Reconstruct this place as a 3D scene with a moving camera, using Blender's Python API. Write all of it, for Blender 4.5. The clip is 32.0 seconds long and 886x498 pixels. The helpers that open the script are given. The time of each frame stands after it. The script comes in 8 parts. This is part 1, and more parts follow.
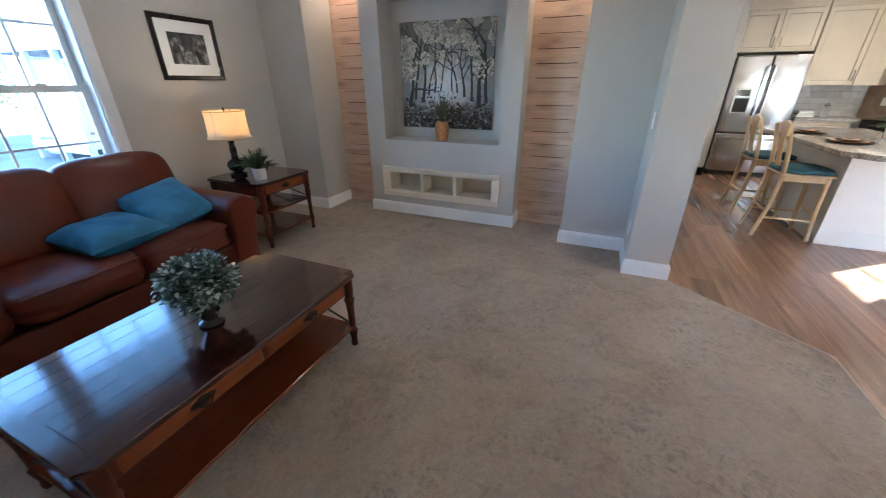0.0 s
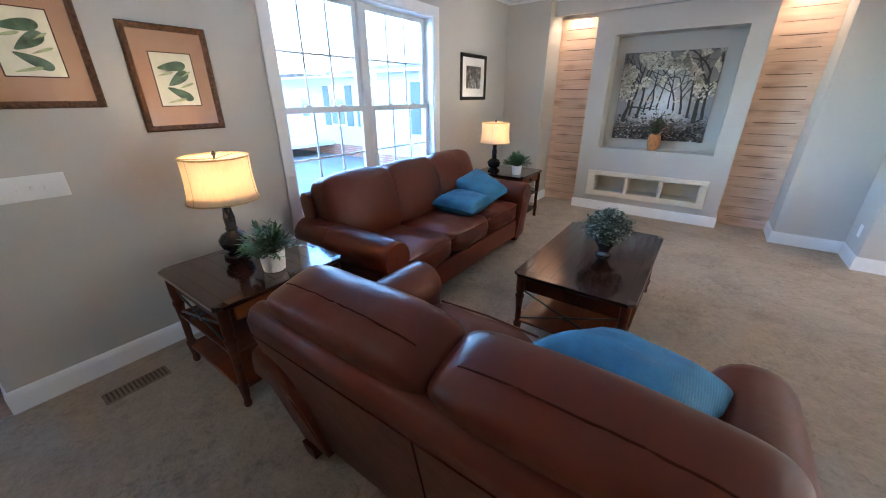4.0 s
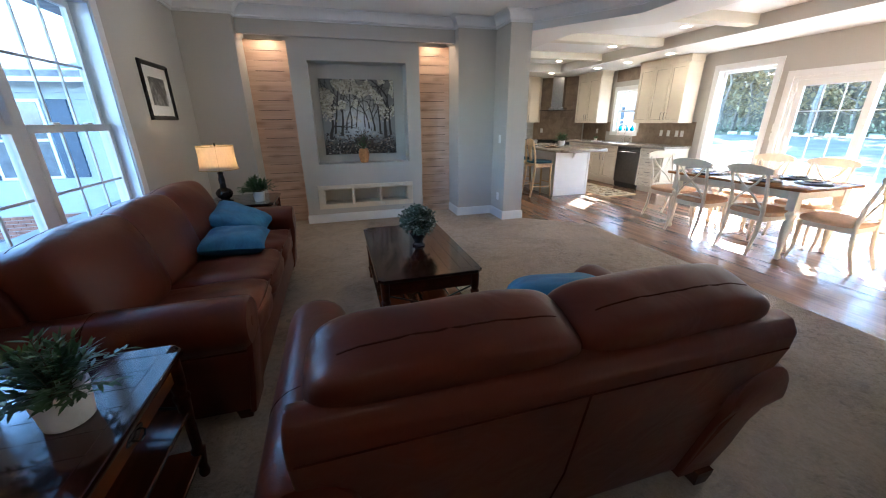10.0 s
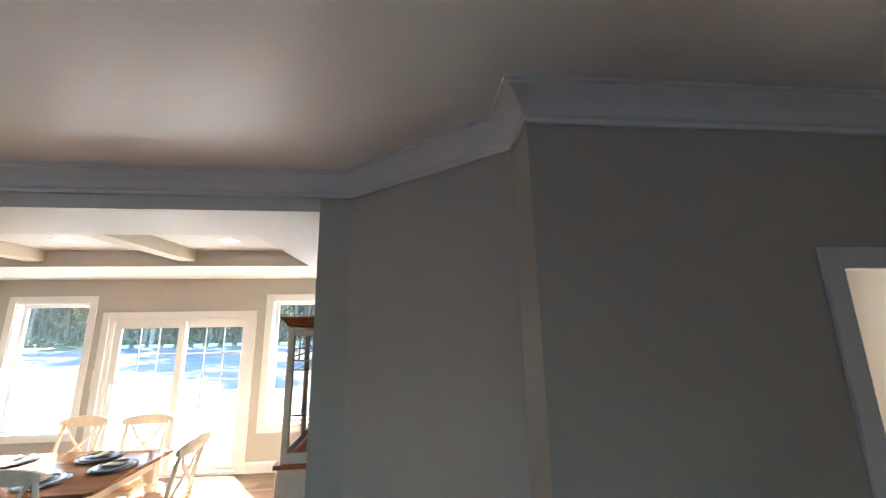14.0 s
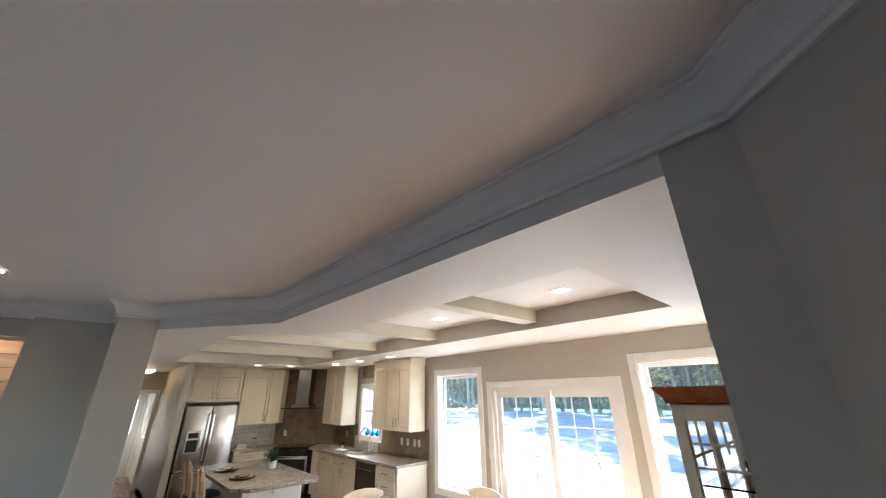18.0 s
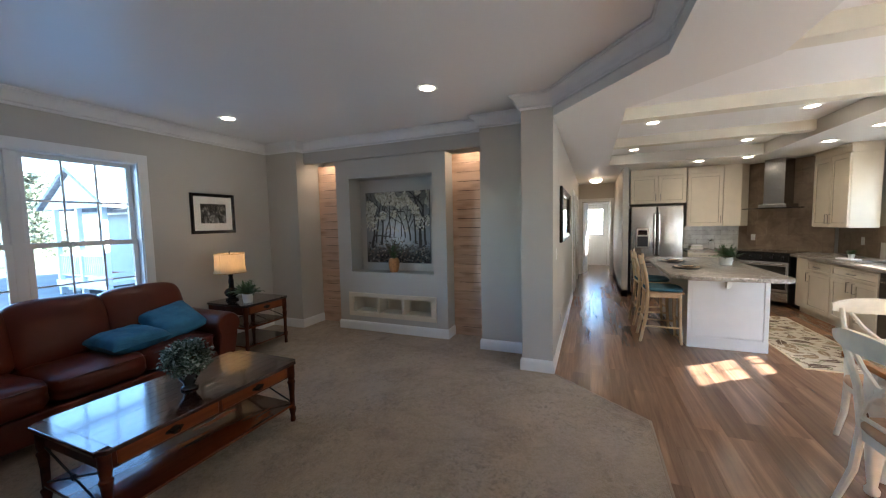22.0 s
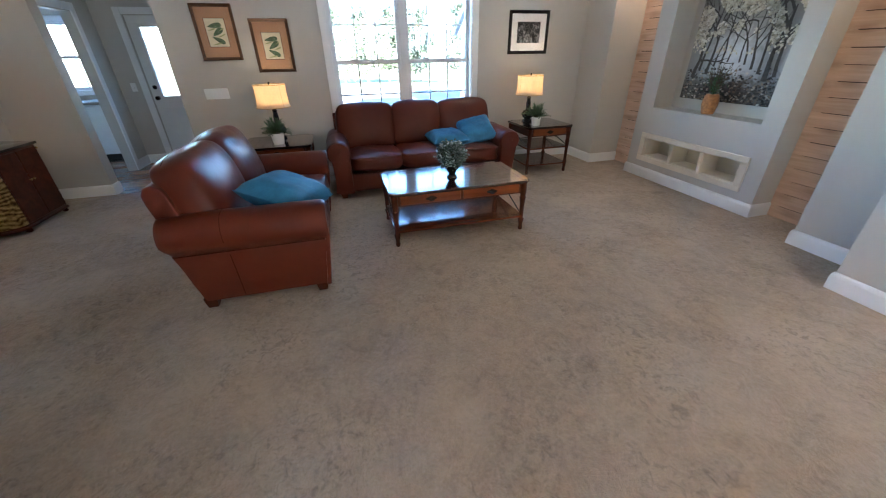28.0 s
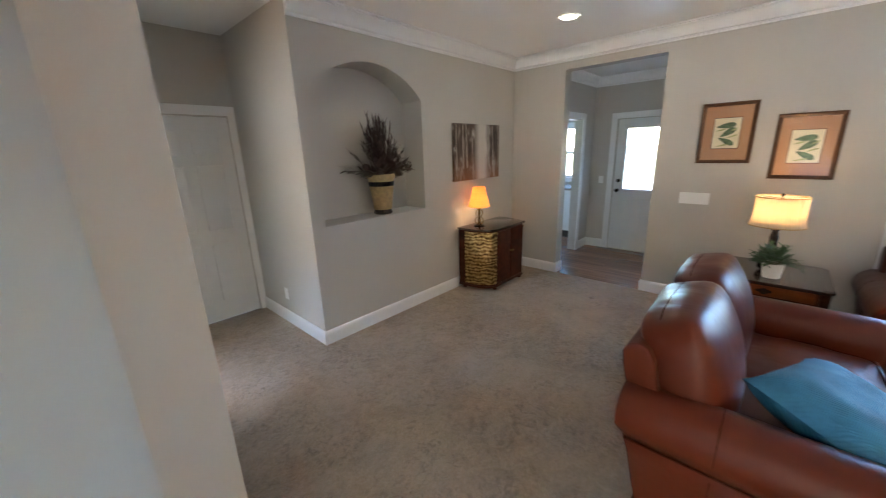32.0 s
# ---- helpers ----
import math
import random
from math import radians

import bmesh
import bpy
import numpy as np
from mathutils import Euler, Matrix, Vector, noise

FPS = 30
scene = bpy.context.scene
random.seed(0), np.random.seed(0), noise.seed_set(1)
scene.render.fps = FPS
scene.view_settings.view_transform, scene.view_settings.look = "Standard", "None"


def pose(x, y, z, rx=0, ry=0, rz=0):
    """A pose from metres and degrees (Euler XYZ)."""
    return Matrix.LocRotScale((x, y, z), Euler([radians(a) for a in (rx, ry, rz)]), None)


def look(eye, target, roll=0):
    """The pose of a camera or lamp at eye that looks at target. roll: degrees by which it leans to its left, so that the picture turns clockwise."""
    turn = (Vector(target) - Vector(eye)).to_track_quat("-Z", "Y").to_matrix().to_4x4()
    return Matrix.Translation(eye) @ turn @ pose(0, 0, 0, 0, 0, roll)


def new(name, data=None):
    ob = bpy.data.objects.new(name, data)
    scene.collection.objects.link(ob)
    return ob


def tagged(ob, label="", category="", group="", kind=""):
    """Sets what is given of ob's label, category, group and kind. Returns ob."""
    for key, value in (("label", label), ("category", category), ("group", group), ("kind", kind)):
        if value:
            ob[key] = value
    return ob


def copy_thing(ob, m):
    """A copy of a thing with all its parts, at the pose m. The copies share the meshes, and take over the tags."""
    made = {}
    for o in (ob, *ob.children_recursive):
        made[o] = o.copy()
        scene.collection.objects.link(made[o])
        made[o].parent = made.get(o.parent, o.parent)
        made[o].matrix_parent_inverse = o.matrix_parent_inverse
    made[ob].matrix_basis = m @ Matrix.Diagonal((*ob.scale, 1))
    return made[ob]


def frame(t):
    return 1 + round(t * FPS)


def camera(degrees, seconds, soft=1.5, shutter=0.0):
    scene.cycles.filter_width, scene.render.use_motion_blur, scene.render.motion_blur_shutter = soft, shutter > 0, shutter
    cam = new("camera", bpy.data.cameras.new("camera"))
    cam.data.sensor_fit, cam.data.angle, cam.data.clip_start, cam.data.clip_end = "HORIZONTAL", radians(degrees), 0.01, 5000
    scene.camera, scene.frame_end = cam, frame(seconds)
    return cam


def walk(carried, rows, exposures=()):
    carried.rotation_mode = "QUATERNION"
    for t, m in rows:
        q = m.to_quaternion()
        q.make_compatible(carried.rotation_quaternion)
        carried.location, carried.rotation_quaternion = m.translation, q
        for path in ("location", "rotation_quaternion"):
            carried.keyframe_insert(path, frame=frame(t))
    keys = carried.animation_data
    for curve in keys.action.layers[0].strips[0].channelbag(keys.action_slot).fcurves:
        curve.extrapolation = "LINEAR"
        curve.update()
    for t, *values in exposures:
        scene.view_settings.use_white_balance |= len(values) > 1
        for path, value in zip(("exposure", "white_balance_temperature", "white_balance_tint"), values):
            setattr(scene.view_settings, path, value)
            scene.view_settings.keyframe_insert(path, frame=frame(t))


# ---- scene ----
cam = camera(102.0, 32.0, 1.05, 0.2)
PATH = [
    (0, (0.315, 0.334, 1.43), (-0.393, 2.004, 0.589), -0.3),
    (0.5, (0.305, 0.173, 1.406), (-0.617, 1.737, 0.569), -0.3),
    (1, (0.29, -0.062, 1.403), (-0.776, 1.412, 0.572), -0.2),
    (1.5, (0.186, -0.271, 1.426), (-0.908, 1.18, 0.591), -0.3),
    (2, (-0.021, -0.474, 1.437), (-1.155, 0.947, 0.603), -0.2),
    (2.5, (-0.188, -0.762, 1.474), (-1.342, 0.648, 0.649), -0.3),
    (3, (-0.303, -1.084, 1.498), (-1.452, 0.332, 0.677), -0.3),
    (3.5, (-0.466, -1.252, 1.511), (-1.598, 0.18, 0.694), -0.3),
    (5.5, (-1.374, -1.583, 1.456), (-2.052, 0.195, 0.839), -0.1),
    (6, (-1.558, -1.494, 1.453), (-2.083, 0.337, 0.843), -0.3),
    (6.5, (-1.736, -1.483, 1.462), (-2.154, 0.362, 0.815), -0.4),
    (7, (-1.85, -1.512, 1.494), (-2.083, 0.364, 0.839), -0.4),
    (7.5, (-1.895, -1.533, 1.498), (-1.933, 0.358, 0.846), -0.4),
    (8, (-1.905, -1.528, 1.489), (-1.757, 0.356, 0.836), -0.2),
    (8.5, (-1.89, -1.508, 1.467), (-1.612, 0.363, 0.818), -0.4),
    (9, (-1.85, -1.491, 1.419), (-1.466, 0.366, 0.784), -0.6),
    (9.5, (-1.803, -1.494, 1.41), (-1.341, 0.343, 0.768), -0.8),
    (10, (-1.667, -1.542, 1.423), (-1.149, 0.27, 0.752), -0.6),
    (10.5, (-1.558, -1.521, 1.442), (-0.997, 0.28, 0.777), -0.9),
    (11, (-1.408, -1.627, 1.514), (-0.766, 0.144, 0.841), -0.8),
    (11.5, (-1.295, -1.607, 1.581), (-0.413, 0.078, 0.962), -0.6),
    (12, (-1.164, -1.59, 1.601), (0.148, -0.149, 1.149), -0.4),
    (12.5, (-0.933, -1.497, 1.649), (0.819, -0.557, 1.431), 0.2),
    (13, (-0.662, -1.41, 1.746), (1.3, -1.026, 1.726), -0.2),
    (13.5, (-0.495, -1.42, 1.817), (1.494, -1.415, 2.028), -0.5),
    (15.5, (0.281, -1.15, 1.964), (2.162, -1.349, 2.615), -0.3),
    (16, (0.436, -1.083, 1.993), (2.321, -1.037, 2.659), -0.6),
    (16.5, (0.561, -1.05, 1.987), (2.375, -0.631, 2.717), -1.1),
    (17, (0.623, -1.031, 1.97), (2.302, -0.246, 2.721), -0.9),
    (17.5, (0.638, -1.055, 1.933), (2.089, 0.098, 2.684), -1.0),
    (18, (0.658, -1.084, 1.916), (1.909, 0.284, 2.667), -0.9),
    (18.5, (0.708, -0.996, 1.886), (1.707, 0.565, 2.636), -0.8),
    (19, (0.745, -0.858, 1.837), (1.449, 0.855, 2.591), -1.3),
    (19.5, (0.837, -0.837, 1.823), (1.238, 0.98, 2.555), -1.2),
    (20, (0.89, -0.774, 1.765), (1.012, 1.132, 2.358), -1.1),
    (20.5, (0.969, -0.569, 1.704), (0.815, 1.365, 2.191), -1.0),
    (21, (1.044, -0.425, 1.616), (0.629, 1.5, 1.97), -1.2),
    (21.5, (1.133, -0.418, 1.58), (0.527, 1.484, 1.702), -1.2),
    (22, (1.313, -0.342, 1.533), (0.548, 1.501, 1.389), -1.2),
    (22.5, (1.412, -0.103, 1.497), (0.592, 1.692, 1.171), -1.2),
    (23, (1.512, 0.113, 1.468), (0.591, 1.845, 1.078), -1.1),
    (23.5, (1.615, 0.155, 1.465), (0.617, 1.834, 1.036), -1.2),
    (24, (1.817, 0.235, 1.453), (0.727, 1.845, 0.985), -1.3),
    (24.5, (1.952, 0.385, 1.433), (0.802, 1.93, 0.893), -1.1),
    (26.5, (1.968, 0.361, 1.377), (0.524, 1.363, 0.421), -0.9),
    (27, (1.943, 0.291, 1.41), (0.389, 1.115, 0.458), -0.7),
    (27.5, (1.924, 0.233, 1.431), (0.283, 0.867, 0.48), -0.9),
    (28, (1.936, 0.205, 1.469), (0.237, 0.662, 0.517), -1.1),
    (28.5, (1.935, 0.185, 1.51), (0.196, 0.503, 0.574), -1.1),
    (29, (1.934, 0.13, 1.553), (0.154, 0.349, 0.669), -1.0),
    (29.5, (1.926, 0.099, 1.577), (0.092, 0.22, 0.789), -1.1),
    (30, (1.878, 0.016, 1.594), (0.0, 0.017, 0.907), -1.1),
    (30.5, (1.72, -0.13, 1.608), (-0.173, -0.352, 1.003), -1.2),
    (31, (1.542, -0.292, 1.647), (-0.318, -0.736, 1.06), -1.1),
    (31.5, (1.24, -0.426, 1.642), (-0.492, -1.259, 1.087), -1.6),
    (32, (1.167, -0.552, 1.655), (-0.246, -1.865, 1.125), -1.8),
]
EXPOSURES = [
    (0.0, 4.24, 5850, 10),
    (2.0, 4.48, 5850, 10),
    (6.0, 4.87, 5900, 10),
    (7.0, 4.61, 5800, 10),
    (8.0, 4.28, 5850, 10),
    (11.0, 3.83, 6050, 10),
    (12.0, 3.91, 6250, 10),
    (13.0, 3.56, 6650, 10),
    (17.0, 3.51, 6450, 10),
    (18.0, 3.33, 6350, 10),
    (19.0, 3.03, 7400, 8),
    (20.2, 3.08, 7200, 9),
    (20.6, 3.20, 6850, 10),
    (21.0, 3.27, 6600, 10),
    (22.0, 3.48, 6200, 10),
    (23.0, 3.58, 5850, 10),
    (26.0, 3.93, 5850, 10),
    (28.0, 4.49, 6050, 10),
    (30.0, 4.60, 6250, 10),
    (32.0, 4.86, 6750, 10),
]
walk(cam, [(t, look(eye, target, roll)) for t, eye, target, roll in PATH], EXPOSURES)
# ---- light levels ----
SKY_STRENGTH, SUN_STRENGTH, WINDOW_SKY = 0.15, 5.0, 0.27
LAMP_LIVING, LAMP_KITCHEN, PUCK = 0.3, 0.9, 0.75

from mathutils.bvhtree import BVHTree

# ---- world, sun and lamps ----
SUN_FROM = Vector((1.0, 0.78, 0.6925)).normalized()
world = bpy.data.worlds.new("sky")
scene.world = world
world.use_nodes = True
wn = world.node_tree
sky = wn.nodes.new("ShaderNodeTexSky")
sky.sky_type, sky.sun_disc = "NISHITA", False
sky.sun_elevation = math.asin(SUN_FROM.z)
sky.sun_rotation = math.atan2(SUN_FROM.x, SUN_FROM.y)
sky.dust_density, sky.ozone_density, sky.air_density = 0.4, 4.0, 1.0
wn.links.new(sky.outputs["Color"], wn.nodes["Background"].inputs["Color"])
wn.nodes["Background"].inputs["Strength"].default_value = SKY_STRENGTH
sun = new("sun", bpy.data.lights.new("sun", "SUN"))
sun.data.energy, sun.data.angle, sun.data.color = SUN_STRENGTH, radians(0.5), (1.0, 0.95, 0.88)
sun.matrix_world = look(SUN_FROM * 30, (0, 0, 0))


def lamp(name, place, watts, color, kind="POINT", size=0.04, target=None, spread=None):
    ob = new(name, bpy.data.lights.new(name, kind))
    ob.data.energy, ob.data.color = watts, color
    if kind == "AREA":
        ob.data.shape, ob.data.size = "DISK", size
        if spread:
            ob.data.spread = radians(spread)
    elif kind == "SPOT":
        ob.data.shadow_soft_size, ob.data.spot_size, ob.data.spot_blend = size, radians(spread or 100), 0.8
    else:
        ob.data.shadow_soft_size = size
    ob.matrix_world = look(place, target) if target else Matrix.Translation(place)
    return ob


# the sky's light in the living room window, one lamp in front of each sash
for y in (0.676, 1.614):
    for z, tall in ((1.815, 0.76), (1.015, 0.70)):
        pane = lamp("window_sky_light", (-3.335, y, z), WINDOW_SKY * tall, (0.22, 0.52, 1.0), "AREA", 0.77, (0.0, y, z))
        pane.data.shape, pane.data.size_y = "RECTANGLE", tall

# ---- mesh tools ----
def bm_new():
    return bmesh.new()


def b_box(bm, x0, x1, y0, y1, z0, z1, m=None):
    v = [bm.verts.new((x, y, z)) for x in (x0, x1) for y in (y0, y1) for z in (z0, z1)]
    for f in ((0, 1, 3, 2), (4, 6, 7, 5), (0, 4, 5, 1), (2, 3, 7, 6), (0, 2, 6, 4), (1, 5, 7, 3)):
        bm.faces.new([v[i] for i in f])
    if m:
        bmesh.ops.transform(bm, matrix=m, verts=v)
    return v


def box(x0, x1, y0, y1, z0, z1, bevel=0.0, seg=2):
    bm = bm_new()
    b_box(bm, min(x0, x1), max(x0, x1), min(y0, y1), max(y0, y1), min(z0, z1), max(z0, z1))
    if bevel:
        bmesh.ops.bevel(bm, geom=bm.edges[:], offset=bevel, segments=seg, profile=0.6, affect="EDGES")
    return bm


def b_prism(bm, poly, z0, z1):
    lo, hi = [bm.verts.new((x, y, z0)) for x, y in poly], [bm.verts.new((x, y, z1)) for x, y in poly]
    n = len(poly)
    bm.faces.new(lo[::-1]), bm.faces.new(hi)
    for i in range(n):
        bm.faces.new((lo[i], lo[(i + 1) % n], hi[(i + 1) % n], hi[i]))
    return lo + hi


def prism(poly, z0, z1, bevel=0.0, seg=2, m=None):
    bm = bm_new()
    b_prism(bm, poly, z0, z1)
    bmesh.ops.recalc_face_normals(bm, faces=bm.faces[:])
    if bevel:
        bmesh.ops.bevel(bm, geom=bm.edges[:], offset=bevel, segments=seg, profile=0.6, affect="EDGES")
    if m:
        bmesh.ops.transform(bm, matrix=m, verts=bm.verts[:])
    return bm


def b_lathe(bm, profile, n=20, m=None, cap=True):
    rings = []
    for r, z in profile:
        rings.append([bm.verts.new((r * math.cos(2 * math.pi * i / n), r * math.sin(2 * math.pi * i / n), z)) for i in range(n)])
    for a, b in zip(rings, rings[1:]):
        for i in range(n):
            bm.faces.new((a[i], a[(i + 1) % n], b[(i + 1) % n], b[i]))
    if cap:
        bm.faces.new(rings[0][::-1]), bm.faces.new(rings[-1])
    vs = [v for r in rings for v in r]
    if m:
        bmesh.ops.transform(bm, matrix=m, verts=vs)
    return vs


def lathe(profile, n=20, m=None, cap=True):
    bm = bm_new()
    b_lathe(bm, profile, n, m, cap)
    return bm


def b_tube(bm, path, r, n=8, closed=False):
    path = [Vector(p) for p in path]
    rs = r if isinstance(r, (list, tuple)) else [r] * len(path)
    rings = []
    side = None
    for i, p in enumerate(path):
        d = (path[min(i + 1, len(path) - 1)] - path[max(i - 1, 0)]).normalized()
        if side is None or abs(side.dot(d)) > 0.95:
            side = d.orthogonal().normalized()
        side = (side - d * side.dot(d)).normalized()
        up = d.cross(side)
        rings.append([bm.verts.new(p + rs[i] * (math.cos(a) * side + math.sin(a) * up)) for a in (2 * math.pi * k / n for k in range(n))])
    for a, b in zip(rings, rings[1:]):
        for i in range(n):
            bm.faces.new((a[i], a[(i + 1) % n], b[(i + 1) % n], b[i]))
    bm.faces.new(rings[0][::-1]), bm.faces.new(rings[-1])
    return rings


def tube(path, r, n=8):
    bm = bm_new()
    b_tube(bm, path, r, n)
    return bm


def b_sweep(bm, profile, path, closed=False):
    """A moulding: profile of (out, up), out to the left of the way along the path in plan."""
    path = [Vector((x, y)) for x, y in path]
    n, rings = len(path), []
    for i, p in enumerate(path):
        d0 = (p - path[i - 1]).normalized() if i or closed else None
        d1 = (path[(i + 1) % n] - p).normalized() if i < n - 1 or closed else None
        d0, d1 = d0 or d1, d1 or d0
        n0, n1 = Vector((-d0.y, d0.x)), Vector((-d1.y, d1.x))
        mit = (n0 + n1).normalized()
        mit = mit / max(mit.dot(n0), 0.3)
        rings.append([bm.verts.new((p.x + mit.x * o, p.y + mit.y * o, u)) for o, u in profile])
    pairs = list(zip(rings, rings[1:])) + ([(rings[-1], rings[0])] if closed else [])
    for a, b in pairs:
        for j in range(len(profile)):
            k = (j + 1) % len(profile)
            bm.faces.new((a[j], b[j], b[k], a[k]))
    if not closed:
        bm.faces.new(rings[0]), bm.faces.new(rings[-1][::-1])
    bmesh.ops.recalc_face_normals(bm, faces=bm.faces[:])


def sweep(profile, path, closed=False):
    bm = bm_new()
    b_sweep(bm, profile, path, closed)
    return bm


def b_cushion(bm, w, d, h, puff=0.03, p=4.0, n=10, m=None, wave=0.0, seed=0):
    """A soft block, its middle at the origin: rounded edges and bulging faces."""
    base = len(bm.verts)
    tmp = bmesh.new()
    bmesh.ops.create_cube(tmp, size=2.0)
    bmesh.ops.subdivide_edges(tmp, edges=tmp.edges[:], cuts=n, use_grid_fill=True)
    for v in tmp.verts:
        x, y, z = v.co
        s = (abs(x) ** p + abs(y) ** p + abs(z) ** p) ** (1 / p)
        x, y, z = x / s, y / s, z / s
        bx, by, bz = 1 - x * x, 1 - y * y, 1 - z * z
        wv = wave * noise.noise(Vector((x * 2.3 + seed, y * 2.3, z * 2.3 + seed * 0.7)))
        v.co = (x * (w / 2 + puff * by * bz + wv), y * (d / 2 + puff * bx * bz + wv), z * (h / 2 + puff * bx * by + wv))
    if m:
        bmesh.ops.transform(tmp, matrix=m, verts=tmp.verts[:])
    me = bpy.data.meshes.new("tmp")
    tmp.to_mesh(me)
    tmp.free()
    bm.from_mesh(me)
    bpy.data.meshes.remove(me)


def cushion(w, d, h, puff=0.03, p=4.0, n=10, m=None, wave=0.0, seed=0):
    bm = bm_new()
    b_cushion(bm, w, d, h, puff, p, n, m, wave, seed)
    return bm


def turned(bm, m):
    bmesh.ops.transform(bm, matrix=m, verts=bm.verts[:])
    return bm


def mesh_of(name, bm, material, smooth=None):
    me = bpy.data.meshes.new(name)
    if smooth is None:
        smooth = len(bm.faces) > 60
    for f in bm.faces:
        f.smooth = smooth
    bm.to_mesh(me)
    bm.free()
    if smooth:
        me.set_sharp_from_angle(angle=radians(38))
    me.materials.append(material)
    return me


def part(name, bm, material, parent=None, label="", smooth=None):
    ob = new(name, mesh_of(name, bm, material, smooth))
    ob.parent = parent
    return tagged(ob, label)


def thing(name, label, category, group="", at=(0, 0, 0), turn=0, kind=""):
    ob = new(name)
    ob.empty_display_size = 0.1
    ob.matrix_world = pose(*at, 0, 0, turn)
    return tagged(ob, label, category, group, kind)


def solid(name, bm, material, label="", category="", kind="structure", smooth=None):
    return tagged(part(name, bm, material, None, label, smooth), label, category, "", kind)


# ---- materials ----
class Nodes:
    def __init__(self, name):
        self.mat = bpy.data.materials.new(name)
        self.mat.use_nodes = True
        self.t = self.mat.node_tree
        self.b = self.t.nodes["Principled BSDF"]

    def add(self, kind, **values):
        n = self.t.nodes.new(kind)
        for k, v in values.items():
            n.inputs[k.replace("_", " ")].default_value = v
        return n

    def link(self, a, b):
        self.t.links.new(a, b)

    def coords(self, scale=(1, 1, 1), world_space=False, kind="Object"):
        c = self.add("ShaderNodeTexCoord")
        m = self.add("ShaderNodeMapping")
        m.inputs["Scale"].default_value = scale
        if world_space:
            g = self.add("ShaderNodeNewGeometry")
            self.link(g.outputs["Position"], m.inputs["Vector"])
        else:
            self.link(c.outputs[kind], m.inputs["Vector"])
        return m.outputs["Vector"]

    def noise(self, vec, scale, detail=4.0, rough=0.55, dist=0.0):
        n = self.add("ShaderNodeTexNoise", Scale=scale, Detail=detail, Roughness=rough, Distortion=dist)
        self.link(vec, n.inputs["Vector"])
        return n.outputs["Fac"]

    def ramp(self, fac, stops):
        r = self.add("ShaderNodeValToRGB")
        el = r.color_ramp.elements
        while len(el) < len(stops):
            el.new(0.5)
        for e, (p, c) in zip(el, stops):
            e.position, e.color = p, (*c, 1) if len(c) == 3 else c
        self.link(fac, r.inputs["Fac"])
        return r.outputs["Color"]

    def mix(self, a, b, fac, mode="MIX"):
        n = self.add("ShaderNodeMix")
        n.data_type, n.blend_type = "RGBA", mode
        for s, v in ((n.inputs[6], a), (n.inputs[7], b), (n.inputs[0], fac)):
            if isinstance(v, bpy.types.NodeSocket):
                self.link(v, s)
            else:
                s.default_value = (*v, 1) if isinstance(v, tuple) and len(v) == 3 else v
        return n.outputs[2]

    def math(self, op, a, b=0.0, c=0.0):
        n = self.add("ShaderNodeMath")
        n.operation = op
        for s, v in zip(n.inputs, (a, b, c)):
            if isinstance(v, bpy.types.NodeSocket):
                self.link(v, s)
            else:
                s.default_value = v
        return n.outputs[0]

    def bump(self, height, strength=0.2, distance=0.01):
        n = self.add("ShaderNodeBump", Strength=strength, Distance=distance)
        self.link(height, n.inputs["Height"])
        self.link(n.outputs["Normal"], self.b.inputs["Normal"])

    def set(self, **values):
        for k, v in values.items():
            s = self.b.inputs[k.replace("_", " ")]
            if isinstance(v, bpy.types.NodeSocket):
                self.link(v, s)
            else:
                s.default_value = (*v, 1) if isinstance(v, tuple) and len(v) == 3 else v
        return self


def plain(name, color, rough=0.5, metal=0.0, vary=0.08, scale=6.0, bump=0.05, bscale=120.0, rvary=0.1, **more):
    """A surface of one colour, with stains at one scale and grain at another."""
    k = Nodes(name)
    v = k.coords()
    big, fine = k.noise(v, scale, 3), k.noise(v, bscale, 3)
    lo, hi = tuple(c * (1 - vary) for c in color), tuple(min(1, c * (1 + vary)) for c in color)
    k.set(Base_Color=k.ramp(big, [(0.3, lo), (0.7, hi)]), Metallic=metal, **more)
    k.set(Roughness=k.math("MULTIPLY_ADD", k.noise(v, scale * 4, 3), rvary * 2, rough - rvary))
    if bump:
        k.bump(fine, bump, 0.004)
    return k.mat


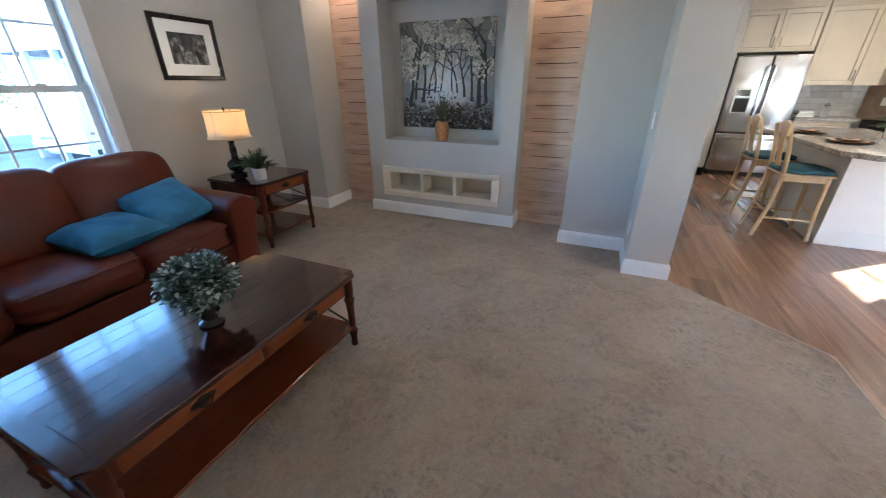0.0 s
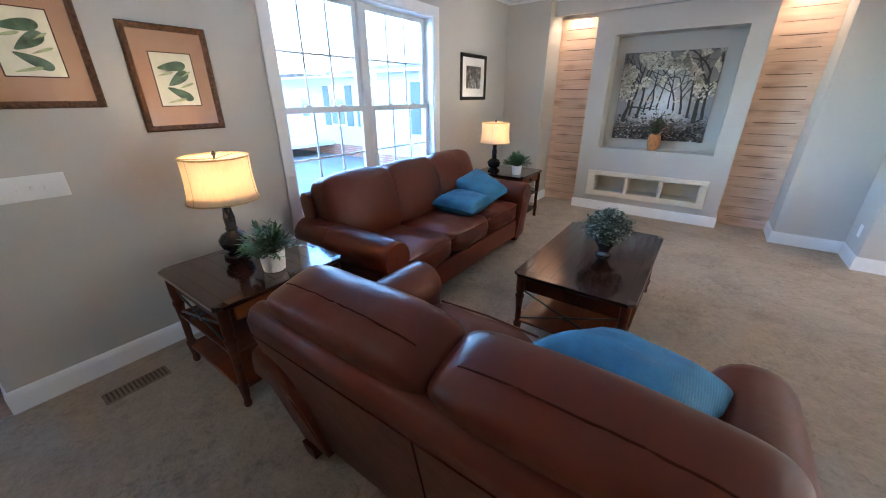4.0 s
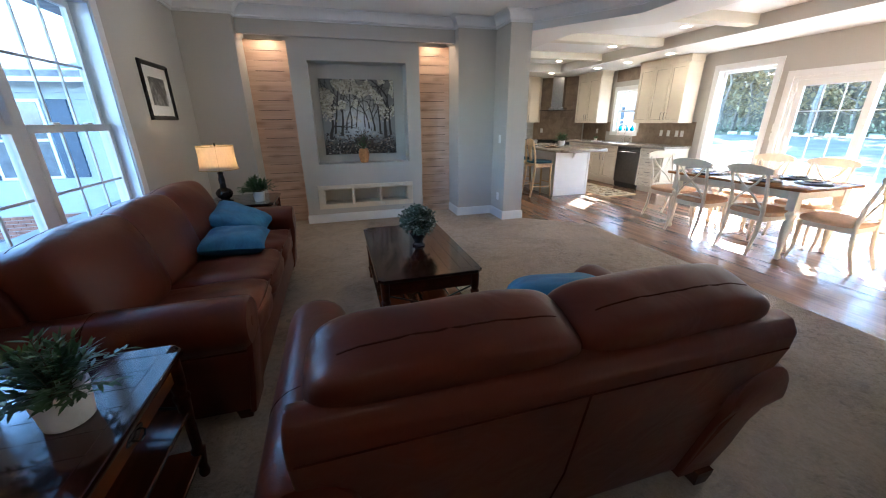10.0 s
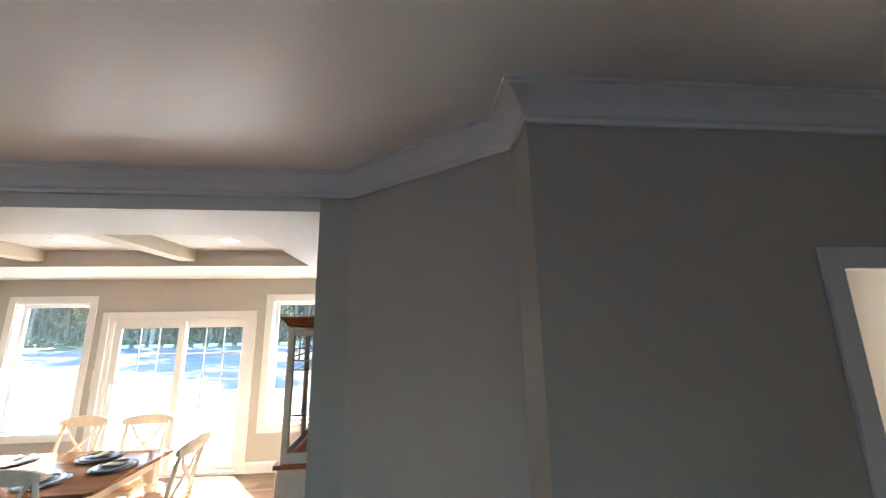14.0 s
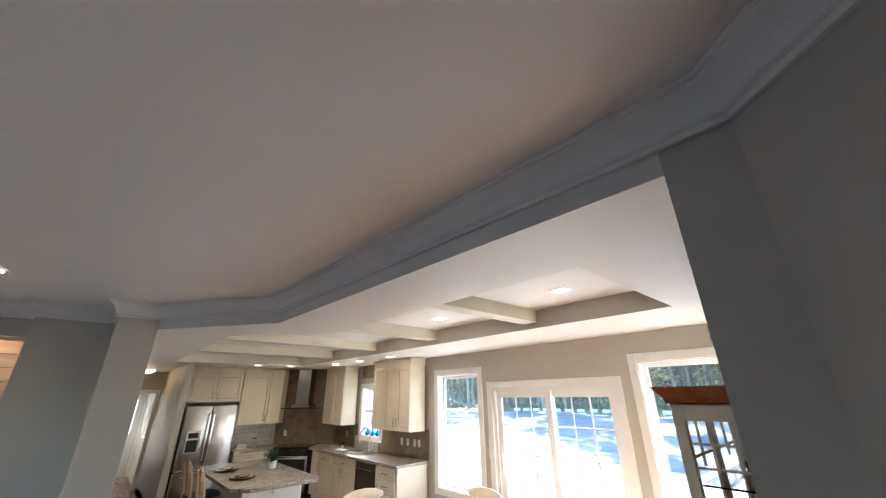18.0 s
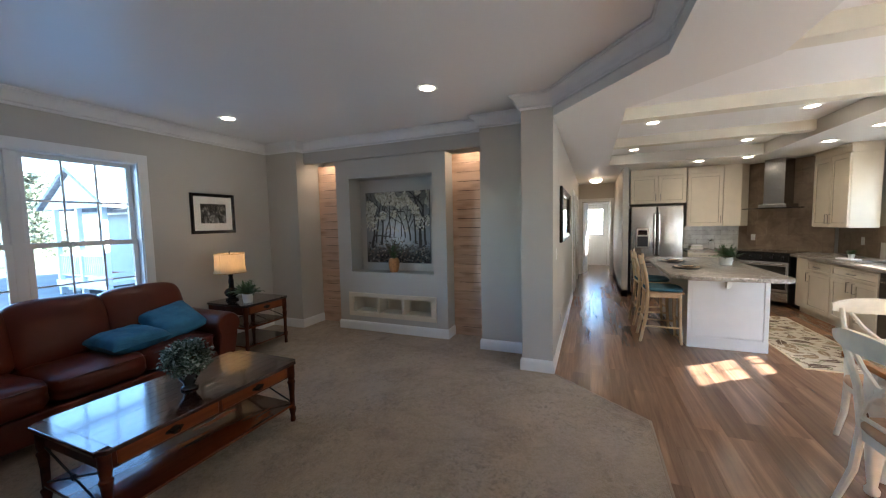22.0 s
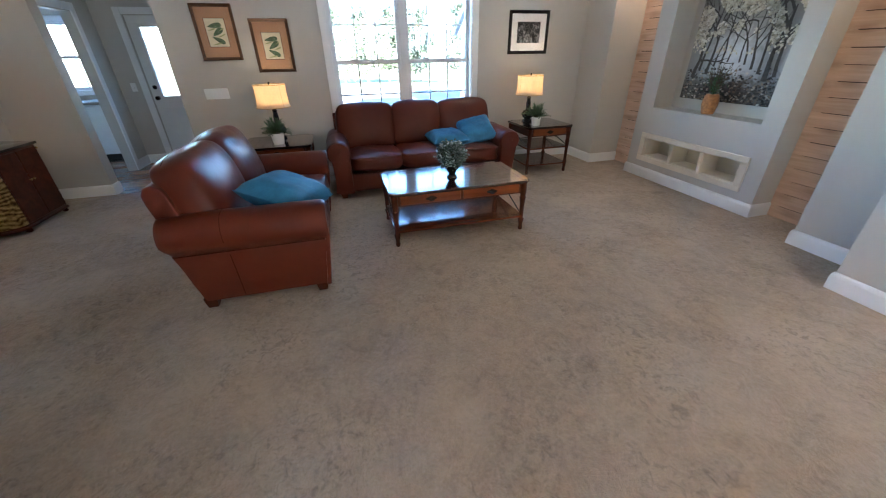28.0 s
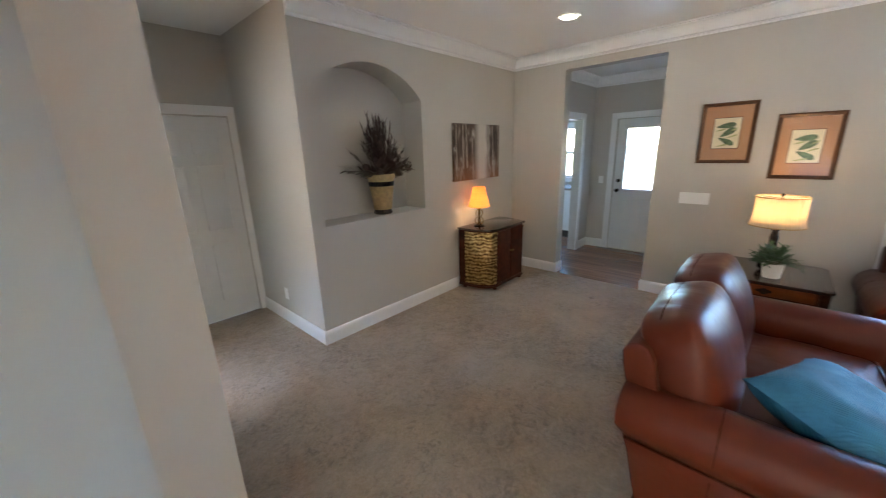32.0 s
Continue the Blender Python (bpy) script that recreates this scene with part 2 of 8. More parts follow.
def wood(name, dark, light, rough=0.3, axis=1, scale=9.0, coat=0.0, per_object=0.0, bump=0.08, stretch=14.0, knots=False, coat_ior=1.5):
    """Grain along one axis of the object; per_object shifts tone and grain from piece to piece."""
    k = Nodes(name)
    s = [stretch] * 3
    s[axis] = 1.0
    m = k.coords(tuple(x * scale / stretch for x in s))
    if per_object:
        info = k.add("ShaderNodeObjectInfo")
        off = k.add("ShaderNodeVectorMath")
        off.operation = "MULTIPLY_ADD"
        comb = k.add("ShaderNodeCombineXYZ")
        for i in range(3):
            k.link(info.outputs["Random"], comb.inputs[i])
        k.link(comb.outputs[0], off.inputs[0])
        off.inputs[1].default_value = (37.0, 53.0, 71.0)
        k.link(m, off.inputs[2])
        m = off.outputs[0]
    g1 = k.noise(m, 1.0, 6, 0.6, 0.8)
    g2 = k.noise(m, 4.0, 4, 0.6, 0.2)
    f = k.math("ADD", k.math("MULTIPLY", g1, 0.75), k.math("MULTIPLY", g2, 0.25))
    mid = tuple((a + b) / 2 for a, b in zip(dark, light))
    col = k.ramp(f, [(0.32, dark), (0.5, mid), (0.66, light)])
    if per_object:
        tone = k.math("MULTIPLY_ADD", info.outputs["Random"], per_object, 1 - per_object / 2)
        hue = k.add("ShaderNodeHueSaturation")
        k.link(tone, hue.inputs["Value"])
        k.link(col, hue.inputs["Color"])
        col = hue.outputs["Color"]
    if knots:
        vo = k.add("ShaderNodeTexVoronoi", Scale=1.0)
        k.link(k.coords((3.2, 1.0, 8.0), True), vo.inputs["Vector"])
        kn = k.ramp(vo.outputs["Distance"], [(0.0, (1, 1, 1)), (0.12, (0.7, 0.7, 0.7)), (0.34, (0.12, 0.12, 0.12)), (0.5, (0, 0, 0))])
        col = k.mix(col, (0.30, 0.15, 0.08), k.math("MULTIPLY", kn, 0.6))
    k.set(Base_Color=col, Roughness=k.math("MULTIPLY_ADD", g2, 0.16, rough - 0.08))
    if coat:
        k.set(Coat_Weight=coat, Coat_Roughness=0.11, Coat_IOR=coat_ior, Specular_IOR_Level=0.1)
    k.bump(f, bump, 0.003)
    return k.mat


M = {}
M["wall"] = plain("wall_paint", (0.505, 0.480, 0.432), 0.5, vary=0.03, scale=1.3, bump=0.10, bscale=260)
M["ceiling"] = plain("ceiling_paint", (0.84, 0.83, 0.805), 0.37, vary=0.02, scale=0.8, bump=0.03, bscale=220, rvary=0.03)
# one white in two tones: the lighter tray has bounced sunlight in its colour
M["soffit"] = plain("soffit_darker_white", (0.74, 0.725, 0.69), 0.5, vary=0.02, scale=0.8, bump=0.05, bscale=220)
M["tray"] = plain("tray_lit_white", (0.83, 0.82, 0.80), 0.5, vary=0.02, scale=0.8, bump=0.05, bscale=220)
M["trim"] = plain("white_trim", (0.80, 0.80, 0.79), 0.35, vary=0.02, bump=0.02)
M["cream"] = plain("cream_cabinet", (0.70, 0.62, 0.49), 0.36, vary=0.03, bump=0.02)
M["board_gap"] = plain("shaded_pine_gap", (0.10, 0.055, 0.032), 0.8, vary=0.3, scale=20)
M["hutch_inside"] = plain("tan_cabinet_inside", (0.46, 0.36, 0.25), 0.6, vary=0.12, scale=8)
M["black_steel"] = plain("dark_stainless_steel", (0.13, 0.125, 0.12), 0.36, 1.0, vary=0.1, scale=20, bump=0.02, rvary=0.04)
M["grout"] = plain("grey_grout", (0.24, 0.23, 0.21), 0.9, vary=0.1, bump=0.05)
M["panel_line"] = plain("brown_panel_line", (0.30, 0.235, 0.15), 0.45, vary=0.2, scale=20, bump=0)
M["pull"] = plain("dark_satin_nickel", (0.26, 0.235, 0.20), 0.36, 1.0, vary=0.1, bump=0.02)
M["beam"] = plain("cream_beam", (0.72, 0.68, 0.57), 0.5, vary=0.03, bump=0.03)
M["isl"] = plain("island_white", (0.76, 0.77, 0.76), 0.4, vary=0.02, bump=0.02)
M["white"] = plain("white_plastic", (0.82, 0.82, 0.80), 0.4, vary=0.01, bump=0)
M["chairpaint"] = plain("antique_cream_paint", (0.78, 0.70, 0.56), 0.42, vary=0.07, scale=14, bump=0.04)
M["black"] = plain("black_metal", (0.02, 0.018, 0.017), 0.4, 0.3, vary=0.2, bump=0.05)
M["lampblack"] = plain("dark_bronze", (0.022, 0.016, 0.013), 0.20, 0.2, vary=0.3, bump=0.05)
M["chrome"] = plain("chrome", (0.8, 0.8, 0.8), 0.12, 1.0, vary=0.02, bump=0, rvary=0.03)
M["hood_steel"] = plain("dark_brushed_steel", (0.34, 0.33, 0.32), 0.22, 1.0, vary=0.06, scale=20, bump=0.02, rvary=0.03)
M["nickel"] = plain("brushed_nickel", (0.55, 0.52, 0.47), 0.36, 1.0, vary=0.05, bump=0.05)
M["brass"] = plain("aged_brass", (0.30, 0.20, 0.08), 0.35, 1.0, vary=0.25, scale=40, bump=0.2, bscale=60)
M["pot"] = plain("white_ceramic_pot", (0.78, 0.76, 0.72), 0.45, vary=0.04, bump=0.3, bscale=35)
M["darkpot"] = plain("black_ceramic_pot", (0.03, 0.028, 0.028), 0.2, vary=0.2, bump=0.1)
M["soil"] = plain("soil", (0.05, 0.035, 0.02), 0.9, vary=0.4, bump=0.5, bscale=60)
M["leaf"] = plain("green_leaf", (0.045, 0.11, 0.035), 0.45, vary=0.45, scale=25, bump=0.05)
M["leafd"] = plain("dried_frond", (0.085, 0.053, 0.042), 0.6, vary=0.5, scale=30, bump=0.1)
M["stem"] = plain("stem", (0.09, 0.08, 0.03), 0.7, vary=0.3)
M["mat_board"] = plain("peach_mat_board", (0.44, 0.245, 0.14), 0.8, vary=0.04, bump=0.05)
M["paper"] = plain("aged_paper", (0.72, 0.68, 0.52), 0.85, vary=0.08, scale=12, bump=0.02)
M["white_mat"] = plain("white_mat_board", (0.80, 0.79, 0.77), 0.8, vary=0.02, bump=0.02)
M["frame_gold"] = plain("brown_gilt_frame", (0.12, 0.055, 0.025), 0.35, 0.3, vary=0.5, scale=60, bump=0.4, bscale=80)
M["frame_black"] = plain("black_frame", (0.018, 0.014, 0.012), 0.20, 0.0, vary=0.3, bump=0.05)
M["seatfab"] = plain("tan_seat_fabric", (0.55, 0.34, 0.20), 0.85, vary=0.1, scale=20, bump=0.3, bscale=300)
M["tealseat"] = plain("teal_seat_fabric", (0.03, 0.11, 0.16), 0.8, vary=0.2, scale=20, bump=0.3, bscale=300)
M["plate_dark"] = plain("dark_blue_plate", (0.03, 0.05, 0.07), 0.2, vary=0.4, scale=60, bump=0.1)
M["plate_white"] = plain("white_plate", (0.75, 0.74, 0.72), 0.2, vary=0.03, bump=0)
M["plate_gold"] = plain("amber_plate", (0.45, 0.22, 0.07), 0.3, vary=0.3, scale=50, bump=0.1)
M["asphalt"] = plain("gravel_ground", (0.20, 0.195, 0.185), 0.9, vary=0.2, scale=0.6, bump=0.6, bscale=40)
M["grassy"] = plain("dry_grass", (0.20, 0.19, 0.09), 0.95, vary=0.4, scale=0.5, bump=0.8, bscale=30)
M["bark"] = plain("pine_bark", (0.30, 0.25, 0.20), 0.9, vary=0.3, scale=5, bump=0.8, bscale=30)
M["pine"] = plain("tree_foliage", (0.25, 0.25, 0.15), 0.8, vary=0.45, scale=1.5, bump=0.2)
M["siding"] = plain("pale_blue_siding", (0.37, 0.40, 0.415), 0.6, vary=0.04, scale=2, bump=0.05)
M["siding2"] = plain("white_siding", (0.60, 0.61, 0.61), 0.6, vary=0.04, scale=2, bump=0.05)
M["shutter"] = plain("navy_shutter", (0.04, 0.07, 0.11), 0.5, vary=0.1)
M["brick"] = plain("red_brick", (0.30, 0.13, 0.09), 0.85, vary=0.35, scale=9, bump=0.5, bscale=60)
M["roof"] = plain("grey_shingle", (0.30, 0.30, 0.31), 0.9, vary=0.3, scale=6, bump=0.6, bscale=40)
M["concrete"] = plain("concrete", (0.38, 0.365, 0.34), 0.85, vary=0.12, scale=2, bump=0.4, bscale=50)
M["dark_glass"] = plain("far_window_glass", (0.10, 0.13, 0.15), 0.08, vary=0.2, bump=0)
M["register"] = plain("brown_metal_register", (0.24, 0.17, 0.115), 0.4, 0.5, vary=0.2)
M["door"] = plain("white_door_paint", (0.74, 0.74, 0.72), 0.4, vary=0.02, bump=0.03)
M["hob"] = plain("black_glass_hob", (0.012, 0.012, 0.013), 0.1, vary=0.1, bump=0)
M["blue_glass"] = plain("turquoise_glass", (0.0, 0.32, 0.45), 0.1, vary=0.15, bump=0, Transmission_Weight=0.5)
M["wicker"] = plain("amber_wicker", (0.38, 0.165, 0.055), 0.5, vary=0.35, scale=40, bump=0.6, bscale=90)
M["goldpot"] = plain("straw_pot", (0.46, 0.33, 0.15), 0.6, vary=0.2, scale=30, bump=0.4, bscale=90)
M["mirror"] = plain("mirror_glass", (0.9, 0.9, 0.9), 0.02, 1.0, vary=0.0, bump=0, rvary=0.005)

M["cherry_top"] = wood("dark_cherry_polished", (0.016, 0.0035, 0.002), (0.050, 0.0105, 0.005), 0.12, axis=1, scale=10, coat=1.0, bump=0.006, coat_ior=1.6)
M["cherry_top_across"] = wood("dark_cherry_polished_across", (0.016, 0.0035, 0.002), (0.050, 0.0105, 0.005), 0.12, axis=0, scale=10, coat=1.0, bump=0.006, coat_ior=1.6)
M["cherry"] = wood("dark_cherry", (0.036, 0.0083, 0.0036), (0.098, 0.024, 0.009), 0.36, axis=1, scale=10, coat=0.3, bump=0.04)
# lighter copy of the cherry: light on the table fronts is in its colour
M["cherry_lit"] = wood("lit_cherry_front", (0.10, 0.025, 0.008), (0.22, 0.062, 0.018), 0.36, axis=1, scale=10, coat=0.3, bump=0.04)
M["shelfwood"] = wood("cherry_shelf", (0.075, 0.017, 0.006), (0.16, 0.040, 0.012), 0.2, axis=1, scale=9, coat=0.7, bump=0.02, coat_ior=1.6)
M["pine_board"] = wood("white_washed_pine", (0.56, 0.36, 0.25), (0.76, 0.55, 0.41), 0.5, axis=0, scale=14, per_object=0.12, bump=0.15, knots=True)
M["plank"] = wood("vinyl_plank", (0.110, 0.060, 0.037), (0.31, 0.180, 0.109), 0.23, axis=1, scale=13, per_object=0.5, bump=0.03, stretch=20)
M["table_top"] = wood("honey_table_top", (0.20, 0.07, 0.022), (0.40, 0.17, 0.06), 0.18, axis=1, scale=9, coat=0.4, bump=0.03)
M["stoolwood"] = wood("pale_stool_wood", (0.50, 0.36, 0.20), (0.66, 0.50, 0.31), 0.4, axis=2, scale=12, bump=0.05)
M["hutch_top"] = wood("red_cherry_cornice", (0.34, 0.085, 0.028), (0.52, 0.17, 0.055), 0.21, axis=0, scale=10, coat=0.3, bump=0.03)


def make_special():
    # carpet: tufts, trodden patches and lint
    k = Nodes("beige_carpet")
    v = k.coords(world_space=True)
    big, mid = k.noise(v, 1.3, 4, 0.6, 0.6), k.noise(v, 9.0, 6, 0.75, 1.0)
    fine, tuft = k.noise(v, 60.0, 5, 0.75, 0.4), k.noise(v, 240.0, 2, 0.6)
    f = k.math("ADD", k.math("MULTIPLY", big, 0.40), k.math("ADD", k.math("MULTIPLY", mid, 0.32), k.math("MULTIPLY", fine, 0.28)))
    k.set(Base_Color=k.ramp(f, [(0.37, (0.27, 0.199, 0.132)), (0.44, (0.415, 0.313, 0.218)), (0.52, (0.52, 0.403, 0.292)), (0.63, (0.635, 0.506, 0.382))]), Roughness=0.95)
    fleck = k.math("MULTIPLY", k.ramp(k.noise(v, 22.0, 5, 0.7, 1.2), [(0.50, (0, 0, 0)), (0.66, (1, 1, 1))]), k.ramp(k.noise(v, 1.9, 3, 0.6, 0.8), [(0.40, (0, 0, 0)), (0.60, (1, 1, 1))]))
    pile = k.b.inputs["Base Color"].links[0].from_socket
    k.set(Base_Color=k.mix(pile, (0.15, 0.112, 0.08), k.math("MULTIPLY", fleck, 0.6)))
    k.set(Sheen_Weight=0.2, Sheen_Roughness=0.6)
    h = k.math("ADD", k.math("MULTIPLY", mid, 0.7), k.math("ADD", k.math("MULTIPLY", fine, 0.9), k.math("MULTIPLY", tuft, 0.45)))
    k.bump(h, 1.0, 0.03)
    M["carpet"] = k.mat
    # leather: broad tone shifts, pebbled grain, soft creases
    k = Nodes("brown_leather")
    v = k.coords()
    big, mid, fine = k.noise(v, 2.4, 3, 0.5, 0.4), k.noise(v, 11.0, 3, 0.55), k.noise(v, 190.0, 2, 0.5)
    tone = k.math("ADD", k.math("MULTIPLY", big, 0.85), k.math("MULTIPLY", mid, 0.15))
    k.set(Base_Color=k.ramp(tone, [(0.30, (0.086, 0.0150, 0.0062)), (0.55, (0.104, 0.0195, 0.0080)), (0.72, (0.122, 0.0245, 0.0100))]))
    k.set(Roughness=k.math("MULTIPLY_ADD", mid, 0.10, 0.285))
    crease = k.noise(v, 7.0, 2.0, 0.5, 0.9)
    wrinkle = k.ramp(k.noise(v, 26.0, 3, 0.55, 1.2), [(0.44, (1, 1, 1)), (0.5, (0.55, 0.55, 0.55)), (0.56, (1, 1, 1))])
    where = k.ramp(k.noise(v, 4.5, 2, 0.5, 0.5), [(0.48, (0, 0, 0)), (0.64, (1, 1, 1))])
    k.bump(k.math("ADD", crease, k.math("ADD", k.math("MULTIPLY", fine, 0.012), k.math("MULTIPLY", k.math("MULTIPLY", wrinkle, where), 0.16))), 0.16, 0.02)
    k.set(Specular_IOR_Level=0.31)
    M["leather"] = k.mat
    M["leather_dark"] = plain("leather_seam", (0.050, 0.010, 0.0045), 0.8, vary=0.2, Specular_IOR_Level=0.08)
    # teal throw pillow: fine ribs
    k = Nodes("teal_ribbed_fabric")
    v = k.coords()
    w = k.add("ShaderNodeTexWave", Scale=38.0, Distortion=2.5, Detail=2.0)
    k.link(v, w.inputs["Vector"])
    n = k.noise(v, 9, 4)
    k.set(Base_Color=k.ramp(n, [(0.3, (0.012, 0.120, 0.235)), (0.7, (0.028, 0.205, 0.38))]), Roughness=0.6)
    k.bump(k.math("ADD", k.math("MULTIPLY", w.outputs["Fac"], 0.6), n), 0.35, 0.006)
    M["teal"] = k.mat
    # lamp shade linen: lets the bulb's light through
    for nm, col in (("shade", (0.80, 0.67, 0.50)), ("shade_amber", (0.82, 0.48, 0.22))):
        k = Nodes(nm + "_linen")
        v = k.coords((1, 1, 0.25))
        n = k.noise(v, 90, 3)
        c = k.ramp(n, [(0.3, tuple(x * 0.9 for x in col)), (0.7, col)])
        tr = k.add("ShaderNodeBsdfTranslucent")
        di = k.add("ShaderNodeBsdfDiffuse")
        k.link(c, tr.inputs["Color"])
        k.link(c, di.inputs["Color"])
        mx = k.add("ShaderNodeMixShader", Fac=0.6)
        k.link(di.outputs[0], mx.inputs[1])
        k.link(tr.outputs[0], mx.inputs[2])
        k.link(mx.outputs[0], k.t.nodes["Material Output"].inputs["Surface"])
        M[nm] = k.mat
    # stone worktop
    k = Nodes("speckled_stone_worktop")
    v = k.coords()
    vo = k.add("ShaderNodeTexVoronoi", Scale=70.0)
    k.link(v, vo.inputs["Vector"])
    n = k.noise(v, 9, 6, 0.7, 1.5)
    f = k.math("ADD", k.math("MULTIPLY", n, 0.7), k.math("MULTIPLY", vo.outputs["Distance"], 0.4))
    k.set(Base_Color=k.ramp(f, [(0.3, (0.11, 0.095, 0.08)), (0.45, (0.24, 0.21, 0.178)), (0.6, (0.36, 0.32, 0.275)), (0.75, (0.53, 0.49, 0.44))]), Roughness=0.22)
    M["stone"] = k.mat
    # brown stone wall tile
    k = Nodes("brown_stone_tile")
    v = k.coords(world_space=True)
    info = k.add("ShaderNodeObjectInfo")
    n = k.noise(v, 5, 6, 0.65, 0.8)
    f = k.math("ADD", n, k.math("MULTIPLY_ADD", info.outputs["Random"], 0.07, -0.035))
    k.set(Base_Color=k.ramp(f, [(0.3, (0.17, 0.118, 0.080)), (0.5, (0.245, 0.178, 0.122)), (0.7, (0.32, 0.24, 0.17))]), Roughness=0.35)
    k.bump(n, 0.1, 0.004)
    M["tile"] = k.mat
    k = Nodes("grey_glazed_tile")
    v = k.coords(world_space=True)
    info = k.add("ShaderNodeObjectInfo")
    f = k.math("ADD", k.noise(v, 12, 5), k.math("MULTIPLY_ADD", info.outputs["Random"], 0.3, -0.15))
    k.set(Base_Color=k.ramp(f, [(0.3, (0.50, 0.50, 0.47)), (0.7, (0.66, 0.66, 0.63))]), Roughness=0.15)
    M["subway"] = k.mat
    # brushed steel
    k = Nodes("brushed_steel")
    v = k.coords((60, 60, 1.0))
    n = k.noise(v, 8, 3)
    k.set(Base_Color=(0.52, 0.51, 0.50), Metallic=1.0, Roughness=k.math("MULTIPLY_ADD", n, 0.06, 0.20))
    wavy = k.noise(k.coords((3.5, 3.5, 1.1)), 1.6, 2, 0.5, 0.6)
    k.bump(k.math("ADD", k.math("MULTIPLY", n, 0.008), k.math("MULTIPLY", wavy, 1.0)), 0.10, 0.03)
    M["steel"] = k.mat
    # window glass
    k = Nodes("window_glass")
    k.set(Base_Color=(0.84, 0.95, 1.0), Roughness=0.0, Transmission_Weight=1.0, IOR=1.02)
    M["glass"] = k.mat
    # glazed print glass
    k = Nodes("picture_glass")
    k.set(Base_Color=(1, 1, 1), Roughness=0.02, Transmission_Weight=1.0, IOR=1.3)
    M["picglass"] = k.mat
    # two-tone leaves with pale rims
    k = Nodes("grey_green_leaf")
    g = k.add("ShaderNodeNewGeometry")
    k.set(Base_Color=k.ramp(g.outputs["Random Per Island"], [(0.0, (0.020, 0.045, 0.030)), (0.5, (0.055, 0.105, 0.070)), (0.72, (0.13, 0.19, 0.15)), (0.9, (0.42, 0.48, 0.44))]), Roughness=0.45)
    M["leaf2"] = k.mat
    for nm, col in (("motif_brown", (0.11, 0.062, 0.035)), ("motif_tan", (0.27, 0.185, 0.105)), ("motif_olive", (0.22, 0.205, 0.115))):
        M[nm] = plain(nm, col, 0.95, vary=0.2, scale=30, bump=0.5, bscale=220)
    # runner rug with a leaf pattern
    k = Nodes("leaf_pattern_rug")
    v = k.coords()
    n = k.noise(v, 14, 4)
    k.set(Base_Color=k.ramp(n, [(0.3, (0.48, 0.41, 0.30)), (0.7, (0.60, 0.52, 0.40))]), Roughness=0.95)
    k.bump(k.noise(v, 220, 3), 0.5, 0.004)
    M["rug"] = k.mat
    # the woodland canvas: pale misty ground below a dark undergrowth
    k = Nodes("woodland_canvas")
    v = k.coords()
    n = k.noise(v, 11, 6, 0.7, 0.5)
    s = k.add("ShaderNodeSeparateXYZ")
    k.link(v, s.inputs[0])
    f = k.math("ADD", k.math("MULTIPLY", s.outputs["Z"], 0.95), k.math("MULTIPLY_ADD", n, 0.5, -0.22))
    glade = k.ramp(k.math("ADD", k.math("ABSOLUTE", k.math("SUBTRACT", s.outputs["X"], 0.52)), k.math("MULTIPLY_ADD", n, 0.3, -0.15)), [(0.06, (0, 0, 0)), (0.36, (1, 1, 1))])
    wood_col = (k.ramp(f, [(0.0, (0.03, 0.027, 0.025)), (0.20, (0.10, 0.09, 0.08)), (0.30, (0.60, 0.63, 0.66)), (0.5, (0.76, 0.78, 0.80)), (0.66, (0.50, 0.48, 0.44)), (0.95, (0.30, 0.28, 0.24))]))
    k.set(Base_Color=k.mix(wood_col, (0.17, 0.16, 0.145), k.math("MULTIPLY", glade, 0.72)), Roughness=0.7)
    k.bump(n, 0.4, 0.006)
    M["canvas"] = k.mat
    k = Nodes("birch_canvas")
    v = k.coords()
    n = k.noise(k.coords((7, 1, 1.6)), 2.2, 6, 0.7, 0.6)
    s = k.add("ShaderNodeSeparateXYZ")
    k.link(v, s.inputs[0])
    col = k.ramp(n, [(0.40, (0.035, 0.022, 0.018)), (0.54, (0.12, 0.085, 0.065)), (0.66, (0.46, 0.43, 0.40))])
    # orange towards the bottom: the accent lamp's glow, put into the colour
    low = k.ramp(k.math("ADD", s.outputs["Z"], k.math("MULTIPLY", n, 0.3)), [(0.1, (1, 1, 1)), (0.45, (0, 0, 0))])
    gap = k.ramp(k.math("ABSOLUTE", k.math("SUBTRACT", k.math("ADD", s.outputs["X"], k.math("MULTIPLY", n, 0.08)), 0.41)), [(0.05, (1, 1, 1)), (0.16, (0, 0, 0))])
    col = k.mix(k.mix(col, (0.34, 0.16, 0.06), k.math("MULTIPLY", low, 0.7)), (0.62, 0.58, 0.53), k.math("MULTIPLY", gap, 0.9))
    k.set(Base_Color=col, Roughness=0.7)
    M["birch"] = k.mat
    k = Nodes("monochrome_photo")
    v = k.coords()
    n = k.noise(k.coords((1.0, 1.0, 0.7)), 13, 6, 0.75, 0.8)
    s = k.add("ShaderNodeSeparateXYZ")
    k.link(v, s.inputs[0])
    f = k.math("ADD", n, k.math("MULTIPLY", s.outputs["Z"], -0.5))
    k.set(Base_Color=k.ramp(f, [(0.40, (0.008, 0.008, 0.008)), (0.52, (0.07, 0.07, 0.07)), (0.66, (0.50, 0.50, 0.50))]), Roughness=0.4)
    M["photo"] = k.mat
    # hammered gilt panel
    k = Nodes("gilt_panel")
    v = k.coords()
    n = k.noise(v, 26, 5, 0.7, 1.0)
    dent = k.add("ShaderNodeTexVoronoi", Scale=30.0)
    k.link(k.coords((1.0, 1.0, 0.6)), dent.inputs["Vector"])
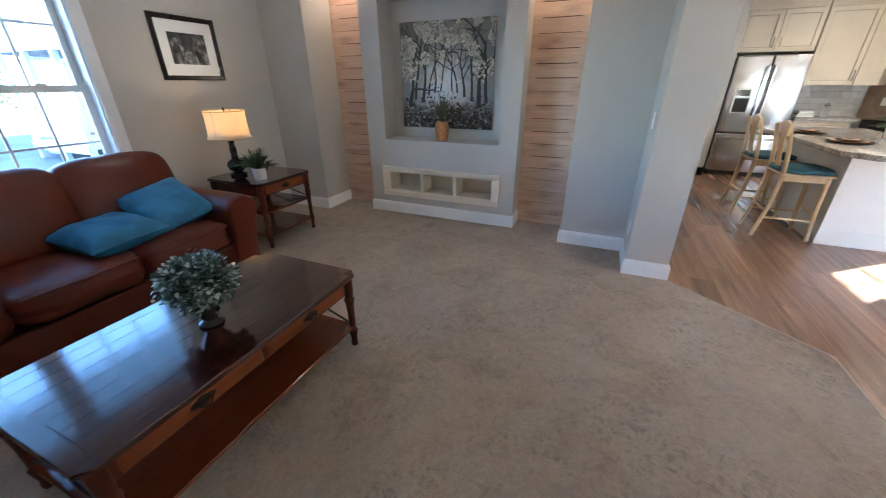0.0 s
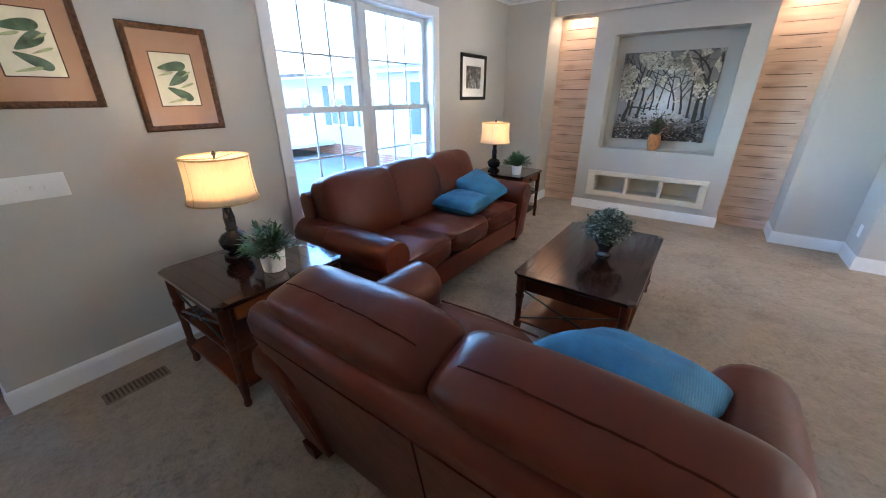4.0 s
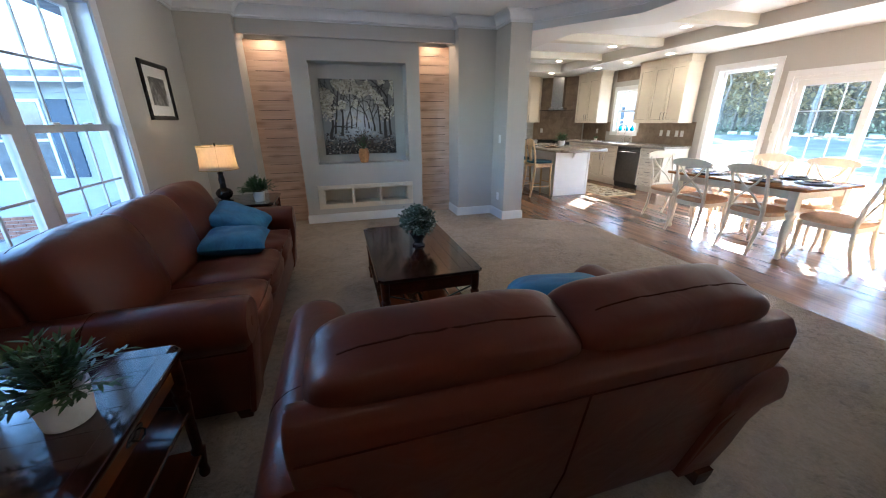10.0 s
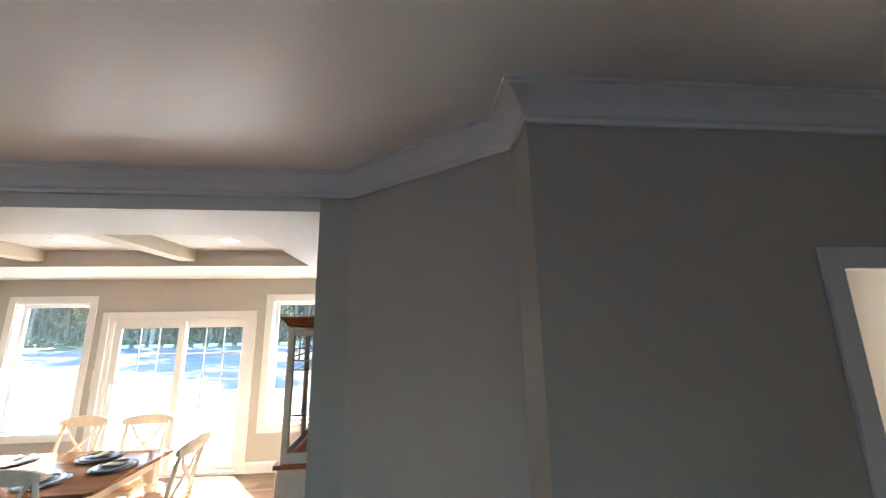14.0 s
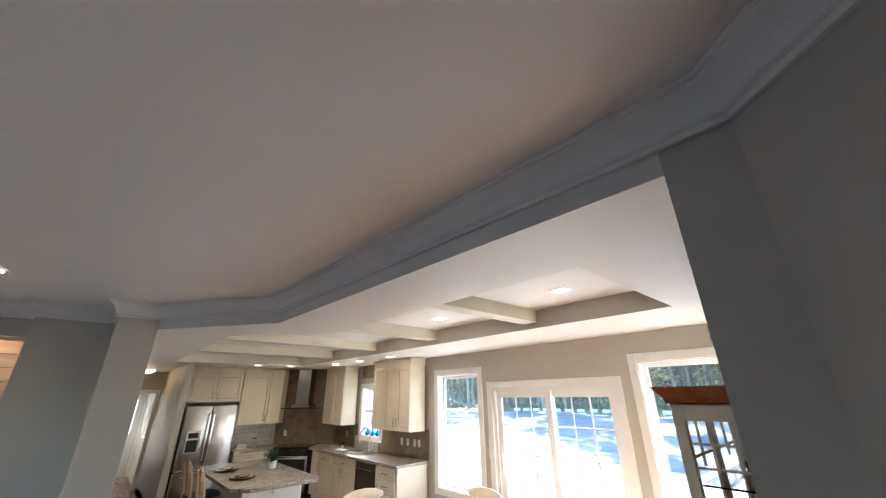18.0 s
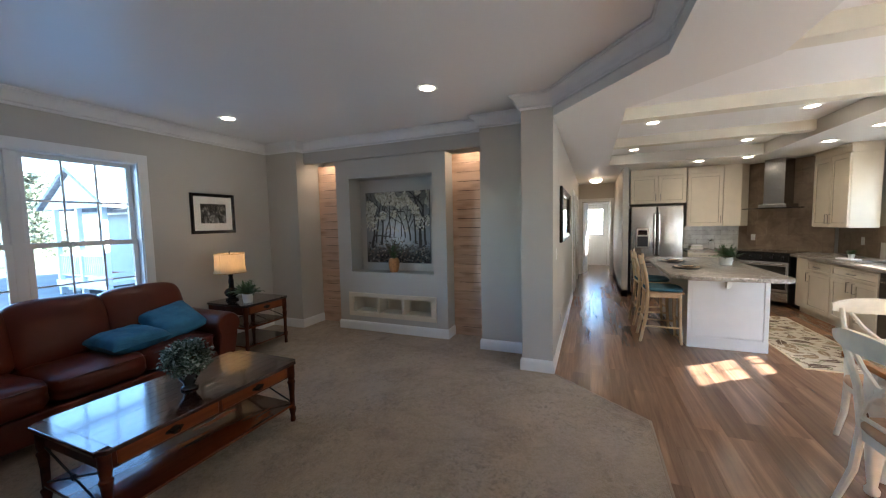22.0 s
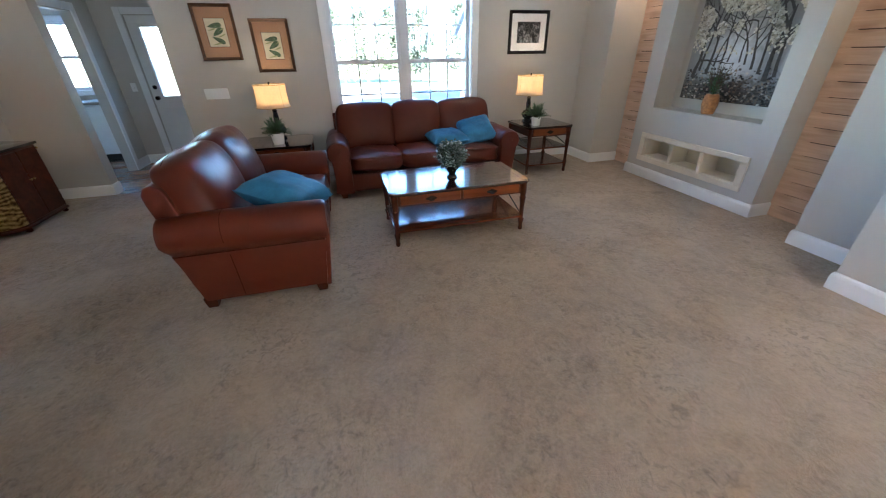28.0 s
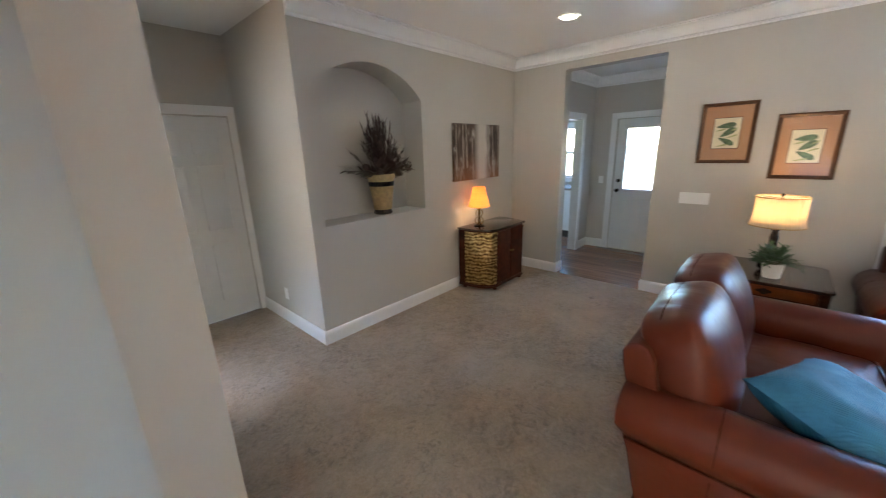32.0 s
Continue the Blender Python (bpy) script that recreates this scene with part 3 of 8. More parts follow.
    ripple = k.add("ShaderNodeTexWave", Scale=7.5, Distortion=9.0, Detail=3.0)
    ripple.wave_type, ripple.bands_direction = "BANDS", "Z"
    k.link(v, ripple.inputs["Vector"])
    f = k.math("ADD", k.math("MULTIPLY", n, 0.62), k.math("ADD", k.math("MULTIPLY", dent.outputs["Distance"], 0.2), k.math("MULTIPLY", ripple.outputs["Fac"], 0.22)))
    k.set(Base_Color=k.ramp(f, [(0.36, (0.07, 0.035, 0.012)), (0.52, (0.34, 0.22, 0.08)), (0.72, (0.70, 0.54, 0.26))]), Metallic=1.0, Roughness=0.30)
    k.bump(f, 0.6, 0.010)
    M["gilt"] = k.mat

    def glow(name, color, strength):
        k = Nodes(name)
        k.set(Base_Color=color, Emission_Color=color, Emission_Strength=strength)
        M[name] = k.mat

    glow("frosted_glow", (1.0, 0.86, 0.66), 0.9)
    glow("lamp_glow", (1.0, 0.86, 0.66), 5.0)
    glow("warm_bulb", (1.0, 0.74, 0.45), 4.0)


make_special()

# ---- the plan (metres) ----
WEST, EAST, SOUTH, NORTH = -3.27, 5.02, -3.30, 3.75   # living window wall, patio wall, arch wall, television wall stubs
HIGH, LOW, TRAY = 2.75, 2.53, 2.71                    # living ceiling, kitchen soffit, tray
BEAM_X = 1.80
GROUND = -0.8


def wall_along_y(name, x0, x1, y0, y1, z0, z1, holes, material=None, label=""):
    """A wall of thickness x0..x1 that runs along y, with holes (ya, yb, za, zb) through it."""
    bm = bm_new()
    cuts = sorted({y0, y1, *[h[0] for h in holes], *[h[1] for h in holes]})
    for a, b in zip(cuts, cuts[1:]):
        rows = sorted([(h[2], h[3]) for h in holes if h[0] <= a and h[1] >= b])
        z = z0
        for lo, hi in rows:
            if lo > z:
                b_box(bm, x0, x1, a, b, z, lo)
            z = hi
        if z < z1:
            b_box(bm, x0, x1, a, b, z, z1)
    bmesh.ops.remove_doubles(bm, verts=bm.verts[:], dist=1e-5)
    return solid(name, bm, material or M["wall"], label or "greige painted wall", "wall")


def wall_along_x(name, x0, x1, y0, y1, z0, z1, holes, material=None, label=""):
    bm = bm_new()
    cuts = sorted({x0, x1, *[h[0] for h in holes], *[h[1] for h in holes]})
    for a, b in zip(cuts, cuts[1:]):
        rows = sorted([(h[2], h[3]) for h in holes if h[0] <= a and h[1] >= b])
        z = z0
        for lo, hi in rows:
            if lo > z:
                b_box(bm, a, b, y0, y1, z, lo)
            z = hi
        if z < z1:
            b_box(bm, a, b, y0, y1, z, z1)
    bmesh.ops.remove_doubles(bm, verts=bm.verts[:], dist=1e-5)
    return solid(name, bm, material or M["wall"], label or "greige painted wall", "wall")


TOP = 2.95
wall_along_y("wall_west", WEST - 0.16, WEST, SOUTH - 0.4, 4.45, -0.1, TOP, [(0.235, 2.055, 0.60, 2.255), (-2.60, -1.54, -0.1, 2.53)])
wall_along_y("wall_east", EAST, EAST + 0.16, -0.97, 8.61, -0.1, TOP, [(2.94, 3.86, 0.57, 2.215), (0.845, 2.665, -0.1, 1.99), (-0.38, 0.55, 0.57, 2.215), (5.62, 6.33, 1.15, 2.065)])
# the angled wall with the return air vent, the opening's jamb and the dining room's south wall
solid("wall_south_dining", prism([(BEAM_X, -0.85), (BEAM_X, -1.04), (1.13, -1.84), (0.91, -1.84), (0.91, -1.95), (1.19, -1.95), (1.93, -1.08), (1.93, -0.97), (EAST, -0.97), (EAST, -0.85)], -0.1, TOP), M["wall"], "greige painted angled wall", "wall")
# hall to the bedrooms
wall_along_y("wall_hall_south_east", 0.91, 1.02, -4.6, -1.95, -0.1, TOP, [(-3.84, -3.04, -0.1, 2.05)])
wall_along_y("wall_hall_south_west", -0.345, -0.225, -4.6, SOUTH - 0.38, -0.1, TOP, [])
wall_along_x("wall_hall_south_end", -0.37, 1.02, -4.72, -4.6, -0.1, TOP, [(-0.16, 0.62, -0.1, 2.03)])
# bedroom seen through the hall's doorway
# its wide opening is unseen, added to send more daylight into the hall
wall_along_y("wall_bedroom_east", 3.6, 3.75, -6.6, -1.1, -0.1, TOP, [(-5.9, -2.2, 0.5, 2.2)])
wall_along_x("wall_bedroom_south", 1.02, 3.75, -6.75, -6.6, -0.1, TOP, [(1.3, 2.9, 0.5, 2.2)])
wall_along_y("wall_bedroom_west", 0.91, 1.02, -6.75, -4.72, -0.1, TOP, [])
wall_along_x("wall_closet_south", -0.37, 0.91, -5.6, -5.5, -0.1, TOP, [])

# arch wall: piers, sill and the arched head round a niche
A0, A1, SILL, SPRING, CROWN = -1.535, -0.345, 1.06, 2.14, 2.405
bm = bm_new()
b_box(bm, WEST, A0, SOUTH - 0.38, SOUTH, -0.1, TOP)
b_box(bm, A1, -0.225, SOUTH - 0.38, SOUTH, -0.1, TOP)
b_box(bm, A0, A1, SOUTH - 0.38, SOUTH, -0.1, SILL)
b_box(bm, A0, A1, SOUTH - 0.38, SOUTH - 0.30, SILL, TOP)
half, rise = (A1 - A0) / 2, CROWN - SPRING
swing = (half * half + rise * rise) / (2 * rise)
arc = [(A0 + 2 * half * i / 24, CROWN - swing + math.sqrt(swing ** 2 - (half * (i / 12 - 1)) ** 2)) for i in range(25)]
v = b_prism(bm, [(A0, TOP), *arc, (A1, TOP)], 0, 0.30)
bmesh.ops.transform(bm, matrix=Matrix.Translation((0, SOUTH, 0)) @ pose(0, 0, 0, 90, 0, 0), verts=v)
bmesh.ops.recalc_face_normals(bm, faces=bm.faces[:])
solid("wall_south_arch", bm, M["wall"], "greige wall with an arched recess", "wall", smooth=False)

# television wall
solid("wall_north", box(WEST - 0.16, 0.85, 4.35, 4.45, -0.1, TOP), M["wall"], "greige painted wall", "wall")
solid("wall_north_stub_left", box(WEST, -2.68, NORTH, 4.35, -0.1, TOP, 0.004), M["wall"], "greige wall return beside the log boards", "wall")
solid("wall_north_stub_right", box(0.10, 0.66, NORTH, 4.35, -0.1, TOP, 0.004), M["wall"], "greige wall return beside the log boards", "wall")
solid("wall_header_north", box(-2.68, 0.10, 3.90, 3.952, 2.45, TOP, 0.004), M["wall"], "greige header above the media wall", "wall")
solid("ceiling_niche", box(-2.68, 0.10, 3.952, 4.35, 2.585, TOP), M["wall"], "greige lid above the media wall and log boards", "ceiling")
wall_along_x("wall_media", -2.14, -0.42, 3.955, 4.225, -0.1, 2.45, [(-1.915, -0.61, 0.855, 2.19), (-1.90, -0.65, 0.267, 0.502)], label="greige media wall with a picture recess and low cubbies")
solid("wall_media_back", box(-2.14, -0.42, 4.225, 4.35, -0.1, 2.45), M["wall"], "greige back of the picture recess", "wall")
# hall wall and its end pillar
solid("wall_pillar", box(0.66, 0.965, 3.30, 3.90, -0.1, TOP, 0.004), M["wall"], "greige wall end between living room and hall", "wall")
wall_along_y("wall_hall_west", 0.845, 0.965, 3.90, 12.9, -0.1, TOP, [(7.05, 7.80, -0.1, 2.04), (8.75, 9.55, -0.1, 2.04)])
# the opening near the back door is unseen, added to daylight that end
wall_along_y("wall_hall_east", 1.87, 1.98, 7.55, 12.9, -0.1, TOP, [(11.6, 12.25, 1.0, 1.85)])
wall_along_x("wall_hall_end", 0.80, 2.0, 12.9, 13.05, -0.1, TOP, [(1.072, 1.788, -0.1, 2.022)])
wall_along_x("wall_hall_partition", 0.965, 1.87, 10.6, 10.72, -0.1, LOW, [(1.05, 1.79, -0.1, 2.06)])
wall_along_x("wall_kitchen_north", 1.98, EAST, 8.45, 8.61, -0.1, TOP, [])
solid("wall_kitchen_corner", prism([(4.0, 8.45), (EAST, 7.48), (EAST, 8.45)], -0.1, LOW), M["wall"], "diagonal kitchen corner wall", "wall")
# rooms closed behind the hall doors
solid("wall_closet_west", box(-0.1, 0.0, 4.45, 12.9, -0.1, TOP), M["wall"], "plain closet wall", "wall")

# foyer
wall_along_x("wall_foyer_south", -5.1, WEST - 0.16, -2.97, -2.85, -0.1, TOP, [(-4.50, -3.74, -0.1, 2.03)])
wall_along_x("wall_foyer_north", -5.1, WEST - 0.16, -1.40, -1.28, -0.1, TOP, [])
wall_along_y("wall_foyer_west", -5.1, -4.95, -2.85, -1.40, -0.1, TOP, [(-2.478, -1.582, -0.1, 2.028)])
solid("trim_threshold", box(-5.1, -4.951, -2.478, -1.582, -0.1, 0.0095), M["nickel"], "metal threshold under the entry door", "threshold")
solid("trim_threshold_back", box(1.072, 1.788, 12.901, 13.05, -0.1, 0.0035), M["nickel"], "metal threshold under the back door", "threshold")
wall_along_y("wall_utility_west", -6.1, -5.95, -6.0, -2.85, -0.1, TOP, [(-4.25, -3.30, 1.05, 2.02)])
wall_along_x("wall_utility_south", -5.95, WEST - 0.16, -5.0, -4.85, -0.1, TOP, [])
solid("wall_utility_east", box(WEST - 0.16, WEST - 0.05, -5.0, -3.72, -0.1, TOP), M["wall"], "plain utility wall", "wall")

# ceilings
LIVING = [(WEST, SOUTH), (-0.225, SOUTH), (-0.225, -4.6), (0.91, -4.6), (0.91, -1.84), (1.13, -1.84), (BEAM_X, -1.04), (BEAM_X - 0.06, 2.28), (0.965, 3.30), (0.66, 3.30), (0.66, NORTH), (0.10, NORTH), (0.10, 3.90), (-2.68, 3.90), (-2.68, NORTH), (WEST, NORTH)]
solid("ceiling_living", prism(LIVING, HIGH, HIGH + 0.1), M["ceiling"], "satin white living room ceiling", "ceiling")
SOFFIT = [(BEAM_X, -0.85), (EAST, -0.85), (EAST, 8.45), (1.98, 8.45), (1.98, 7.55), (1.87, 7.55), (1.87, 12.9), (0.965, 12.9), (0.965, 3.30), (BEAM_X - 0.06, 2.28)]
TRAYP = [(2.40, -0.235), (3.86, -0.235), (3.86, 7.05), (1.59, 7.05), (1.59, 3.35), (2.39, 2.60)]
bm = bm_new()
rings = []
for poly in (SOFFIT, TRAYP):
    vs = [bm.verts.new((x, y, LOW)) for x, y in poly]
    es = [bm.edges.new((vs[i], vs[(i + 1) % len(vs)])) for i in range(len(vs))]
    rings.append((vs, es))
bmesh.ops.triangle_fill(bm, edges=rings[0][1] + rings[1][1], use_beauty=True)
lo, hi = rings[0][0], [bm.verts.new((x, y, HIGH + 0.1)) for x, y in SOFFIT]
for i in range(len(lo)):
    j = (i + 1) % len(lo)
    bm.faces.new((lo[i], lo[j], hi[j], hi[i]))
bm.faces.new(hi)
bmesh.ops.recalc_face_normals(bm, faces=bm.faces[:])
solid("ceiling_tray", prism(TRAYP, TRAY, TRAY + 0.06), M["tray"], "white ceiling of the tray recess, toned lighter for bounced light", "ceiling")
solid("wall_tray_sides", sweep([(0.0, LOW), (0.0, TRAY), (-0.03, TRAY), (-0.03, LOW + 0.003)], TRAYP, True), M["wall"], "greige upright sides of the tray recess", "trim", smooth=False)
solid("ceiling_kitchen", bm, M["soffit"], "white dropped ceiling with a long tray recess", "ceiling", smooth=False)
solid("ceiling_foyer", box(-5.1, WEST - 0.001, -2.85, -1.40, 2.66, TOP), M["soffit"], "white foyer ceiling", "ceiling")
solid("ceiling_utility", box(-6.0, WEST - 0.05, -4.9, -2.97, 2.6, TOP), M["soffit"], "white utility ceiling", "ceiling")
solid("ceiling_bedroom", prism([(1.02, -6.6), (3.6, -6.6), (3.6, -0.97), (1.93, -0.97), (1.93, -1.08), (1.19, -1.95), (1.02, -1.95)], 2.6, TOP), M["soffit"], "white bedroom ceiling", "ceiling")
solid("roof", box(-5.4, 5.4, -6.9, 13.2, TOP + 0.004, 3.2), M["roof"], "grey shingle roof", "roof")
# tray beams
for y in (1.09, 2.62, 4.12, 5.66):
    x0 = 2.40 if y < 2.5 else 1.59 + max(0, (3.35 - y)) * 1.067
    tagged(part("beam", box(x0 + 0.002, 3.858, y - 0.085, y + 0.085, 2.585, TRAY + 0.01, 0.006), M["beam"], None), "cream painted beam across the tray ceiling", "beam", "tray beams", "structure")

# crown moulding round the living room
CP = [(0.0, HIGH), (0.0, HIGH - 0.135), (0.016, HIGH - 0.135), (0.018, HIGH - 0.122), (0.012, HIGH - 0.118), (0.013, HIGH - 0.112), (0.024, HIGH - 0.108), (0.030, HIGH - 0.100), (0.036, HIGH - 0.075), (0.056, HIGH - 0.044), (0.086, HIGH - 0.026), (0.092, HIGH - 0.022), (0.092, HIGH - 0.014), (0.108, HIGH - 0.012), (0.108, HIGH)]
crown_path = [(0.91, -4.6), (0.91, -1.84), (1.13, -1.84), (BEAM_X, -1.04), (BEAM_X - 0.06, 2.28), (0.965, 3.30), (0.66, 3.30), (0.66, NORTH), (0.10, NORTH), (0.10, 3.90), (-2.68, 3.90), (-2.68, NORTH), (WEST, NORTH), (WEST, SOUTH), (-0.225, SOUTH)]
solid("trim_crown", sweep([(o, u - 0.001) for o, u in CP], crown_path), M["trim"], "white crown moulding", "moulding")
solid("trim_crown_foyer", sweep([(o * 0.8, u - 0.091) for o, u in CP], [(WEST - 0.16, -1.40), (-4.95, -1.40), (-4.95, -2.85), (WEST - 0.16, -2.85)]), M["trim"], "white crown moulding in the foyer", "moulding")

# baseboards
BP = [(0.0, 0.0), (0.016, 0.0), (0.016, 0.105), (0.012, 0.122), (0.006, 0.132), (0.0, 0.134)]
for i, path in enumerate([
    [(0.91, -3.0), (0.91, -1.84), (1.13, -1.84), (BEAM_X, -1.04), (BEAM_X, -0.85)],
    [(0.966, 7.0), (0.966, 3.30), (0.66, 3.30), (0.66, NORTH), (0.10, NORTH), (0.10, 4.20)],
    [(-0.42, 4.20), (-0.42, 3.955), (-2.14, 3.955), (-2.14, 4.20)],
    [(-2.68, 4.20), (-2.68, NORTH), (WEST, NORTH), (WEST, -1.54), (WEST - 0.16, -1.54)],
    [(WEST - 0.16, -2.60), (WEST, -2.60), (WEST, SOUTH), (-0.225, SOUTH), (-0.225, -4.6)],
    [(EAST, 2.755), (EAST, 4.08)],
    [(3.9, -0.85), (EAST, -0.85), (EAST, 0.755)],
    [(1.93, -0.85), (2.8, -0.85)],
    [(1.87, 10.6), (1.87, 7.55), (1.98, 7.55)],
    [(0.966, 8.65), (0.966, 7.9)],
    [(0.966, 10.6), (0.966, 9.65)],
    [(WEST - 0.16, -1.40), (-4.95, -1.40), (-4.95, -1.48)],
    [(-4.95, -2.58), (-4.95, -2.85), (-4.59, -2.85)],
    [(-3.65, -2.85), (WEST - 0.16, -2.85)],
]):
    solid("baseboard", sweep(BP, path), M["trim"], "white painted baseboard", "baseboard")

# floors
solid("floor_base", prism([(-6.0, -6.7), (5.13, -6.7), (5.13, 13.0), (-6.0, 13.0)], -0.16, -0.016), M["concrete"], "subfloor under the boards", "floor")
CARPET = [(WEST, SOUTH), (-0.225, SOUTH), (-0.225, -4.6), (0.91, -4.6), (0.91, -1.84), (1.13, -1.84), (BEAM_X, -1.04), (1.755, -0.85), (1.735, 2.655), (0.985, 3.285), (0.66, 3.30), (0.66, NORTH), (0.10, NORTH), (0.10, 4.22), (-2.68, 4.22), (-2.68, NORTH), (WEST, NORTH)]
solid("floor_carpet", prism(CARPET, -0.014, 0.007), M["carpet"], "beige cut-pile carpet with trodden patches", "carpet")
solid("floor_bedroom_carpet", prism([(1.02, -6.6), (3.6, -6.6), (3.6, -0.97), (1.93, -0.97), (1.19, -1.95), (1.02, -1.95)], -0.014, 0.006), M["carpet"], "beige bedroom carpet", "carpet")
solid("floor_carpet_edge", sweep([(-0.010, 0.0), (0.012, 0.0), (0.010, 0.008), (-0.008, 0.008)], [(1.757, -0.85), (1.737, 2.657), (0.985, 3.29)]), M["register"], "dark strip where carpet meets boards", "floor trim")

# vinyl planks, laid along y
def plank_mesh(w, l):
    me = mesh_of("plank", box(0.0002, w - 0.0002, 0.0002, l - 0.0002, -0.015, 0.0, 0.0005, 1), M["plank"], False)
    return me


def in_poly(x, y, poly):
    c = False
    for i in range(len(poly)):
        (xa, ya), (xb, yb) = poly[i - 1], poly[i]
        if (ya > y) != (yb > y) and x < (xb - xa) * (y - ya) / (yb - ya) + xa:
            c = not c
    return c


rng = random.Random(5)
PW, PLEN = 0.178, (1.22, 0.92, 0.61, 0.31)
plank_meshes = {}
floor_wood = thing("floor_planks", "brown wood-look vinyl plank floor", "floor", kind="structure")


def lay(x0, x1, y0, y1, keep=lambda x, y, l: True):
    n = 0
    x = x0
    while x < x1 - 0.01:
        y = y0 - rng.random() * 1.1
        while y < y1 - 0.01:
            end = y + (PLEN[0] if rng.random() < 0.8 else PLEN[1])
            a, b = max(y, y0), min(end, y1)
            w, l = round(min(PW, x1 - x), 2), round(b - a, 2)
            if l > 0.03 and keep(x, a, l):
                if (w, l) not in plank_meshes:
                    plank_meshes[w, l] = plank_mesh(w if w < 0.17 else PW, b - a)
                ob = new("plank", plank_meshes[w, l])
                ob.parent = floor_wood
                ob.matrix_basis = pose(x, a, 0)
                n += 1
            y = end
        x += PW
    return n


def wood_here(x, y, l):
    for fy in (0, 0.25, 0.5, 0.75, 1):
        for fx in (0.02, PW - 0.02):
            px, py = x + fx, y + l * fy
            if in_poly(px, py, [(1.73, -0.85), (EAST, -0.85), (EAST, 8.45), (1.9, 8.45), (1.9, 12.9), (0.965, 12.9), (0.965, 3.28), (1.73, 2.64)]):
                return True
    return False


lay(0.96, EAST, -0.85, 12.9, wood_here)
lay(-4.95, WEST, -2.86, -1.40)
lay(-5.95, WEST - 0.16, -4.85, -2.862)

# ---- window and door joinery ----
def casing(parent, along, x, a, b, z0, z1, w, face, sill=True):
    """Flat casing round an opening a..b, z0..z1 in a wall face at x (along 'y') or y (along 'x'); face: the side it stands proud of."""
    t = 0.018 * face
    bars = [("casing_side", a - w, a, z0 - (w if sill else 0), z1 + w), ("casing_side", b, b + w, z0 - (w if sill else 0), z1 + w), ("casing_head", a, b, z1, z1 + w)]
    if sill:
        bars.append(("casing_sill", a, b, z0 - w, z0))
    for nm, p, q, lo, hi in bars:
        bm = box(x, x + t, p, q, lo, hi, 0.003, 1) if along == "y" else box(p, q, x, x + t, lo, hi, 0.003, 1)
        part(nm, bm, M["trim"], parent)


def sash_y(parent, x, a, b, z0, z1, fw=0.05, cols=3, rows=2, t=0.035, bars=True, bar=0.016):
    """A glazed sash across y in a wall that runs along y."""
    s = part("sash", bm_new(), M["trim"], parent)
    bm = bm_new()
    for p, q, lo, hi in ((a, a + fw, z0, z1), (b - fw, b, z0, z1), (a + fw, b - fw, z0, z0 + fw), (a + fw, b - fw, z1 - fw, z1)):
        b_box(bm, x, x + t, p, q, lo, hi)
    bm.to_mesh(s.data)
    bm.free()
    if bars:
        for i in range(1, cols):
            y = a + fw + (b - a - 2 * fw) * i / cols
            part("glazing_bar", box(x + t / 2 - 0.006, x + t / 2 + 0.006, y - bar / 2, y + bar / 2, z0 + fw, z1 - fw), M["trim"], s)
        for i in range(1, rows):
            z = z0 + fw + (z1 - z0 - 2 * fw) * i / rows
            part("glazing_bar", box(x + t / 2 - 0.0055, x + t / 2 + 0.0055, a + fw, b - fw, z - bar / 2, z + bar / 2), M["trim"], s)
    g = part("pane", box(x + t / 2 - 0.002, x + t / 2 + 0.002, a + fw, b - fw, z0 + fw, z1 - fw), M["glass"], s)
    g.visible_shadow = False
    return s


def lining_y(parent, x0, x1, a, b, z0, z1, t=0.012):
    for nm, p, q, lo, hi in (("jamb", a, a + t, z0, z1), ("jamb", b - t, b, z0, z1), ("head", a + t, b - t, z1 - t, z1), ("stool", a + t, b - t, z0, z0 + t)):
        part(nm, box(x0, x1, p, q, lo, hi), M["trim"], parent)


win = thing("window_1", "white double-hung twin window with glazing bars", "window", kind="structure")
casing(win, "y", WEST, 0.235, 2.055, 0.60, 2.255, 0.09, 1)
lining_y(win, WEST - 0.16, WEST + 0.004, 0.235, 2.055, 0.60, 2.255)
part("mullion", box(WEST - 0.15, WEST - 0.075, 1.105, 1.185, 0.612, 2.243, 0.004, 1), M["trim"], win)
for a, b in ((0.247, 1.105), (1.185, 2.043)):
    sash_y(win, WEST - 0.145, a, b, 1.385, 2.243, 0.042)
    sash_y(win, WEST - 0.108, a, b, 0.612, 1.425, 0.045)
    for f in (0.3, 0.7):
        part("sash_lock", box(WEST - 0.10, WEST - 0.07, a + (b - a) * f - 0.03, a + (b - a) * f + 0.03, 1.425, 1.44, 0.003, 1), M["white"], win)

for nm, y0, y1 in (("window_2", 2.94, 3.86), ("window_3", -0.38, 0.55)):
    w = thing(nm, "tall white picture window beside the patio door", "window", kind="structure")
    casing(w, "y", EAST, y0, y1, 0.57, 2.215, 0.09, -1)
    lining_y(w, EAST - 0.004, EAST + 0.16, y0, y1, 0.57, 2.215)
    sash_y(w, EAST + 0.10, y0 + 0.012, y1 - 0.012, 0.582, 2.203, 0.045, bars=False)

w = thing("window_4", "white double-hung kitchen window over the sink", "window", kind="structure")
casing(w, "y", EAST, 5.62, 6.33, 1.15, 2.065, 0.09, -1)
lining_y(w, EAST - 0.004, EAST + 0.16, 5.62, 6.33, 1.15, 2.065)
sash_y(w, EAST + 0.10, 5.632, 6.318, 1.59, 2.053, 0.035, 2, 2, bar=0.008)
sash_y(w, EAST + 0.065, 5.632, 6.318, 1.162, 1.63, 0.035, 2, 2, bar=0.008)

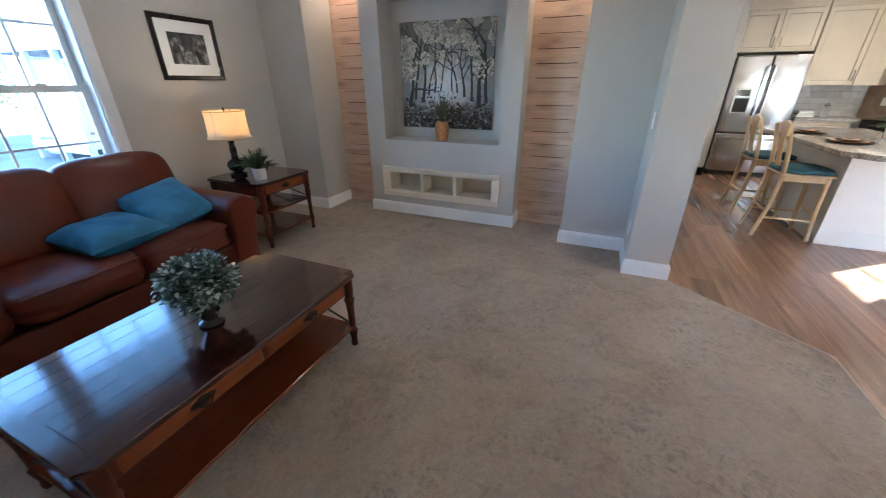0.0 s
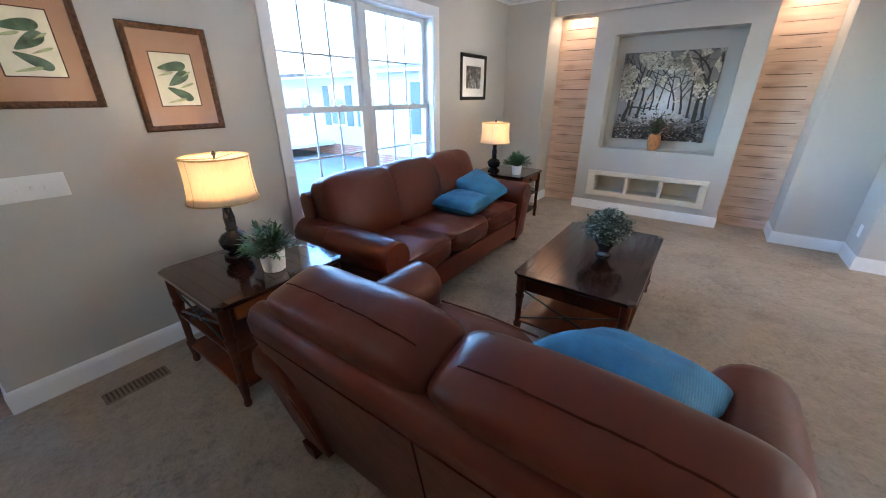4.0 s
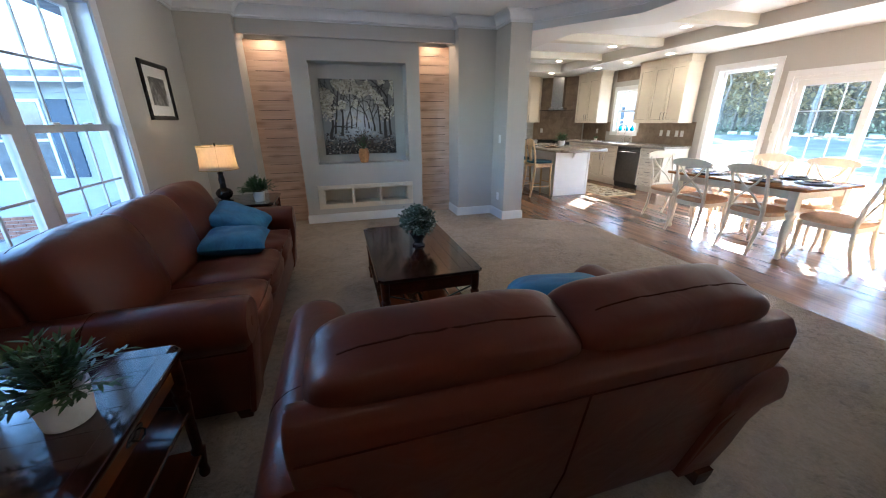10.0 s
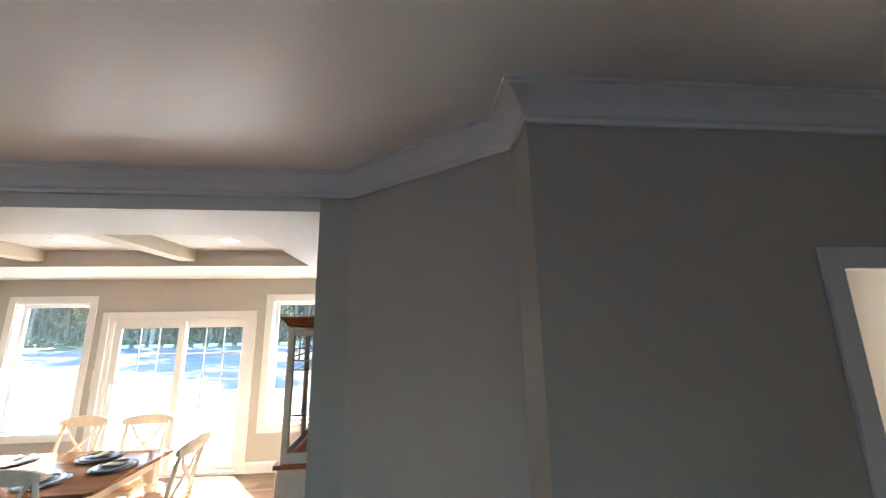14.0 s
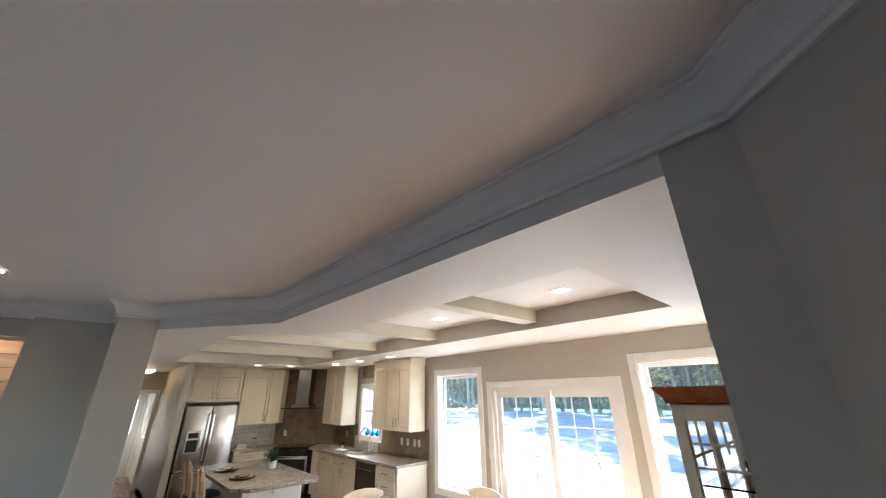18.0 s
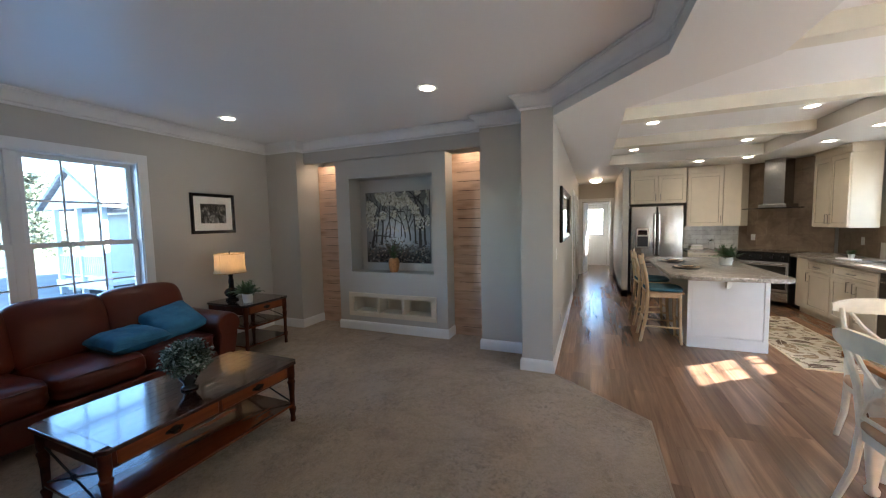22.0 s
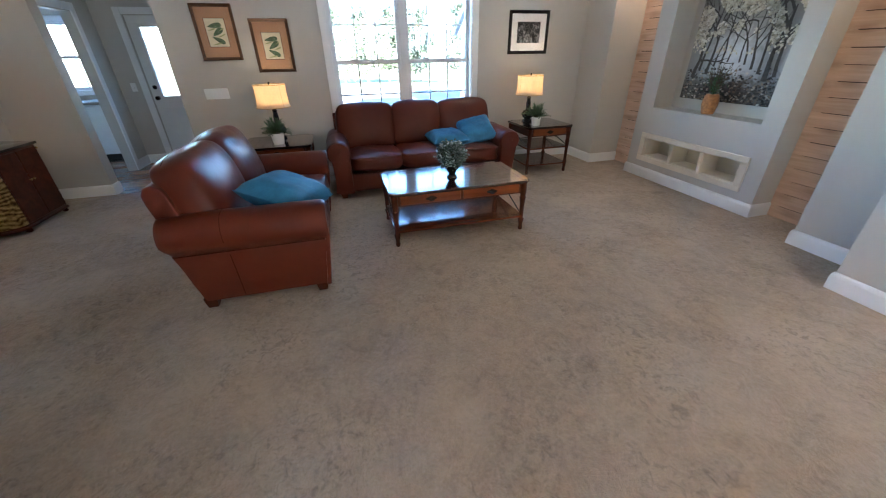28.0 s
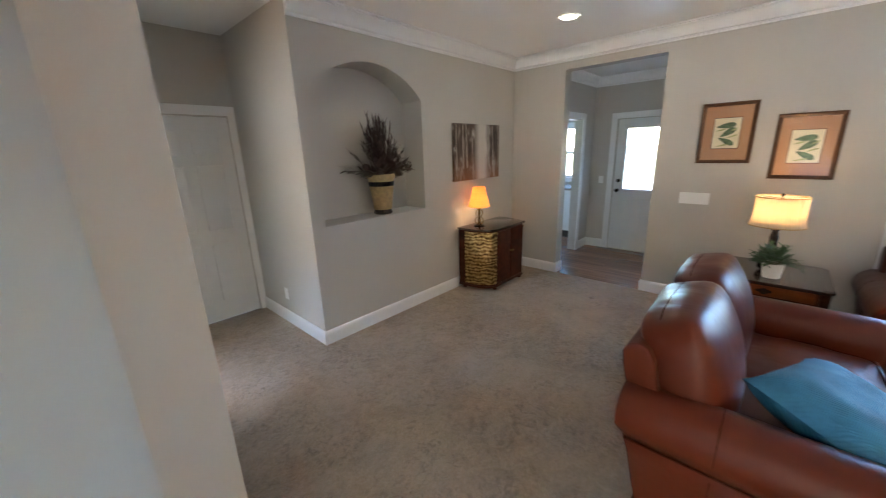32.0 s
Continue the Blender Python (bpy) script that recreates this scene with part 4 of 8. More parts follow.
w = thing("door_1", "white sliding patio door with glazing bars", "patio door", kind="structure")
casing(w, "y", EAST, 0.845, 2.665, 0.0, 1.99, 0.09, -1, sill=False)
for p, q, lo, hi in ((0.845, 0.89, 0, 1.99), (2.62, 2.665, 0, 1.99), (0.89, 2.62, 1.945, 1.99), (0.89, 2.62, -0.02, 0.03)):
    part("frame", box(EAST + 0.02, EAST + 0.15, p, q, lo, hi), M["trim"], w)
l1 = sash_y(w, EAST + 0.095, 0.89, 1.795, 0.03, 1.945, 0.085, 3, 5)
l2 = sash_y(w, EAST + 0.045, 1.715, 2.62, 0.03, 1.945, 0.085, 3, 5)
part("handle", box(EAST + 0.022, EAST + 0.045, 2.56, 2.59, 0.92, 1.14, 0.006, 2), M["white"], w, "white pull handle")


def panel_door(name, label, w, h, panels, at, turn, handle_side=1, knob="nickel", lite=None):
    """A moulded door leaf: x across, its face at y = 0 towards -y."""
    d = thing(name, label, "door", at=at, turn=turn, kind="structure")
    leaf = bm_new()
    if lite:
        a, b, lo, hi = lite
        for p, q, u, v2 in ((0, a, 0, h), (b, w, 0, h), (a, b, 0, lo), (a, b, hi, h)):
            b_box(leaf, p, q, 0, 0.042, u, v2)
    else:
        b_box(leaf, 0, w, 0, 0.042, 0, h)
    leaf = part("leaf", leaf, M["door"], d)
    for a, b, lo, hi in panels:
        p = prism([(a, lo), (b, lo), (b, hi), (a, hi)], 0, 0.010, 0.006, 1, pose(0, 0, 0, 90))
        part("panel", turned(p, Matrix.Translation((0, 0.002, 0))), M["door"], leaf)
    if lite:
        a, b, lo, hi = lite
        for p, q, u, v2 in ((a - 0.03, a + 0.012, lo - 0.03, hi + 0.03), (b - 0.012, b + 0.03, lo - 0.03, hi + 0.03), (a, b, lo - 0.03, lo + 0.012), (a, b, hi - 0.012, hi + 0.03)):
            part("lite_frame", box(p, q, -0.008, 0.05, u, v2, 0.004, 1), M["door"], leaf)
        g = part("pane", box(a, b, 0.018, 0.024, lo, hi), M["glass"], leaf)
        g.visible_shadow = False
    kx = w - 0.07 if handle_side > 0 else 0.07
    part("knob", lathe([(0.008, 0), (0.026, 0.004), (0.026, 0.008), (0.010, 0.014), (0.010, 0.035), (0.026, 0.045), (0.028, 0.058), (0.018, 0.068), (0.002, 0.07)], 14, Matrix.Translation((kx, 0, 0.95)) @ pose(0, 0, 0, 90)), M[knob], d, "brushed metal door knob")
    return d


def six_panels(w, h):
    m, c = 0.11, 0.05
    cols = ((m, w / 2 - c), (w / 2 + c, w - m))
    return [(a, b, lo * h, hi * h) for a, b in cols for lo, hi in ((0.10, 0.40), (0.47, 0.78), (0.83, 0.94))]


panel_door("door_2", "white six-panel closet door at the hall's end", 0.78, 2.02, six_panels(0.78, 2.02), (0.62, -4.62, 0.006), 180, -1)
panel_door("door_3", "white six-panel door off the hall", 0.75, 2.02, six_panels(0.75, 2.02), (0.93, 7.05, 0.004), 90, 1)
panel_door("door_4", "white six-panel door off the hall", 0.80, 2.02, six_panels(0.80, 2.02), (0.93, 8.75, 0.004), 90, 1)
d5 = panel_door("door_5", "white six-panel utility door standing open", 0.72, 2.02, six_panels(0.72, 2.02), (1.09, 10.70, 0.004), 80, 1)
panel_door("door_6", "white half-glazed back door with two panels", 0.72, 2.02, [(0.10, 0.32, 0.2, 0.85), (0.40, 0.62, 0.2, 0.85)], (1.07, 12.93, 0.004), 0, -1, lite=(0.12, 0.60, 1.02, 1.9))
panel_door("door_7", "white half-glazed front entry door with brass lock", 0.90, 2.02, [(0.12, 0.42, 0.16, 0.80), (0.50, 0.80, 0.16, 0.80)], (-4.97, -2.48, 0.01), 90, -1, "lampblack", lite=(0.13, 0.62, 0.96, 1.89))
front = bpy.data.objects["door_7"]
part("deadbolt", lathe([(0.03, 0), (0.03, 0.006), (0.02, 0.014), (0.018, 0.022), (0.002, 0.024)], 16, Matrix.Translation((0.07, 0, 1.10)) @ pose(0, 0, 0, 90)), M["lampblack"], front, "dark deadbolt rose")
for nm, along, x, a, b, face in (("trim_door_hall_end", "x", -4.6, -0.16, 0.62, 1), ("trim_door_hall_a", "y", 0.966, 7.05, 7.80, 1), ("trim_door_hall_b", "y", 0.966, 8.75, 9.55, 1), ("trim_door_partition", "x", 10.6, 1.05, 1.79, -1), ("trim_door_back", "x", 12.9, 1.06, 1.80, -1), ("trim_door_front", "y", -4.95, -2.49, -1.57, 1), ("trim_door_utility", "x", -2.85, -4.50, -3.74, 1), ("trim_door_bedroom", "y", 0.91, -3.84, -3.04, -1)):
    t = thing(nm, "white painted door casing", "door casing", kind="structure")
    casing(t, along, x, a, b, 0.0, 2.04, 0.085, face, sill=False)
for x0, x1, y0, y1, z0, z1 in ((1.30, 2.90, -6.70, -6.66, 0.5, 2.2),):
    t = thing("window_5", "bedroom window", "window", kind="structure")
    g = part("pane", box(x0, x1, y0, y1, z0, z1), M["glass"], t)
    g.visible_shadow = False
    part("sash", box(x0 + 0.78, x0 + 0.82, y0 - 0.01, y1 + 0.01, z0, z1), M["trim"], t)
    part("meeting_rail", box(x0, x1, y0 - 0.012, y1 + 0.012, 1.33, 1.37), M["trim"], t)

w = thing("window_6", "white utility room window", "window", kind="structure")
casing(w, "y", -5.95, -4.25, -3.30, 1.05, 2.02, 0.08, 1)
sash_y(w, -6.05, -4.25, -3.30, 1.52, 2.02, 0.04, 2, 1)
sash_y(w, -6.09, -4.25, -3.30, 1.05, 1.55, 0.04, 2, 1)
# log-look pine boards either side of the media wall; the joints open to dark slots along the middle
for x0, x1 in ((-2.68, -2.14), (-0.42, 0.10)):
    p = thing("log_board_panel", "white-washed pine boards with dark joints and knots", "wall panelling", kind="structure")
    n, rb = 20, random.Random(int(x1 * 100) + 900)
    h, w = 2.45 / n, x1 - x0
    for i in range(n):
        a, b = x0 + w * rb.uniform(0.13, 0.19), x1 - w * rb.uniform(0.12, 0.18)
        g = rb.uniform(0.0045, 0.0085)
        out = [(x0 + 0.002, 0.0), (x1 - 0.002, 0.0), (x1 - 0.002, h - 0.0006), (b + 0.012, h - 0.0006), (b, h - g), ((a + b) / 2, h - g * 1.15), (a, h - g), (a - 0.012, h - 0.0006), (x0 + 0.002, h - 0.0006)]
        bm = prism(out, -4.218, -4.203, 0.0, 1, Matrix(((1, 0, 0, 0), (0, 0, -1, 0), (0, 1, 0, 0), (0, 0, 0, 1))))
        bmesh.ops.recalc_face_normals(bm, faces=bm.faces[:])
        ob = part("board", bm, M["pine_board"], p, smooth=False)
        ob.matrix_basis = pose(0, 0, i * h)
    # backing darker than the pine, the joints' shade put into its colour
    part("backing", box(x0, x1, 4.216, 4.35, 0.0, 2.45), M["board_gap"], p)

# low cubby unit set in the media wall
c = thing("cubby_unit", "cream three-bay cubby built into the media wall", "cubby shelf")
for nm, a, b, lo, hi in (("frame_top", -1.977, -0.577, 0.497, 0.555), ("frame_bottom", -1.977, -0.577, 0.212, 0.272), ("frame_side", -1.977, -1.895, 0.272, 0.497), ("frame_side", -0.655, -0.577, 0.272, 0.497), ("divider", -1.497, -1.455, 0.272, 0.497), ("divider", -1.095, -1.053, 0.272, 0.497)):
    part(nm, box(a, b, 3.936, 3.957, lo, hi, 0.005, 1), M["cream"], c)
for nm, x0, x1, y0, y1, z0, z1 in (("bay_back", -1.9, -0.65, 4.19, 4.222, 0.267, 0.502), ("bay_floor", -1.9, -0.65, 3.957, 4.19, 0.267, 0.282), ("bay_top", -1.9, -0.65, 3.957, 4.19, 0.487, 0.502), ("bay_side", -1.9, -1.885, 3.957, 4.19, 0.282, 0.487), ("bay_side", -0.665, -0.65, 3.957, 4.19, 0.282, 0.487), ("partition", -1.485, -1.467, 3.957, 4.19, 0.282, 0.487), ("partition", -1.083, -1.065, 3.957, 4.19, 0.282, 0.487)):
    part(nm, box(x0, x1, y0, y1, z0, z1), M["cream"], c)

# recessed lights
def downlight(x, y, z, watts, color=(1.0, 0.88, 0.74)):
    t = thing("recessed_light", "round white recessed ceiling light, switched on", "ceiling light", "recessed lights", (x, y, z))
    part("trim_ring", lathe([(0.062, 0.0), (0.064, -0.004), (0.088, -0.006), (0.094, -0.002), (0.094, 0.0)], 24, cap=False), M["white"], t)
    part("lens", lathe([(0.0005, -0.002), (0.063, -0.002), (0.063, 0.0), (0.0005, 0.0)], 24, cap=False), M["lamp_glow"], t)
    lamp("recessed_lamp", (x, y, z - 0.02), watts, color, "SPOT", 0.06, (x, y, 0), 112)


for x, y in ((-2.45, 2.54), (-0.066, 2.69), (-2.24, -2.12)):
    downlight(x, y, HIGH - 0.001, LAMP_LIVING if y > 0 else LAMP_LIVING * 0.45)
for x, y in ((3.35, 0.42), (3.35, 1.94), (3.50, 3.32), (2.02, 3.36), (3.50, 4.86), (2.0, 4.82), (3.50, 6.62), (1.97, 6.66)):
    downlight(x, y, TRAY - 0.001, LAMP_KITCHEN)
for x, y in ((4.30, 4.30), (4.30, 5.32), (4.26, 6.2), (3.72, 7.25), (3.06, 7.32)):
    downlight(x, y, LOW - 0.001, LAMP_KITCHEN * 1.2)
# small lights that wash the boards
for x in (-2.41, -0.16):
    t = thing("puck_light", "small puck light above the log boards", "puck light", "puck lights", (x, 4.06, 2.584))
    part("body", lathe([(0.03, 0), (0.035, -0.004), (0.033, -0.012), (0.024, -0.014)], 16), M["white"], t)
    part("lens", lathe([(0.001, -0.0155), (0.022, -0.0155), (0.022, -0.013), (0.001, -0.013)], 16), M["lamp_glow"], t)
    lamp("puck_lamp", (x, 4.05, 2.555), PUCK, (1.0, 0.75, 0.53), "SPOT", 0.06, (x, 4.13, 0), 165)
t = thing("flush_ceiling_light", "frosted glass flush ceiling light in the hall", "ceiling light", at=(1.40, 9.3, LOW))
part("pan", lathe([(0.15, 0.0), (0.155, -0.01), (0.15, -0.02), (0.14, -0.022)], 24), M["nickel"], t)
part("bowl", lathe([(0.14, -0.022), (0.135, -0.055), (0.10, -0.085), (0.04, -0.098), (0.001, -0.10)], 24), M["frosted_glow"], t)
lamp("hall_lamp", (1.40, 9.3, LOW - 0.16), 0.32, (1.0, 0.60, 0.32))

# ---- living room ----
def loft(rings, close=True):
    """Skin a row of rings of points."""
    bm = bm_new()
    vs = [[bm.verts.new(p) for p in r] for r in rings]
    for a, b in zip(vs, vs[1:]):
        for i in range(len(a)):
            j = (i + 1) % len(a)
            bm.faces.new((a[i], a[j], b[j], b[i]))
    if close:
        bm.faces.new(vs[0]), bm.faces.new(vs[-1][::-1])
    bmesh.ops.recalc_face_normals(bm, faces=bm.faces[:])
    return bm


def arm_bm(length, h=0.665, roll=0.125, w=0.26):
    """A rolled sofa arm, its outer side towards -x; the back leans, the base is drawn in."""
    cx, cz = 0.13, h - roll
    prof = [(0.085, 0.07), (w - 0.015, 0.07), (w - 0.01, 0.38)]
    for i in range(17):
        a = radians(-28 + i * 256 / 16)
        prof.append((cx + roll * math.cos(a) * 1.03, cz + roll * math.sin(a)))
    prof += [(0.056, 0.428), (0.047, 0.405), (0.052, 0.36), (0.07, 0.22)]
    rings = []
    for t, sq in ((0.0, 0.80), (0.008, 0.93), (0.03, 0.99), (0.2, 1.0), (0.4, 1.012), (0.6, 1.0), (0.8, 1.008), (0.95, 1.0), (0.985, 0.97), (1.0, 0.88)):
        ring = []
        for x, z in prof:
            lo, hi = 0.02 + 0.13 * max(0.0, 1 - z / 0.5) ** 0.8, length - 0.055 * max(0.0, 1 - z / 0.42)
            k = sq if z > 0.3 else 1.0
            ring.append((cx + (x - cx) * k, lo + (hi - lo) * t, cz + (z - cz) * k))
        rings.append(ring)
    return loft(rings)


def back_cushion_bm(cw, seed, thick=0.25, tall=0.54):
    """A plump pillow with rounded shoulders and puckers along the seam on its top."""
    bm = cushion(cw + 0.012, thick, tall, 0.022, 6.8, 22)
    for v in bm.verts:
        x, y, z = v.co.x / (cw / 2), v.co.y / (thick / 2), v.co.z / (tall / 2)
        if z > 0:
            v.co.z -= 0.012 * abs(x) ** 5 * z
            v.co.y -= 0.030 * z * z
        v.co.y += 0.026 * (1 - x * x) * (1 - z * z) * (1 if y > 0 else 0.2)
        v.co.y += 0.008 * noise.noise(Vector((v.co.x * 4 + seed, v.co.y * 3, v.co.z * 3.0 + seed)))
        pucker = math.exp(-((v.co.y - SEAM_Y) / 0.055) ** 2) * max(z, 0.0) ** 2
        v.co.z += 0.0055 * pucker * noise.noise(Vector((v.co.x * 26 + seed, seed, v.co.y * 6))) - 0.004 * pucker
        v.co.z += 0.006 * noise.noise(Vector((v.co.x * 7 + seed, v.co.y * 8, seed)))
    bm.normal_update()
    return bm


SEAM_Y = -0.055


def seam_over(bm, x0, x1, n=22):
    """A row of points along the top of a soft block, on its surface."""
    tree_of = BVHTree.FromBMesh(bm)
    row = [tree_of.ray_cast(Vector((x0 + (x1 - x0) * i / n, SEAM_Y, 1.0)), Vector((0, 0, -1)))[0] for i in range(n + 1)]
    return [p - Vector((0, 0, 0.001)) for p in row if p]


def sofa(name, label, width, seats, at, turn, D=0.97):
    """Seen from its own front: x across, +y to the front, the back's top edge at y = 0."""
    s = thing(name, label, "sofa", at=at, turn=turn)
    L, half = M["leather"], width / 2
    swap = Matrix(((0, 0, 1, 0), (1, 0, 0, 0), (0, 1, 0, 0), (0, 0, 0, 1)))
    part("frame", prism([(0.20, 0.08), (D - 0.10, 0.08), (D - 0.07, 0.28), (0.24, 0.30)], -half + 0.22, half - 0.22, 0.012, 2, swap), L, s)
    # leaning outer back with a padded top rail
    out = [(0.16, 0.08), (0.26, 0.08), (0.20, 0.45), (0.125, 0.79), (0.10, 0.835), (0.06, 0.852), (0.02, 0.84), (0.0, 0.80), (0.005, 0.74)]
    ob = part("outer_back", prism(out, -half + 0.115, half - 0.115, 0.014, 3, swap), L, s)
    part("seam", tube([(-half + 0.13, 0.004, 0.745), (0, 0.003, 0.75), (half - 0.13, 0.004, 0.745)], 0.003, 5), M["leather_dark"], ob)
    for x in (-half / 3, half / 3) if seats > 2 else (0.0,):
        part("seam", tube([(x, 0.002, 0.75), (x, 0.062, 0.40), (x, 0.152, 0.09)], 0.003, 5), M["leather_dark"], ob)
    for side in (1, -1):
        bm = arm_bm(D)
        turned(bm, Matrix.Translation((-half * side, 0, 0)) @ Matrix.Diagonal((side, 1, 1, 1)))
        if side < 0:
            bmesh.ops.reverse_faces(bm, faces=bm.faces[:])
        a = part("arm", bm, L, s)
        cx, cz = (-half + 0.13) * side, 0.54
        part("arm_face", lathe([(0.001, 0.016), (0.024, 0.014), (0.030, 0.004), (0.078, 0.002), (0.092, 0.012), (0.106, 0.011), (0.114, 0.0), (0.116, -0.03)], 28, Matrix.Translation((cx, D - 0.012, cz)) @ pose(0, 0, 0, -90)), L, a, "round scrolled arm face with a button")
        face = prism([(-0.088, 0.08), (0.088, 0.08), (0.072, 0.24), (0.086, 0.46), (-0.086, 0.46), (-0.066, 0.24)], -0.014, 0.014, 0.008, 2, Matrix(((1, 0, 0, cx), (0, 0, -1, D - 0.012), (0, 1, 0, 0), (0, 0, 0, 1))))
        for v in face.verts:
            v.co.y += (v.co.z - 0.46) * 0.118
        part("arm_panel", face, L, a)
        for y in (0.37,):
            part("seam", tube([(cx - 0.1295 * math.cos(t) * side, y, cz + 0.1255 * math.sin(t)) for t in (radians(-15 + i * 14) for i in range(14))], 0.0022, 5), M["leather_dark"], a)
        ex = -half * side
        part("seam", tube([(ex + 0.052 * side, y, 0.426) for y in (0.06, 0.3, 0.6, D - 0.03)], 0.0045, 5), M["leather_dark"], a)
        part("seam", tube([(ex + 0.045 * side, 0.37, 0.405), (ex + 0.050 * side, 0.37, 0.36), (ex + 0.068 * side, 0.37, 0.22), (ex + 0.083 * side, 0.37, 0.08)], 0.0022, 5), M["leather_dark"], a)
    inner = width - 0.48
    cw = inner / seats
    for i in range(seats):
        cx = -inner / 2 + cw * (i + 0.5)
        seat = cushion(cw - 0.004, 0.69, 0.19, 0.026, 7.0, 14, Matrix.Translation((cx, 0.59, 0.385)) @ pose(0, 0, 0, 1.5), 0.012, i * 3.1)
        sc = part("seat_cushion", seat, L, s)
        part("piping", tube([(cx - cw / 2 + 0.03, 0.935, 0.468), (cx, 0.948, 0.471), (cx + cw / 2 - 0.03, 0.935, 0.468)], 0.006, 5), L, sc)
        bm = back_cushion_bm(cw + (0.08 if i in (0, seats - 1) else 0.02), 7 + i * 2.3)
        dx = 0.032 * ((i == seats - 1) - (i == 0))
        lean = Matrix.Translation((cx + dx, 0.225, 0.695)) @ pose(0, 0, 0, 15)
        line = [lean @ p for p in seam_over(bm, -cw / 2 + 0.03, cw / 2 - 0.03)]
        turned(bm, lean)
        bc = part("back_cushion", bm, L, s)
        part("seam", tube(line, 0.0032, 5), M["leather_dark"], bc)
    part("front_rail", box(-inner / 2 - 0.03, inner / 2 + 0.03, D - 0.095, D - 0.05, 0.09, 0.29, 0.014, 3), L, s)
    for x in (-half + 0.13, half - 0.13):
        for y in (0.152, D - 0.11):
            part("foot", lathe([(0.036, 0.0), (0.042, 0.01), (0.052, 0.055), (0.056, 0.085)], 4, Matrix.Translation((x, y, 0)) @ pose(0, 0, 0, 0, 0, 45)), M["cherry"], s, "dark wooden block foot")
    return s


sofa("sofa", "three-seat brown leather sofa with rolled arms under the window", 2.28, 3, (-3.10, 1.16, 0.0), -90)
sofa("loveseat", "two-seat brown leather loveseat with rolled arms", 1.71, 2, (-1.095, -0.93, 0.0), 0)


def pillow(label, place, xa, ya, w, d, seed=0, thick=0.15):
    """A stuffed square with pointed corners, along two given edges."""
    n = 18
    bm = bm_new()
    for side in (1, -1):
        grid = []
        for i in range(n + 1):
            row = []
            for j in range(n + 1):
                x, y = 2 * i / n - 1, 2 * j / n - 1
                k = (max(0.0, 1 - x ** 4) * max(0.0, 1 - y ** 4)) ** 0.55
                pull = 0.075
                px = x * (1 - pull * (1 - y * y) ** 1.0 * abs(x) ** 3)
                py = y * (1 - pull * (1 - x * x) ** 1.0 * abs(y) ** 3)
                wr = 0.010 * noise.noise(Vector((x * 3 + seed, y * 3, seed + side))) * k
                row.append(bm.verts.new((px * w / 2, py * d / 2, side * (thick / 2 * k + wr))))
            grid.append(row)
        for i in range(n):
            for j in range(n):
                q = (grid[i][j], grid[i + 1][j], grid[i + 1][j + 1], grid[i][j + 1])
                bm.faces.new(q if side > 0 else q[::-1])
    bmesh.ops.remove_doubles(bm, verts=bm.verts[:], dist=1e-5)
    xa, ya = Vector(xa).normalized(), Vector(ya)
    za = xa.cross(ya).normalized()
    ya = za.cross(xa)
    turned(bm, Matrix((xa, ya, za)).transposed().to_4x4())
    p = part("throw_pillow", bm, M["teal"], None)
    p.location = place
    return tagged(p, label, "pillow", "teal throw pillows")


pillow("square teal ribbed throw pillow lying on the sofa", (-2.49, 1.47, 0.563), (1, 0.06, -0.06), (-0.06, 1, 0.03), 0.46, 0.46, 1, 0.17)
pillow("square teal ribbed throw pillow leaning on the sofa's arm", (-2.53, 1.87, 0.625), (1, 0.0, -0.46), (0.05, 1, 0.22), 0.47, 0.45, 2, 0.17)
pillow("large square teal ribbed throw pillow leaning in the loveseat", (-0.72, -0.22, 0.625), (0.446, -0.195, 0.05), (0.144, 0.395, -0.13), 0.52, 0.47, 3, 0.21)


def ogee_top(x0, x1, y0, y1, z0, z1, r=0.035):
    """A table top whose corners are cut to small hollows."""
    pts = []
    for cx, cy, sx, sy in ((x1, y0, -1, 1), (x1, y1, -1, -1), (x0, y1, 1, -1), (x0, y0, 1, 1)):
        c = [(cx + sx * r, cy), (cx + sx * r * 0.75, cy + sy * r * 0.35), (cx + sx * r * 0.35, cy + sy * r * 0.75), (cx, cy + sy * r)]
        if (sx, sy) in ((-1, -1), (1, 1)):
            c = c[::-1]
        pts += c
    return prism(pts, z0, z1, 0.006, 2)


def turned_leg(x, y, h, material, parent, r=0.026, label=""):
    prof = [(r * 0.62, 0.0), (r * 0.8, 0.02), (r * 0.62, 0.05), (r * 1.02, h * 0.22), (r * 1.05, h * 0.24), (r * 0.72, h * 0.26), (r * 0.76, h * 0.5), (r * 1.0, h * 0.66), (r * 1.15, h * 0.68), (r * 1.15, h * 0.70), (r * 0.85, h * 0.72), (r * 1.05, h * 0.78), (r * 1.1, h)]
    return part("leg", lathe(prof, 12, Matrix.Translation((x, y, 0))), material, parent, label)


